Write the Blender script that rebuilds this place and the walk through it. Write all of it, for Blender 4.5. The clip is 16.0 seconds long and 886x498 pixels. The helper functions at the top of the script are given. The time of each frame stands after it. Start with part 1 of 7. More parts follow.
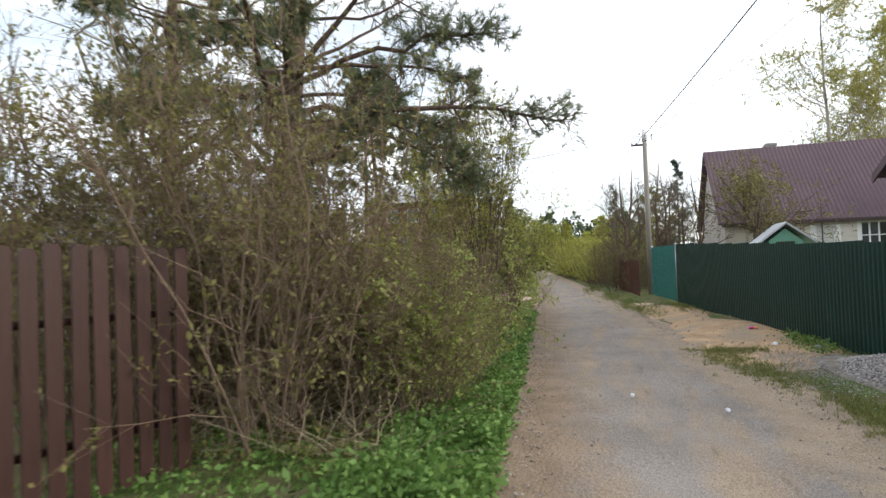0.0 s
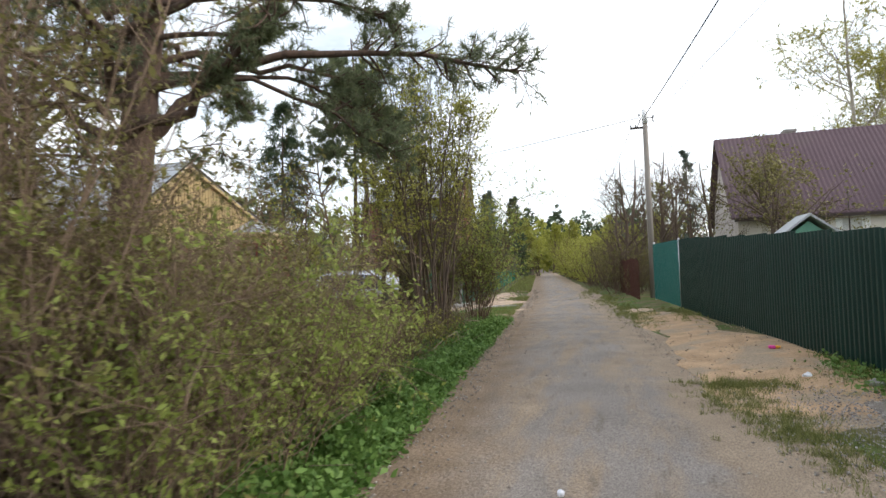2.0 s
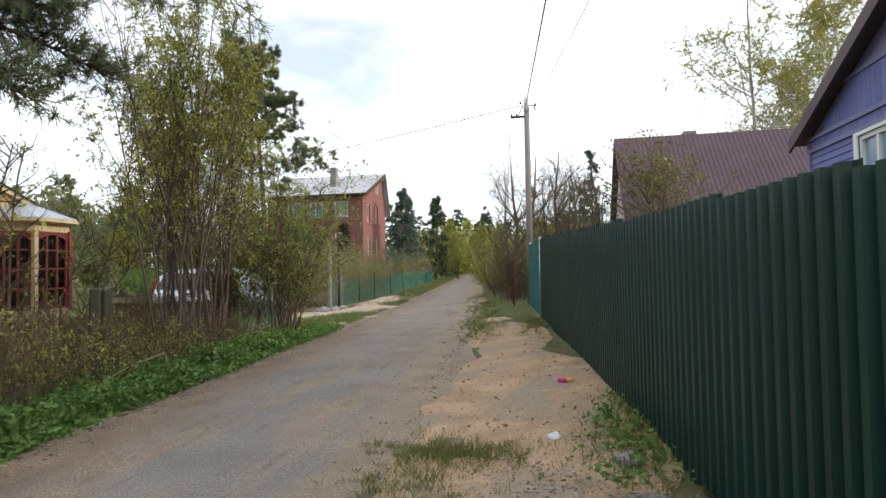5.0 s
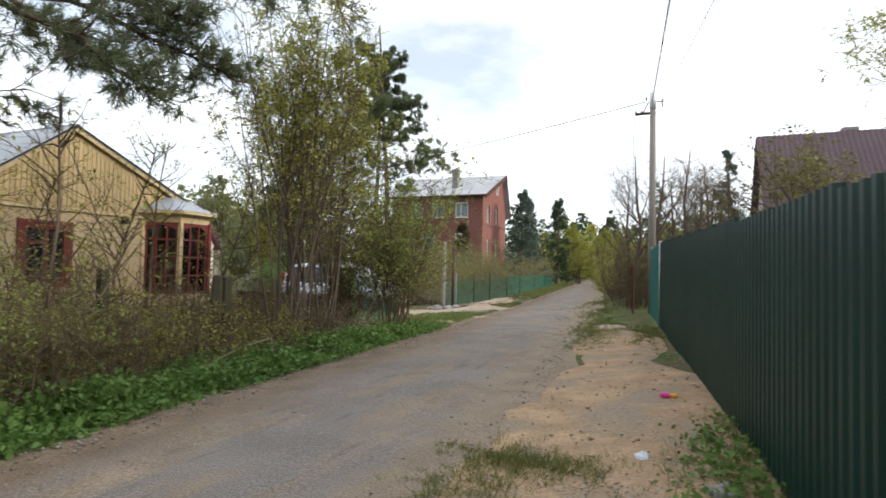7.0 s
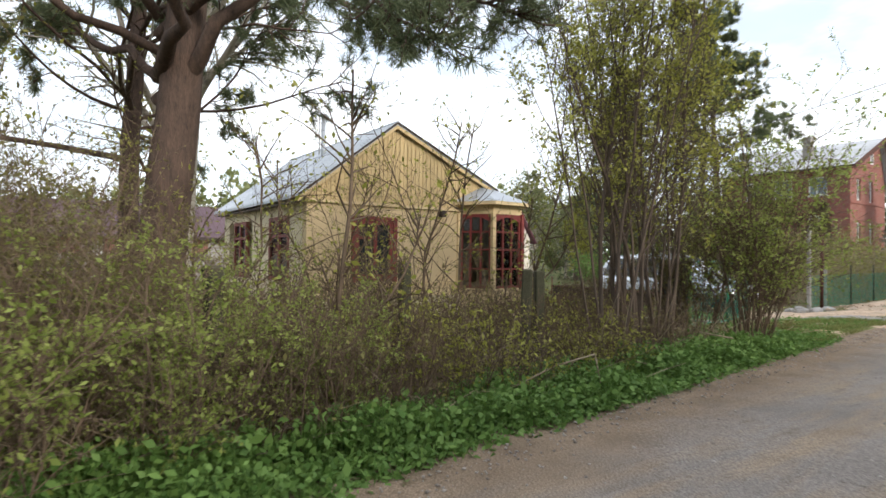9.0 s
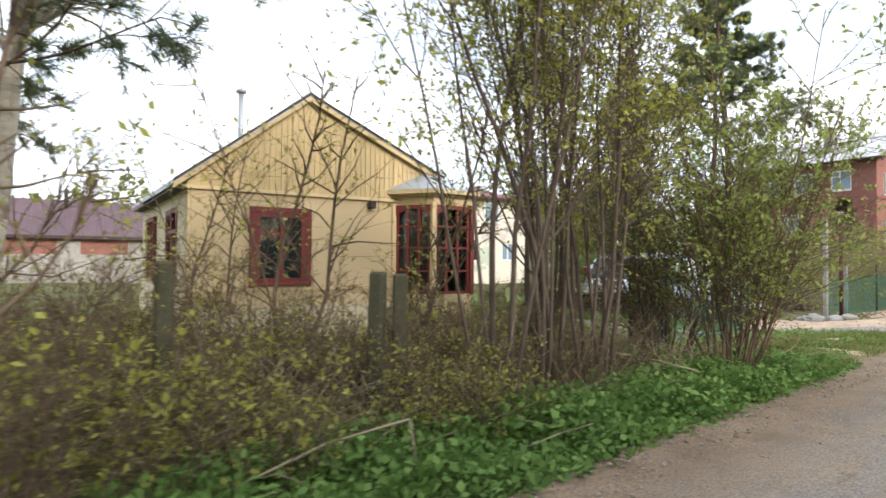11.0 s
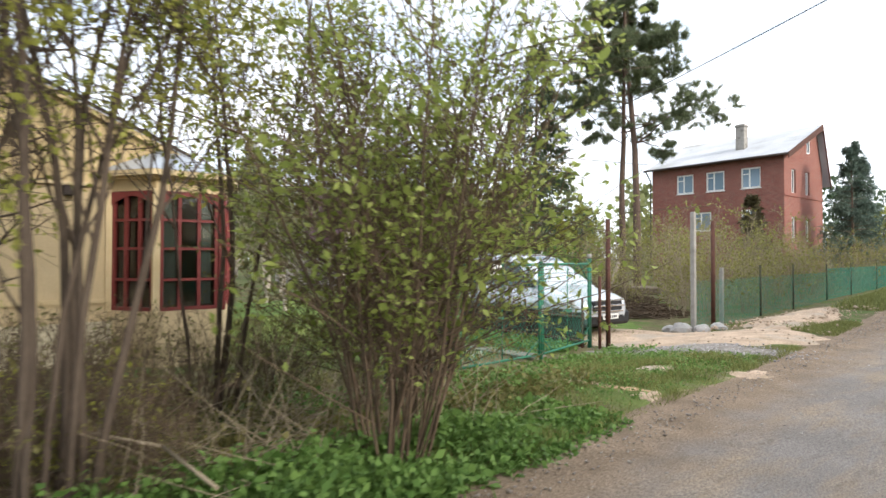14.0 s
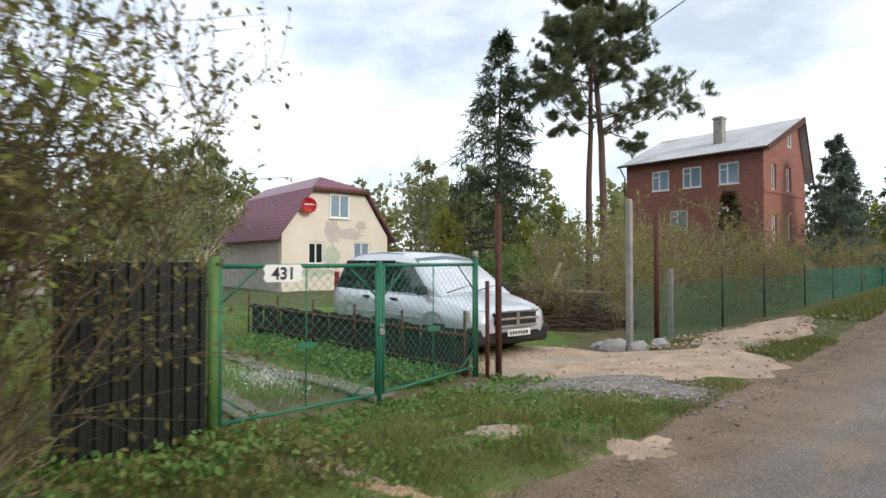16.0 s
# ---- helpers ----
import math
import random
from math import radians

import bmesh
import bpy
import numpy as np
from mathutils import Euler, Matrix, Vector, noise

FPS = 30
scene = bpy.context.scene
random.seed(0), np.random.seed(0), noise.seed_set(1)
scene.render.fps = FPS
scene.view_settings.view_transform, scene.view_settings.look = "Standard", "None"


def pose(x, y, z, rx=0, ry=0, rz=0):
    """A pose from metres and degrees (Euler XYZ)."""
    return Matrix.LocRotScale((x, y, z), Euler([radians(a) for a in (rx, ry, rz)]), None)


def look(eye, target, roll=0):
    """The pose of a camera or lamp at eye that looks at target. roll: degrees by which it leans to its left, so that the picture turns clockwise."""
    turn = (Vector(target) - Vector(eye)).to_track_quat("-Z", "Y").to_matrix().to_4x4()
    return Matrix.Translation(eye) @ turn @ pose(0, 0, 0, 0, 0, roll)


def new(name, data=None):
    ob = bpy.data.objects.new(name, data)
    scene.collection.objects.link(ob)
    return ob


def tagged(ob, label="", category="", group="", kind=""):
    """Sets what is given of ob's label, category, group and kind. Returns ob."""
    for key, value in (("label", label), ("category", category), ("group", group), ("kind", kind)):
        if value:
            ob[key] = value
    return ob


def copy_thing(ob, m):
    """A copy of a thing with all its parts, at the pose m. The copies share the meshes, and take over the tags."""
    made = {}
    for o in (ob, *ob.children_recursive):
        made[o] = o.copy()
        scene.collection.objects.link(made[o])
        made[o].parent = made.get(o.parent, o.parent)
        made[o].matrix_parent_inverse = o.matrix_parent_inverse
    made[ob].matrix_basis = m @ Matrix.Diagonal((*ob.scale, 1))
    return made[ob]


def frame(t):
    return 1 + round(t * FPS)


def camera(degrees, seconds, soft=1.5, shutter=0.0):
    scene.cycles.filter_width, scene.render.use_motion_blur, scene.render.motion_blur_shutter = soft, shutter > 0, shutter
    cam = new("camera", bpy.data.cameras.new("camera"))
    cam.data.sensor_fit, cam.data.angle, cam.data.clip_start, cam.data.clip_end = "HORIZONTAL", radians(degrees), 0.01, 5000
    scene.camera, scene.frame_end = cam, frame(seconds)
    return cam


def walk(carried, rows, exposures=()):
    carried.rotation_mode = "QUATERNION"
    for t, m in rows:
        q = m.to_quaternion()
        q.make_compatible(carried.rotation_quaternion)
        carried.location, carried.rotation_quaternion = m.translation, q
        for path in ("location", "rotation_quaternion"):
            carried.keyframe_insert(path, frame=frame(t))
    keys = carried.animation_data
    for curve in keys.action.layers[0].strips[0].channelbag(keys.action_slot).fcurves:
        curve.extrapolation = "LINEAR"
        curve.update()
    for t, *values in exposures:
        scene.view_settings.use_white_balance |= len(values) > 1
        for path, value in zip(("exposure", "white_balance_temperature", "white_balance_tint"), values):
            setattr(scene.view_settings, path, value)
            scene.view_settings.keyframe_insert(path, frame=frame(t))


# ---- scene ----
cam = camera(75.4, 16.0, shutter=0.4)
PATH = [
    (0, (3.367, 0.697, 1.58), (2.807, 2.616, 1.64), -1.9),
    (0.5, (3.553, 1.52, 1.559), (2.997, 3.44, 1.615), -2.0),
    (1, (3.701, 2.335, 1.515), (3.142, 4.255, 1.571), -1.8),
    (1.5, (3.86, 3.156, 1.488), (3.296, 5.073, 1.549), -2.0),
    (2, (3.987, 3.875, 1.489), (3.386, 5.782, 1.555), -2.1),
    (2.5, (4.219, 4.54, 1.479), (3.613, 6.445, 1.541), -1.9),
    (3, (4.55, 5.217, 1.453), (3.961, 7.127, 1.528), -2.4),
    (3.5, (4.978, 5.937, 1.371), (4.52, 7.883, 1.434), -1.9),
    (4, (5.393, 6.426, 1.372), (5.015, 8.388, 1.441), -2.2),
    (4.2, (5.531, 6.578, 1.402), (5.185, 8.547, 1.462), -1.5),
    (6.3, (6.415, 7.308, 1.357), (5.761, 9.197, 1.435), 0.7),
    (6.5, (6.398, 7.308, 1.358), (5.699, 9.18, 1.432), 0.9),
    (7, (6.266, 7.329, 1.334), (5.459, 9.158, 1.406), 1.2),
    (7.5, (6.02, 7.447, 1.295), (5.001, 9.166, 1.356), 0.8),
    (8, (5.755, 7.805, 1.334), (4.394, 9.27, 1.378), 0.6),
    (8.2, (5.567, 8.007, 1.334), (4.118, 9.385, 1.372), 0.7),
    (10.3, (4.138, 10.617, 1.276), (2.461, 11.706, 1.305), 0.5),
    (10.5, (4.085, 10.937, 1.3), (2.412, 12.032, 1.331), 0.4),
    (11, (3.97, 11.665, 1.291), (2.308, 12.777, 1.326), 0.4),
    (11.5, (3.883, 12.459, 1.293), (2.251, 13.614, 1.322), 0.4),
    (12, (3.767, 13.183, 1.248), (2.167, 14.383, 1.285), 0.4),
    (12.5, (3.765, 13.926, 1.267), (2.185, 15.152, 1.295), 0.5),
    (13, (3.765, 14.479, 1.304), (2.196, 15.718, 1.342), 0.1),
    (13.5, (3.761, 15.113, 1.368), (2.195, 16.358, 1.398), 0.2),
    (14, (3.655, 15.84, 1.371), (2.094, 17.091, 1.405), 0.1),
    (14.5, (3.486, 16.676, 1.363), (1.936, 17.94, 1.397), -0.0),
    (15, (3.276, 17.512, 1.348), (1.722, 18.771, 1.38), 0.2),
    (15.5, (3.113, 18.439, 1.329), (1.565, 19.705, 1.368), 0.0),
    (16, (2.886, 19.271, 1.332), (1.344, 20.544, 1.373), 0.0),
]
walk(cam, [(t, look(eye, target, roll)) for t, eye, target, roll in PATH], [(0.0, 0.54), (4.0, 0.44), (8.0, 0.36), (10.4, 0.94), (13.5, 0.94), (15.0, 0.50), (16.0, 0.18)])

# ---- light ----
world = bpy.data.worlds.new("world")
scene.world = world
world.use_nodes = True
SUN_EL, SUN_AZ = 24.0, 80.0          # degrees; azimuth clockwise from +y
wn, wl = world.node_tree.nodes, world.node_tree.links
wn.clear()
w_out = wn.new("ShaderNodeOutputWorld")
w_sky = wn.new("ShaderNodeTexSky")
w_sky.sky_type, w_sky.sun_disc = "NISHITA", False
w_sky.sun_elevation, w_sky.sun_rotation = radians(SUN_EL), radians(SUN_AZ)
w_sky.air_density, w_sky.dust_density = 1.0, 1.5
w_bg = wn.new("ShaderNodeBackground")
w_bg.inputs["Strength"].default_value = 0.15
w_cl = wn.new("ShaderNodeBackground")
w_cl.inputs["Strength"].default_value = 1.25
w_tc = wn.new("ShaderNodeTexCoord")
w_map = wn.new("ShaderNodeMapping")
w_map.inputs["Scale"].default_value = (1.0, 1.0, 2.6)
w_no = wn.new("ShaderNodeTexNoise")
w_no.inputs["Scale"].default_value, w_no.inputs["Detail"].default_value = 2.1, 6.0
w_no.inputs["Roughness"].default_value = 0.55
w_rmp = wn.new("ShaderNodeValToRGB")
w_rmp.color_ramp.elements[0].position, w_rmp.color_ramp.elements[0].color = 0.36, (0.42, 0.42, 0.42, 1)
w_rmp.color_ramp.elements[1].position, w_rmp.color_ramp.elements[1].color = 0.56, (1, 1, 1, 1)
w_no2 = wn.new("ShaderNodeTexNoise")
w_no2.inputs["Scale"].default_value, w_no2.inputs["Detail"].default_value = 4.5, 7.0
w_rm2 = wn.new("ShaderNodeValToRGB")
w_rm2.color_ramp.elements[0].position, w_rm2.color_ramp.elements[0].color = 0.3, (0.80, 0.87, 0.96, 1)
w_rm2.color_ramp.elements[1].position, w_rm2.color_ramp.elements[1].color = 0.62, (0.95, 0.985, 1.03, 1)
w_mix = wn.new("ShaderNodeMixShader")
wl.new(w_tc.outputs["Generated"], w_map.inputs["Vector"])
wl.new(w_map.outputs["Vector"], w_no.inputs["Vector"])
wl.new(w_map.outputs["Vector"], w_no2.inputs["Vector"])
wl.new(w_no.outputs["Fac"], w_rmp.inputs["Fac"])
wl.new(w_no2.outputs["Fac"], w_rm2.inputs["Fac"])
wl.new(w_sky.outputs["Color"], w_bg.inputs["Color"])
wl.new(w_rm2.outputs["Color"], w_cl.inputs["Color"])
wl.new(w_rmp.outputs["Color"], w_mix.inputs["Fac"])
wl.new(w_bg.outputs["Background"], w_mix.inputs[1])
wl.new(w_cl.outputs["Background"], w_mix.inputs[2])
wl.new(w_mix.outputs["Shader"], w_out.inputs["Surface"])

sun = new("sun", bpy.data.lights.new("sun", "SUN"))
sun.data.energy, sun.data.angle, sun.data.color = 1.9, radians(14), (1.0, 0.93, 0.82)
sun_dir = Vector((math.sin(radians(SUN_AZ)) * math.cos(radians(SUN_EL)), math.cos(radians(SUN_AZ)) * math.cos(radians(SUN_EL)), math.sin(radians(SUN_EL))))
sun.matrix_world = look((0, 0, 60), Vector((0, 0, 60)) - sun_dir)


# ---- materials ----
def mat(name, a, b, scale=6.0, rough=0.8, bump=0.2, metal=0.0, fine=60.0, stretch=(1, 1, 1), rand=0.0, trans=0.0, spec=0.3, c=None):
    """Two-scale noise between colours a and b (c: rarer stains); rand: lightness change from piece to piece."""
    m = bpy.data.materials.new(name)
    m.use_nodes = True
    n, l = m.node_tree.nodes, m.node_tree.links
    p = n["Principled BSDF"]
    p.inputs["Roughness"].default_value, p.inputs["Metallic"].default_value = rough, metal
    p.inputs["Specular IOR Level"].default_value = spec
    tc, mp = n.new("ShaderNodeTexCoord"), n.new("ShaderNodeMapping")
    mp.inputs["Scale"].default_value = stretch
    l.new(tc.outputs["Object"], mp.inputs["Vector"])
    big, small = n.new("ShaderNodeTexNoise"), n.new("ShaderNodeTexNoise")
    for t, s, d in ((big, scale, 5.0), (small, fine, 4.0)):
        t.inputs["Scale"].default_value, t.inputs["Detail"].default_value = s, d
        l.new(mp.outputs["Vector"], t.inputs["Vector"])
    add = n.new("ShaderNodeMath")
    add.operation = "MULTIPLY_ADD"
    add.inputs[1].default_value = 0.45
    l.new(small.outputs["Fac"], add.inputs[0])
    sc = n.new("ShaderNodeMath")
    sc.operation = "MULTIPLY"
    sc.inputs[1].default_value = 0.55
    l.new(big.outputs["Fac"], sc.inputs[0])
    l.new(sc.outputs[0], add.inputs[2])
    r = n.new("ShaderNodeValToRGB")
    r.color_ramp.elements[0].position, r.color_ramp.elements[0].color = 0.33, (*a, 1)
    r.color_ramp.elements[1].position, r.color_ramp.elements[1].color = 0.66, (*b, 1)
    l.new(add.outputs[0], r.inputs["Fac"])
    out = r.outputs["Color"]
    if c:
        st, sr, mx = n.new("ShaderNodeTexNoise"), n.new("ShaderNodeValToRGB"), n.new("ShaderNodeMix")
        st.inputs["Scale"].default_value, st.inputs["Detail"].default_value = scale * 0.45, 8.0
        l.new(tc.outputs["Object"], st.inputs["Vector"])
        sr.color_ramp.elements[0].position, sr.color_ramp.elements[1].position = 0.55, 0.68
        l.new(st.outputs["Fac"], sr.inputs["Fac"])
        mx.data_type = "RGBA"
        l.new(sr.outputs["Color"], mx.inputs[0])
        l.new(out, mx.inputs[6])
        mx.inputs[7].default_value = (*c, 1)
        out = mx.outputs[2]
    if rand:
        info, mr, hs = n.new("ShaderNodeObjectInfo"), n.new("ShaderNodeMapRange"), n.new("ShaderNodeHueSaturation")
        mr.inputs["To Min"].default_value, mr.inputs["To Max"].default_value = 1 - rand, 1 + rand
        l.new(info.outputs["Random"], mr.inputs["Value"])
        l.new(mr.outputs["Result"], hs.inputs["Value"])
        l.new(out, hs.inputs["Color"])
        out = hs.outputs["Color"]
    l.new(out, p.inputs["Base Color"])
    if bump:
        bp = n.new("ShaderNodeBump")
        bp.inputs["Strength"].default_value, bp.inputs["Distance"].default_value = bump, 0.02
        l.new(add.outputs[0], bp.inputs["Height"])
        l.new(bp.outputs["Normal"], p.inputs["Normal"])
    return m


def leaf_mat(name, a, b, through_light=0.45):
    """Thin leaves: varied from leaf to leaf, letting part of the light through."""
    m = bpy.data.materials.new(name)
    m.use_nodes = True
    n, l = m.node_tree.nodes, m.node_tree.links
    p = n["Principled BSDF"]
    p.inputs["Roughness"].default_value = 0.55
    p.inputs["Specular IOR Level"].default_value = 0.25
    g, r = n.new("ShaderNodeNewGeometry"), n.new("ShaderNodeValToRGB")
    r.color_ramp.elements[0].color, r.color_ramp.elements[1].color = (*a, 1), (*b, 1)
    l.new(g.outputs["Random Per Island"], r.inputs["Fac"])
    l.new(r.outputs["Color"], p.inputs["Base Color"])
    tr, mx = n.new("ShaderNodeBsdfTranslucent"), n.new("ShaderNodeMixShader")
    l.new(r.outputs["Color"], tr.inputs["Color"])
    mx.inputs[0].default_value = through_light
    l.new(p.outputs["BSDF"], mx.inputs[1])
    l.new(tr.outputs["BSDF"], mx.inputs[2])
    l.new(mx.outputs["Shader"], n["Material Output"].inputs["Surface"])
    return m


def glass_mat(name, tint, rough=0.05):
    m = bpy.data.materials.new(name)
    m.use_nodes = True
    p = m.node_tree.nodes["Principled BSDF"]
    p.inputs["Base Color"].default_value = (*tint, 1)
    p.inputs["Roughness"].default_value = rough
    p.inputs["Specular IOR Level"].default_value = 0.6
    return m



def clear_mat(name):
    """Old window glass: mostly clear, with a mirror sheen."""
    m = bpy.data.materials.new(name)
    m.use_nodes = True
    n, l = m.node_tree.nodes, m.node_tree.links
    t, g, x, f = n.new("ShaderNodeBsdfTransparent"), n.new("ShaderNodeBsdfGlossy"), n.new("ShaderNodeMixShader"), n.new("ShaderNodeFresnel")
    t.inputs["Color"].default_value, g.inputs["Roughness"].default_value = (0.62, 0.66, 0.64, 1), 0.04
    f.inputs["IOR"].default_value = 1.7
    l.new(f.outputs["Fac"], x.inputs[0])
    l.new(t.outputs["BSDF"], x.inputs[1])
    l.new(g.outputs["BSDF"], x.inputs[2])
    l.new(x.outputs["Shader"], n["Material Output"].inputs["Surface"])
    return m


M = {
    "green_sheet": mat("green_sheet", (0.0038, 0.026, 0.0195), (0.0065, 0.039, 0.029), 1.5, 0.42, 0.04, 0.0, 40, (1, 1, 0.25), spec=0.38, c=(0.012, 0.048, 0.036)),
    # lighter copy of the fence green, its brighter sheen put into the colour
    "sheen_sheet": mat("sheen_sheet", (0.012, 0.13, 0.12), (0.02, 0.17, 0.15), 1.5, 0.35, 0.05, 0.0, 40, spec=0.5),
    "dark_sheet": mat("dark_sheet", (0.007, 0.009, 0.008), (0.014, 0.017, 0.014), 2.0, 0.5, 0.08, 0.0, 30),
    "steel": mat("steel", (0.35, 0.36, 0.36), (0.5, 0.5, 0.5), 8, 0.4, 0.05, 0.8),
    "brown_paint": mat("brown_paint", (0.034, 0.015, 0.012), (0.058, 0.025, 0.020), 5, 0.5, 0.25, 0.0, 50, (6, 6, 0.5), rand=0.15),
    "concrete": mat("concrete", (0.24, 0.22, 0.20), (0.36, 0.34, 0.31), 5, 0.85, 0.4, 0.0, 70, c=(0.16, 0.15, 0.13)),
    "mossy": mat("mossy", (0.034, 0.036, 0.020), (0.080, 0.074, 0.046), 7, 0.9, 0.5, 0.0, 60),
    "pole_wood": mat("pole_wood", (0.17, 0.15, 0.13), (0.28, 0.25, 0.22), 4, 0.85, 0.3, 0.0, 40, (4, 4, 0.3)),
    "white_cap": mat("white_cap", (0.6, 0.6, 0.6), (0.75, 0.75, 0.75), 5, 0.6, 0.05),
    "wire": mat("wire", (0.02, 0.02, 0.02), (0.035, 0.035, 0.035), 5, 0.6, 0.0),
    "yellow_plaster": mat("yellow_plaster", (0.54, 0.415, 0.245), (0.63, 0.49, 0.30), 1.2, 0.85, 0.25, 0.0, 30, c=(0.52, 0.41, 0.25)),
    "yellow_board": mat("yellow_board", (0.52, 0.39, 0.205), (0.60, 0.46, 0.25), 2, 0.75, 0.2, 0.0, 30, (6, 6, 0.4), rand=0.07),
    "pale_plaster": mat("pale_plaster", (0.55, 0.47, 0.33), (0.66, 0.58, 0.42), 1.2, 0.85, 0.25, 0.0, 30),
    "red_paint": mat("red_paint", (0.15, 0.028, 0.026), (0.225, 0.045, 0.040), 6, 0.5, 0.2, 0.0, 50),
    "cream_trim": mat("cream_trim", (0.58, 0.44, 0.24), (0.68, 0.54, 0.33), 4, 0.7, 0.15),
    "zinc_roof": mat("zinc_roof", (0.33, 0.36, 0.40), (0.46, 0.49, 0.53), 1.0, 0.45, 0.1, 0.35, 20, (1, 1, 1), c=(0.27, 0.28, 0.30)),
    "slate_roof": mat("slate_roof", (0.36, 0.37, 0.39), (0.50, 0.51, 0.53), 0.6, 0.8, 0.2, 0.0, 12, c=(0.30, 0.30, 0.29)),
    "dark_trim": mat("dark_trim", (0.035, 0.025, 0.02), (0.06, 0.045, 0.04), 5, 0.7, 0.1),
    "brown_roof": mat("brown_roof", (0.078, 0.047, 0.058), (0.112, 0.068, 0.080), 0.5, 0.6, 0.15, 0.0, 9, c=(0.10, 0.07, 0.07)),
    "wine_tiles": mat("wine_tiles", (0.150, 0.050, 0.082), (0.205, 0.072, 0.11), 1.0, 0.4, 0.1, 0.0, 12, spec=0.5),
    "white_wall": mat("white_wall", (0.64, 0.58, 0.49), (0.72, 0.66, 0.57), 0.8, 0.85, 0.1),
    "grey_render": mat("grey_render", (0.45, 0.40, 0.37), (0.55, 0.50, 0.46), 1.5, 0.9, 0.1),
    "green_render": mat("green_render", (0.40, 0.45, 0.36), (0.50, 0.54, 0.45), 2.5, 0.9, 0.1),
    "white_frame": mat("white_frame", (0.72, 0.72, 0.70), (0.80, 0.80, 0.78), 5, 0.5, 0.03),
    "cream_siding": mat("cream_siding", (0.55, 0.50, 0.44), (0.64, 0.59, 0.52), 2, 0.7, 0.05, rand=0.05),
    "violet_board": mat("violet_board", (0.13, 0.14, 0.32), (0.18, 0.19, 0.40), 2.5, 0.7, 0.2, 0.0, 30, (1, 1, 1), rand=0.08, c=(0.14, 0.15, 0.30)),
    "violet_plain": mat("violet_plain", (0.19, 0.18, 0.31), (0.25, 0.23, 0.38), 1.5, 0.7, 0.1),
    "hut_green": mat("hut_green", (0.14, 0.33, 0.24), (0.20, 0.42, 0.31), 3, 0.7, 0.1),
    "pane": glass_mat("pane", (0.018, 0.022, 0.026)),
    "veranda_pane": clear_mat("veranda_pane"),
    "pane_light": glass_mat("pane_light", (0.20, 0.28, 0.36), 0.08),
    "windscreen": glass_mat("windscreen", (0.075, 0.11, 0.135), 0.06),
    "curtain": mat("curtain", (0.5, 0.5, 0.48), (0.62, 0.62, 0.6), 8, 0.9, 0.1),
    "rust": mat("rust", (0.055, 0.022, 0.016), (0.11, 0.045, 0.03), 8, 0.75, 0.3, 0.0, 70),
    "gate_green": mat("gate_green", (0.018, 0.115, 0.070), (0.032, 0.175, 0.105), 7, 0.5, 0.15, 0.0, 60, c=(0.05, 0.14, 0.09)),
    "post_green": mat("post_green", (0.06, 0.14, 0.035), (0.11, 0.20, 0.06), 6, 0.6, 0.2, 0.0, 60),
    "mesh_green": mat("mesh_green", (0.025, 0.20, 0.145), (0.04, 0.27, 0.195), 5, 0.5, 0.0),
    "plate_white": mat("plate_white", (0.72, 0.72, 0.70), (0.80, 0.80, 0.78), 6, 0.5, 0.05),
    "ink": mat("ink", (0.012, 0.012, 0.02), (0.02, 0.02, 0.03), 6, 0.5, 0.0),
    "car_silver": mat("car_silver", (0.58, 0.61, 0.66), (0.64, 0.67, 0.71), 2, 0.24, 0.0, 0.35, 30, spec=0.6),
    "black_plastic": mat("black_plastic", (0.018, 0.018, 0.02), (0.03, 0.03, 0.032), 6, 0.6, 0.05),
    "tyre": mat("tyre", (0.014, 0.014, 0.014), (0.024, 0.024, 0.024), 9, 0.85, 0.15),
    "chrome": mat("chrome", (0.7, 0.7, 0.7), (0.8, 0.8, 0.8), 5, 0.15, 0.0, 1.0),
    "lamp_glass": glass_mat("lamp_glass", (0.32, 0.29, 0.26), 0.3),
    "tail_red": glass_mat("tail_red", (0.35, 0.02, 0.02), 0.15),
    "dish_red": mat("dish_red", (0.55, 0.015, 0.02), (0.65, 0.03, 0.03), 4, 0.45, 0.0),
    "stone": mat("stone", (0.26, 0.25, 0.24), (0.42, 0.40, 0.38), 5, 0.85, 0.4, 0.0, 50, rand=0.2),
    "bark": mat("bark", (0.085, 0.062, 0.048), (0.17, 0.125, 0.095), 9, 0.95, 0.9, 0.0, 40, (3, 3, 0.5)),
    "pine_bark": mat("pine_bark", (0.055, 0.040, 0.034), (0.15, 0.098, 0.074), 8, 0.95, 1.0, 0.0, 35, (2.5, 2.5, 0.6)),
    "birch_bark": mat("birch_bark", (0.34, 0.30, 0.24), (0.50, 0.45, 0.37), 4, 0.8, 0.5, 0.0, 14, (1, 1, 5), c=(0.06, 0.055, 0.05)),
    "stem_bark": mat("stem_bark", (0.062, 0.045, 0.034), (0.125, 0.094, 0.070), 9, 0.95, 0.5, 0.0, 40, (3, 3, 0.5)),
    "twig": mat("twig", (0.115, 0.080, 0.056), (0.225, 0.16, 0.112), 6, 0.9, 0.2),
    "twig_grey": mat("twig_grey", (0.082, 0.056, 0.038), (0.155, 0.110, 0.072), 6, 0.9, 0.2),
    "dead": mat("dead", (0.22, 0.175, 0.12), (0.35, 0.285, 0.20), 6, 0.9, 0.2),
    "slab": mat("slab", (0.13, 0.125, 0.095), (0.24, 0.225, 0.18), 5, 0.9, 0.4, 0.0, 60, c=(0.09, 0.11, 0.05)),
    "log": mat("log", (0.16, 0.12, 0.09), (0.30, 0.25, 0.20), 6, 0.9, 0.4),
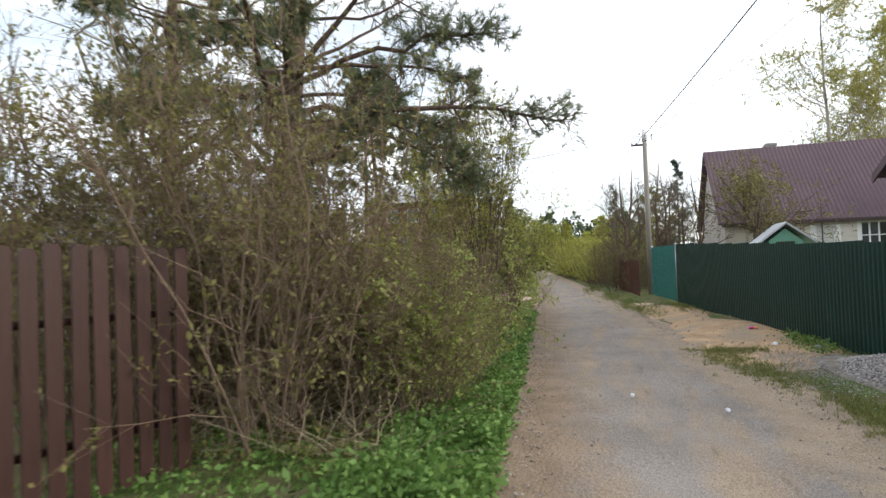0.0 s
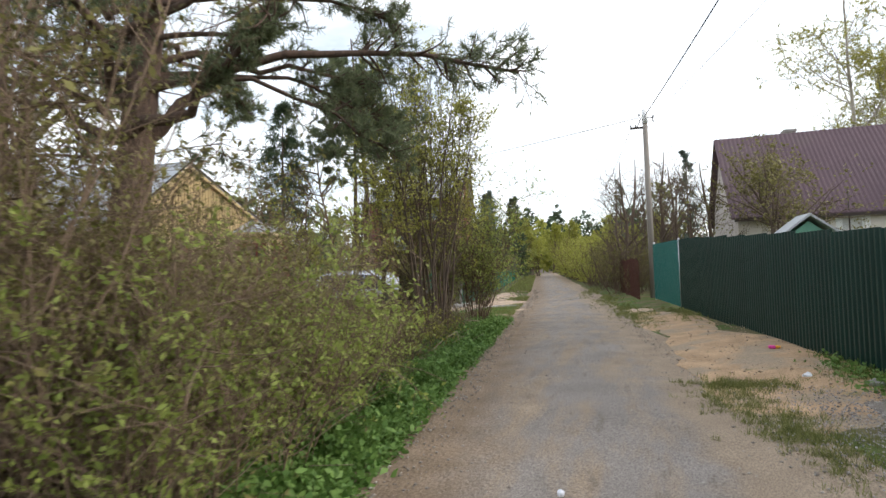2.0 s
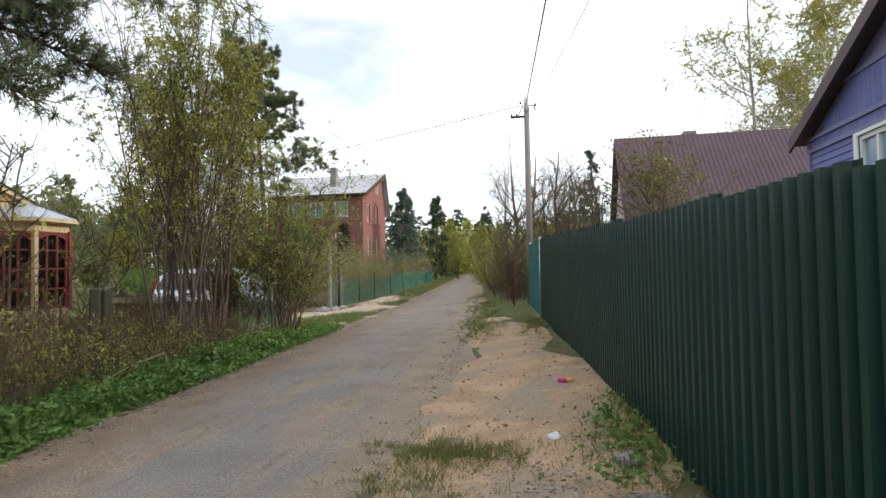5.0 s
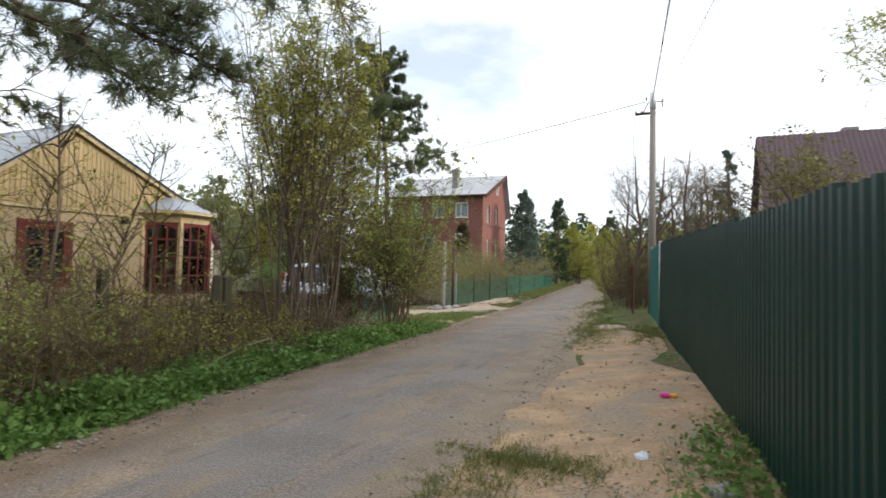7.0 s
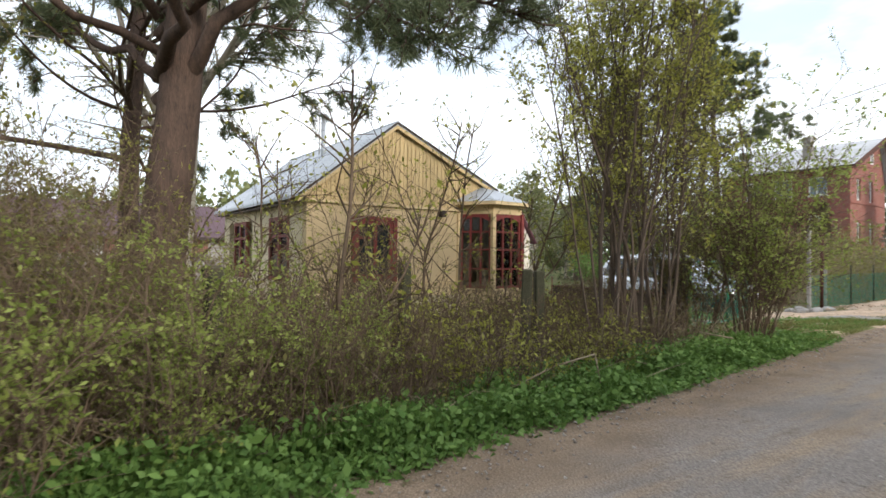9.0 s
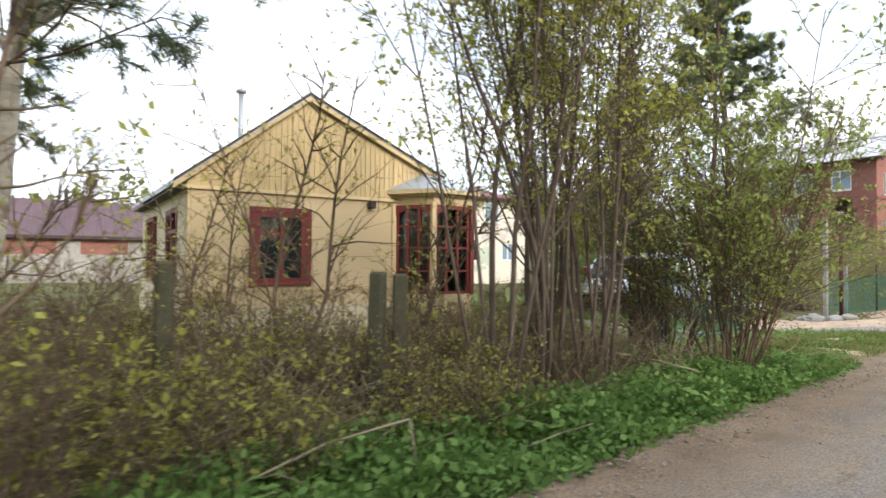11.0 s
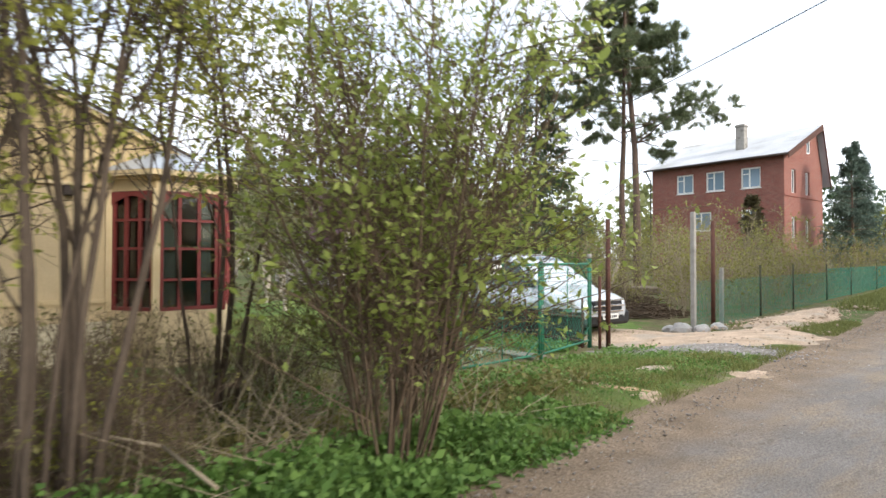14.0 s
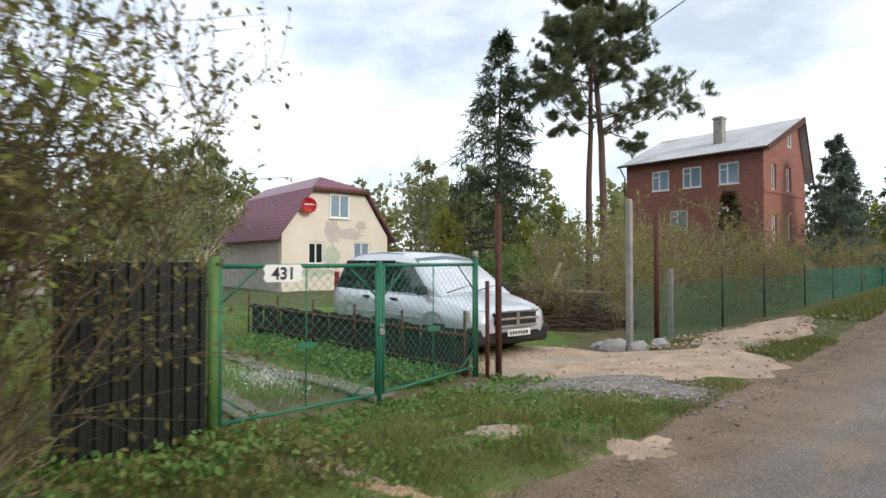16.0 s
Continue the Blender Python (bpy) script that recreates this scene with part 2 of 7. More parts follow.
    "leaf_olive": leaf_mat("leaf_olive", (0.115, 0.108, 0.036), (0.255, 0.235, 0.084), 0.38),
    "leaf_fresh": leaf_mat("leaf_fresh", (0.215, 0.225, 0.040), (0.43, 0.43, 0.10), 0.5),
    "leaf_spring": leaf_mat("leaf_spring", (0.17, 0.22, 0.045), (0.40, 0.46, 0.13), 0.55),
    "leaf_nettle": leaf_mat("leaf_nettle", (0.085, 0.165, 0.036), (0.20, 0.32, 0.085), 0.35),
    "leaf_grass": leaf_mat("leaf_grass", (0.10, 0.12, 0.032), (0.29, 0.295, 0.105), 0.35),
    "leaf_birch": leaf_mat("leaf_birch", (0.27, 0.265, 0.055), (0.46, 0.44, 0.11), 0.55),
    "leaf_net": leaf_mat("leaf_net", (0.15, 0.15, 0.040), (0.34, 0.325, 0.09), 0.45),
    "needle_pine": leaf_mat("needle_pine", (0.095, 0.122, 0.066), (0.205, 0.235, 0.125), 0.4),
    "needle_spruce": leaf_mat("needle_spruce", (0.042, 0.070, 0.036), (0.10, 0.14, 0.068), 0.2),
    "needle_blue": leaf_mat("needle_blue", (0.08, 0.12, 0.095), (0.16, 0.21, 0.165), 0.25),
    "needle_rusty": leaf_mat("needle_rusty", (0.07, 0.06, 0.03), (0.13, 0.105, 0.055), 0.2),
    "leaf_far": leaf_mat("leaf_far", (0.14, 0.165, 0.065), (0.28, 0.30, 0.13)),
    "petal": leaf_mat("petal", (0.7, 0.7, 0.66), (0.8, 0.8, 0.75), 0.2),
}


def brick_mat(name, c1, c2, mortar):
    """Brick courses too far off to pick apart."""
    m = mat(name, c1, c2, 0.8, 0.9, 0.0)
    n, l = m.node_tree.nodes, m.node_tree.links
    p = n["Principled BSDF"]
    tc, mp, br = n.new("ShaderNodeTexCoord"), n.new("ShaderNodeMapping"), n.new("ShaderNodeTexBrick")
    sx, cb, ad = n.new("ShaderNodeSeparateXYZ"), n.new("ShaderNodeCombineXYZ"), n.new("ShaderNodeMath")
    l.new(tc.outputs["Object"], sx.inputs[0])
    l.new(sx.outputs[0], ad.inputs[0])
    l.new(sx.outputs[1], ad.inputs[1])
    l.new(ad.outputs[0], cb.inputs[0])
    l.new(sx.outputs[2], cb.inputs[1])
    l.new(cb.outputs[0], br.inputs["Vector"])
    br.inputs["Scale"].default_value = 1.0
    br.inputs["Brick Width"].default_value, br.inputs["Row Height"].default_value, br.inputs["Mortar Size"].default_value = 0.26, 0.078, 0.006
    br.inputs["Color1"].default_value, br.inputs["Color2"].default_value, br.inputs["Mortar"].default_value = (*c1, 1), (*c2, 1), (*mortar, 1)
    l.new(br.outputs["Color"], p.inputs["Base Color"])
    return m


M["red_brick"] = brick_mat("red_brick", (0.21, 0.075, 0.060), (0.29, 0.108, 0.085), (0.28, 0.21, 0.18))


def ground_mat(name, layers, scale, bump=0.5):
    """Earth: colours laid over one another by noise. layers: (colour, noise scale, threshold)."""
    m = bpy.data.materials.new(name)
    m.use_nodes = True
    n, l = m.node_tree.nodes, m.node_tree.links
    p = n["Principled BSDF"]
    p.inputs["Roughness"].default_value, p.inputs["Specular IOR Level"].default_value = 0.95, 0.1
    tc = n.new("ShaderNodeTexCoord")
    out = None
    for i, (col, s, th) in enumerate(layers):
        no, rp = n.new("ShaderNodeTexNoise"), n.new("ShaderNodeValToRGB")
        no.inputs["Scale"].default_value, no.inputs["Detail"].default_value = s, 9.0
        l.new(tc.outputs["Object"], no.inputs["Vector"])
        if out is None:
            rp.color_ramp.elements[0].position, rp.color_ramp.elements[1].position = 0.3, 0.7
            rp.color_ramp.elements[0].color = (*(v * 0.8 for v in col), 1)
            rp.color_ramp.elements[1].color = (*(min(1, v * 1.2) for v in col), 1)
            l.new(no.outputs["Fac"], rp.inputs["Fac"])
            out = rp.outputs["Color"]
            continue
        rp.color_ramp.elements[0].position, rp.color_ramp.elements[1].position = th, th + 0.09
        l.new(no.outputs["Fac"], rp.inputs["Fac"])
        mx = n.new("ShaderNodeMix")
        mx.data_type = "RGBA"
        l.new(rp.outputs["Color"], mx.inputs[0])
        l.new(out, mx.inputs[6])
        mx.inputs[7].default_value = (*col, 1)
        out = mx.outputs[2]
    fn, fr, mu = n.new("ShaderNodeTexNoise"), n.new("ShaderNodeMapRange"), n.new("ShaderNodeMix")
    fn.inputs["Scale"].default_value, fn.inputs["Detail"].default_value = scale, 3.0
    l.new(tc.outputs["Object"], fn.inputs["Vector"])
    fr.inputs["From Min"].default_value, fr.inputs["From Max"].default_value = 0.25, 0.75
    fr.inputs["To Min"].default_value, fr.inputs["To Max"].default_value = 0.70, 1.25
    l.new(fn.outputs["Fac"], fr.inputs["Value"])
    mu.data_type, mu.blend_type = "RGBA", "MULTIPLY"
    mu.inputs[0].default_value = 1.0
    l.new(out, mu.inputs[6])
    l.new(fr.outputs["Result"], mu.inputs[7])
    l.new(mu.outputs[2], p.inputs["Base Color"])
    bp = n.new("ShaderNodeBump")
    bp.inputs["Strength"].default_value, bp.inputs["Distance"].default_value = bump, 0.03
    l.new(fn.outputs["Fac"], bp.inputs["Height"])
    l.new(bp.outputs["Normal"], p.inputs["Normal"])
    return m


M["earth"] = ground_mat("earth", [((0.13, 0.115, 0.06), 3, 0), ((0.085, 0.12, 0.035), 1.1, 0.47), ((0.20, 0.16, 0.10), 2.3, 0.60)], 45)
M["lawn"] = ground_mat("lawn", [((0.10, 0.15, 0.04), 3, 0), ((0.14, 0.19, 0.05), 0.6, 0.5)], 30)
M["sand"] = ground_mat("sand", [((0.43, 0.295, 0.185), 2.5, 0), ((0.33, 0.26, 0.19), 1.3, 0.50), ((0.28, 0.23, 0.13), 2.7, 0.63)], 38)
M["pale_sand"] = ground_mat("pale_sand", [((0.47, 0.35, 0.255), 2.5, 0), ((0.40, 0.33, 0.26), 1.3, 0.52), ((0.33, 0.25, 0.17), 3.1, 0.60)], 38)
M["turf"] = ground_mat("turf", [((0.12, 0.15, 0.045), 3, 0), ((0.16, 0.14, 0.08), 1.7, 0.50), ((0.30, 0.24, 0.16), 2.9, 0.62)], 40)
M["scree"] = ground_mat("scree", [((0.22, 0.195, 0.17), 4, 0), ((0.30, 0.27, 0.25), 6, 0.5), ((0.16, 0.17, 0.08), 2.2, 0.62)], 55, 0.8)


# ---- mesh helpers ----
def np_mesh(name, verts, faces, material, smooth=False):
    """A mesh from arrays; faces all have as many corners as faces has columns."""
    me = bpy.data.meshes.new(name)
    verts = np.asarray(verts, np.float32).reshape(-1, 3)
    faces = np.asarray(faces, np.int32)
    k = faces.shape[1]
    me.vertices.add(len(verts))
    me.vertices.foreach_set("co", verts.ravel())
    me.loops.add(faces.size)
    me.loops.foreach_set("vertex_index", faces.ravel())
    me.polygons.add(len(faces))
    me.polygons.foreach_set("loop_start", np.arange(0, faces.size, k, dtype=np.int32))
    if smooth:
        me.polygons.foreach_set("use_smooth", np.ones(len(faces), bool))
    me.update(calc_edges=True)
    me.validate()
    me.materials.append(material)
    return me


def under(ob, parent):
    ob.parent = parent
    return ob


def part(name, bm, material, parent, label=""):
    me = bpy.data.meshes.new(name)
    bmesh.ops.recalc_face_normals(bm, faces=bm.faces)
    bm.to_mesh(me)
    bm.free()
    me.materials.append(material)
    ob = new(name, me)
    ob.parent = parent
    return tagged(ob, label)


def piece(name, me, parent, m=None):
    ob = new(name, me)
    ob.parent = parent
    if m is not None:
        ob.matrix_basis = m
    return ob


def thing(name, m, label, category, group="", kind=""):
    ob = new(name)
    ob.matrix_basis = m
    ob.empty_display_size = 0.1
    return tagged(ob, label, category, group, kind)


def box(bm, x0, x1, y0, y1, z0, z1, bevel=0.0):
    v = [bm.verts.new(p) for p in ((x0, y0, z0), (x1, y0, z0), (x1, y1, z0), (x0, y1, z0), (x0, y0, z1), (x1, y0, z1), (x1, y1, z1), (x0, y1, z1))]
    f = [bm.faces.new([v[i] for i in q]) for q in ((3, 2, 1, 0), (4, 5, 6, 7), (0, 1, 5, 4), (1, 2, 6, 5), (2, 3, 7, 6), (3, 0, 4, 7))]
    if bevel:
        es = list({e for q in f for e in q.edges})
        bmesh.ops.bevel(bm, geom=es, offset=bevel, segments=1, affect="EDGES")
    return bm


def boxes(*specs, bevel=0.0):
    bm = bmesh.new()
    for s in specs:
        box(bm, *s, bevel=bevel)
    return bm


def prism(poly, a, b, axis="x"):
    """A solid from a flat outline, drawn out from a to b. axis x: outline is (y, z); axis y: (x, z); axis z: (x, y)."""
    bm = bmesh.new()
    put = {"x": lambda p, t: (t, p[0], p[1]), "y": lambda p, t: (p[0], t, p[1]), "z": lambda p, t: (p[0], p[1], t)}[axis]
    lo, hi = [bm.verts.new(put(p, a)) for p in poly], [bm.verts.new(put(p, b)) for p in poly]
    bm.faces.new(lo[::-1])
    bm.faces.new(hi)
    for i in range(len(poly)):
        j = (i + 1) % len(poly)
        bm.faces.new((lo[i], lo[j], hi[j], hi[i]))
    return bm


def rod(bm, p, q, r0, r1=None, sides=8):
    p, q = Vector(p), Vector(q)
    r1 = r0 if r1 is None else r1
    d = (q - p).normalized()
    u = d.orthogonal().normalized()
    w = d.cross(u)
    ring = lambda o, r: [bm.verts.new(o + (u * math.cos(2 * math.pi * i / sides) + w * math.sin(2 * math.pi * i / sides)) * r) for i in range(sides)]
    a, b = ring(p, r0), ring(q, r1)
    for i in range(sides):
        bm.faces.new((a[i], a[(i + 1) % sides], b[(i + 1) % sides], b[i])).smooth = True
    bm.faces.new(a[::-1])
    bm.faces.new(b)
    return bm


def rods(*specs, sides=8):
    bm = bmesh.new()
    for s in specs:
        rod(bm, *s, sides=sides)
    return bm


def wall_y(bm, x0, x1, y0, y1, z0, z1, holes):
    """A wall along y, thick from x0 to x1, with real openings (ya, yb, za, zb)."""
    ys = sorted({y0, y1, *(h[0] for h in holes), *(h[1] for h in holes)})
    zs = sorted({z0, z1, *(h[2] for h in holes), *(h[3] for h in holes)})
    for a, b in zip(ys, ys[1:]):
        for c, d in zip(zs, zs[1:]):
            if not any(h[0] <= (a + b) / 2 <= h[1] and h[2] <= (c + d) / 2 <= h[3] for h in holes):
                box(bm, x0, x1, a, b, c, d)
    bmesh.ops.remove_doubles(bm, verts=bm.verts, dist=1e-5)
    return bm


def turn_xy(bm):
    """Swap x and y: a wall along y becomes one along x."""
    for v in bm.verts:
        v.co.x, v.co.y = v.co.y, v.co.x
    return bm


# ---- ground ----
def sstep(a, b, v):
    t = np.clip((np.asarray(v, float) - a) / (b - a), 0, 1)
    return t * t * (3 - 2 * t)


def road_left(y):
    return 2.98 - 0.105 * y - 0.035 * np.maximum(0, y - 30)


def road_right(y):
    return 6.3 - 0.118 * y - 0.022 * np.maximum(0, y - 30)


def gz(x, y):
    """Height of the ground."""
    x, y = np.asarray(x, float), np.asarray(y, float)
    near = 1 - sstep(60, 140, np.hypot(x, y))
    left = -0.28 * sstep(0.8, 3.2, road_left(y) - x) * sstep(12, 20, y)
    right = 0.10 * sstep(0.2, 1.6, x - road_right(y)) * (1 - sstep(40, 60, y))
    ripple = 0.03 * np.sin(1.7 * x + 0.6 * y) * np.sin(1.1 * y - 0.4 * x) * sstep(0.4, 2, np.maximum(road_left(y) - x, x - road_right(y)))
    return (left + right + ripple) * near - 0.02


def graded(lo, hi, fine_lo, fine_hi, step, far_steps):
    """Grid lines: fine in the middle, ever wider outwards."""
    mid = np.arange(fine_lo, fine_hi + 1e-6, step)
    out_hi = fine_hi + (hi - fine_hi) * (np.linspace(0, 1, far_steps + 1)[1:] ** 2.5)
    out_lo = fine_lo - (fine_lo - lo) * (np.linspace(0, 1, far_steps + 1)[1:] ** 2.5)
    return np.concatenate([out_lo[::-1], mid, out_hi])


def sheet(name, xs, ys, lift, material, wobble=0.0):
    X, Y = np.meshgrid(xs, ys)
    Z = gz(X, Y) + lift
    v = np.stack([X, Y, Z], -1).reshape(-1, 3)
    nx, ny = len(xs), len(ys)
    i = np.arange(nx * ny).reshape(ny, nx)
    f = np.stack([i[:-1, :-1], i[:-1, 1:], i[1:, 1:], i[1:, :-1]], -1).reshape(-1, 4)
    return np_mesh(name, v, f, material, True)


ground = tagged(new("ground", sheet("ground", graded(-1500, 1500, -14, 12, 0.4, 24), graded(-1500, 1500, -6, 50, 0.4, 24), 0.0, M["earth"])), "uneven earth with grass and dry litter", "ground", kind="structure")


def road_mesh():
    """Gravelled asphalt: grey wheel tracks, brown earth shoulders; u across, v along."""
    ys = np.concatenate([np.arange(-14, 45, 0.25), np.arange(45, 190, 2.5)])
    us = np.linspace(-0.10, 1.10, 28)
    rng = np.random.default_rng(5)
    wig = lambda s: np.interp(ys, np.arange(-16, 195, 0.45), np.convolve(np.random.default_rng(s).normal(0, 1, 469), np.ones(3) / 3, "same"))
    wl_, wr_ = 0.11 * wig(1), 0.16 * wig(2)
    U, Y = np.meshgrid(us, ys)
    L, R = road_left(Y) , road_right(Y)
    X = L + (R - L) * U
    edge_l, edge_r = sstep(0.04, -0.10, U), sstep(0.97, 1.10, U)
    X = X + edge_l * wl_[:, None] + edge_r * wr_[:, None]
    Z = gz(X, Y) + 0.012 + 0.018 * np.sin(math.pi * np.clip(U, 0, 1)) - 0.03 * np.maximum(sstep(-0.04, -0.10, U), sstep(1.05, 1.10, U))
    Z = Z + 0.006 * np.sin(3.1 * X + 1.3 * Y) * np.sin(2.3 * Y)
    v = np.stack([X, Y, Z], -1).reshape(-1, 3)
    ny, nx = U.shape
    i = np.arange(nx * ny).reshape(ny, nx)
    f = np.stack([i[:-1, :-1], i[:-1, 1:], i[1:, 1:], i[1:, :-1]], -1).reshape(-1, 4)
    m = bpy.data.materials.new("road")
    m.use_nodes = True
    n, l = m.node_tree.nodes, m.node_tree.links
    p = n["Principled BSDF"]
    p.inputs["Roughness"].default_value, p.inputs["Specular IOR Level"].default_value = 0.92, 0.15
    uv, sx, tc = n.new("ShaderNodeUVMap"), n.new("ShaderNodeSeparateXYZ"), n.new("ShaderNodeTexCoord")
    l.new(uv.outputs["UV"], sx.inputs[0])
    def noise_tex(s, d=8.0):
        t = n.new("ShaderNodeTexNoise")
        t.inputs["Scale"].default_value, t.inputs["Detail"].default_value = s, d
        l.new(tc.outputs["Object"], t.inputs["Vector"])
        return t.outputs["Fac"]
    def ramp(src, stops):
        r = n.new("ShaderNodeValToRGB")
        while len(r.color_ramp.elements) < len(stops):
            r.color_ramp.elements.new(0.5)
        for e, (pos, col) in zip(r.color_ramp.elements, stops):
            e.position, e.color = pos, (*col, 1)
        l.new(src, r.inputs["Fac"])
        return r.outputs["Color"]
    def mixc(f, a, b, mode="MIX"):
        x = n.new("ShaderNodeMix")
        x.data_type, x.blend_type = "RGBA", mode
        for src, k in ((f, 0), (a, 6), (b, 7)):
            if isinstance(src, (int, float)):
                x.inputs[k].default_value = src
            elif isinstance(src, tuple):
                x.inputs[k].default_value = (*src, 1)
            else:
                l.new(src, x.inputs[k])
        return x.outputs[2]
    sh = n.new("ShaderNodeMath")
    sh.operation = "MULTIPLY_ADD"
    l.new(noise_tex(1.6), sh.inputs[0])
    sh.inputs[1].default_value = 0.34
    l.new(sx.outputs[0], sh.inputs[2])
    stretch = n.new("ShaderNodeMapping")
    stretch.inputs["Scale"].default_value = (1.6, 0.35, 1.0)
    stretch.inputs["Rotation"].default_value = (0, 0, 0.11)
    l.new(tc.outputs["Object"], stretch.inputs["Vector"])
    def streak(s):
        t = n.new("ShaderNodeTexNoise")
        t.inputs["Scale"].default_value, t.inputs["Detail"].default_value, t.inputs["Roughness"].default_value = s, 10.0, 0.65
        l.new(stretch.outputs["Vector"], t.inputs["Vector"])
        return t.outputs["Fac"]
    grey = ramp(noise_tex(0.9), [(0.3, (0.212, 0.186, 0.165)), (0.7, (0.295, 0.260, 0.234))])
    brown = ramp(noise_tex(2.2), [(0.3, (0.185, 0.135, 0.094)), (0.7, (0.285, 0.212, 0.150))])
    tan = ramp(noise_tex(1.9), [(0.3, (0.265, 0.205, 0.150)), (0.7, (0.36, 0.280, 0.206))])
    k1 = ramp(sh.outputs[0], [(0.30, (1, 1, 1)), (0.50, (0, 0, 0))])
    k2 = ramp(sh.outputs[0], [(0.90, (0, 0, 0)), (1.0, (1, 1, 1))])
    worn = ramp(streak(1.3), [(0.46, (0, 0, 0)), (0.62, (1, 1, 1))])
    dark = ramp(streak(3.7), [(0.58, (0, 0, 0)), (0.68, (0.7, 0.7, 0.7))])
    grey = mixc(dark, mixc(worn, grey, tan), (0.17, 0.14, 0.115))
    base = mixc(k2, mixc(k1, grey, brown), tan)
    fine = n.new("ShaderNodeMapRange")
    l.new(noise_tex(75, 3.0), fine.inputs["Value"])
    for k, val in (("From Min", 0.3), ("From Max", 0.7), ("To Min", 0.58), ("To Max", 1.36)):
        fine.inputs[k].default_value = val
    base = mixc(1.0, base, fine.outputs["Result"], "MULTIPLY")
    l.new(base, p.inputs["Base Color"])
    bp = n.new("ShaderNodeBump")
    bp.inputs["Strength"].default_value, bp.inputs["Distance"].default_value = 0.9, 0.03
    l.new(noise_tex(30, 8.0), bp.inputs["Height"])
    l.new(bp.outputs["Normal"], p.inputs["Normal"])
    me = np_mesh("road", v, f, m, True)
    lay = me.uv_layers.new(name="UVMap")
    uvs = np.stack([U.ravel(), Y.ravel()], -1)[f.ravel()]
    lay.data.foreach_set("uv", uvs.astype(np.float32).ravel())
    return me


road = tagged(new("road", road_mesh()), "worn grey gravel road with brown earth shoulders", "road", kind="structure")


def patch(name, cx, cy, rx, ry, rot, material, lift, label, seed, ragged=0.28):
    """A low mound of earth with a ragged outline, lying on the ground."""
    rng = np.random.default_rng(seed)
    na, nr = 72, 12
    ang = np.linspace(0, 2 * math.pi, na, endpoint=False)
    out = 1 + ragged * sum(rng.normal() / k * np.cos(k * ang + rng.uniform(0, 6.3)) for k in range(2, 15)) * 0.5
    rr = np.linspace(0, 1, nr + 1)[1:]
    A, R = np.meshgrid(ang, rr)
    lx, ly = rx * R * np.cos(A) * out, ry * R * np.sin(A) * out
    x, y = cx + lx * math.cos(rot) - ly * math.sin(rot), cy + lx * math.sin(rot) + ly * math.cos(rot)
    z = gz(x, y) + lift * (1 - R ** 3) + 0.014 - 0.03 * sstep(0.9, 1.0, R)
    z = z + (0.022 * np.sin(4 * x + y) * np.sin(3.3 * y) + 0.014 * np.sin(9 * x) * np.sin(11 * y + 2 * x)) * min(1.0, lift * 14) * (1 - R ** 2)
    v = np.concatenate([np.stack([x, y, z], -1).reshape(-1, 3), [[cx, cy, float(gz(cx, cy)) + lift + 0.014]]])
    i = np.arange(na * nr).reshape(nr, na)
    f = np.stack([i[1:], np.roll(i[1:], -1, 1), np.roll(i[:-1], -1, 1), i[:-1]], -1).reshape(-1, 4)
    c = len(v) - 1
    cap = np.stack([np.full(na, c), i[0], np.roll(i[0], -1), np.roll(i[0], -1)], -1)
    me = bpy.data.meshes.new(name)
    me.from_pydata(v.tolist(), [], f.tolist() + [[a, b, d] for a, b, d, _ in cap.tolist()])
    for q in me.polygons:
        q.use_smooth = True
    me.materials.append(material)
    return tagged(new(name, me), label, "ground", kind="structure")


patch("sand_apron", 5.72, 13.6, 0.95, 3.2, 0.11, M["sand"], 0.05, "bare orange sand beside the road", 3)
patch("sand_apron", 4.95, 18.4, 0.75, 3.1, 0.13, M["sand"], 0.025, "pale trampled sand beside the road", 4)
patch("sand_drive", -2.3, 26.7, 2.6, 1.7, 0.05, M["pale_sand"], 0.06, "pale pink sand of the driveway", 7)
patch("sand_heap", -1.8, 31.2, 0.95, 2.9, 0.14, M["pale_sand"], 0.13, "low heap of pale pink sand along the fence", 8, 0.45)
patch("gravel_patch", -1.2, 24.75, 1.4, 0.6, 0.2, M["scree"], 0.012, "crushed grey stone at the driveway", 9, 0.7)
patch("bare_verge", 5.55, 10.9, 0.85, 1.5, 0.1, M["sand"], 0.012, "trampled sandy verge with grit", 22, 0.2)
patch("bare_verge", 5.05, 12.2, 0.45, 0.9, 0.1, M["sand"], 0.03, "trampled sandy verge with grit", 24, 0.5)
patch("gravel_bed", 6.55, 9.1, 0.5, 1.5, 0.1, M["scree"], 0.05, "thin bed of crushed grey stone", 11)
patch("bare_verge", 4.3, 21.8, 0.42, 0.9, 0.1, M["pale_sand"], 0.03, "pale rubble and sand at the road edge", 25, 0.5)
patch("bare_earth", -0.62, 21.08, 0.62, 0.10, 0.25, M["pale_sand"], 0.008, "bare trodden earth in the grass", 12, 0.7)
patch("bare_earth", -0.34, 22.53, 0.30, 0.20, 0.7, M["pale_sand"], 0.010, "bare trodden earth in the grass", 23, 0.8)
patch("bare_earth", 0.10, 21.2, 0.22, 0.09, 0.3, M["sand"], 0.008, "bare trodden earth in the grass", 13, 0.8)
patch("bare_earth", 0.42, 21.1, 0.14, 0.20, 0.2, M["pale_sand"], 0.008, "bare trodden earth in the grass", 14, 0.8)
patch("bare_earth", 0.62, 23.0, 0.22, 0.34, 0.2, M["pale_sand"], 0.010, "bare trodden earth at the road edge", 16, 0.8)
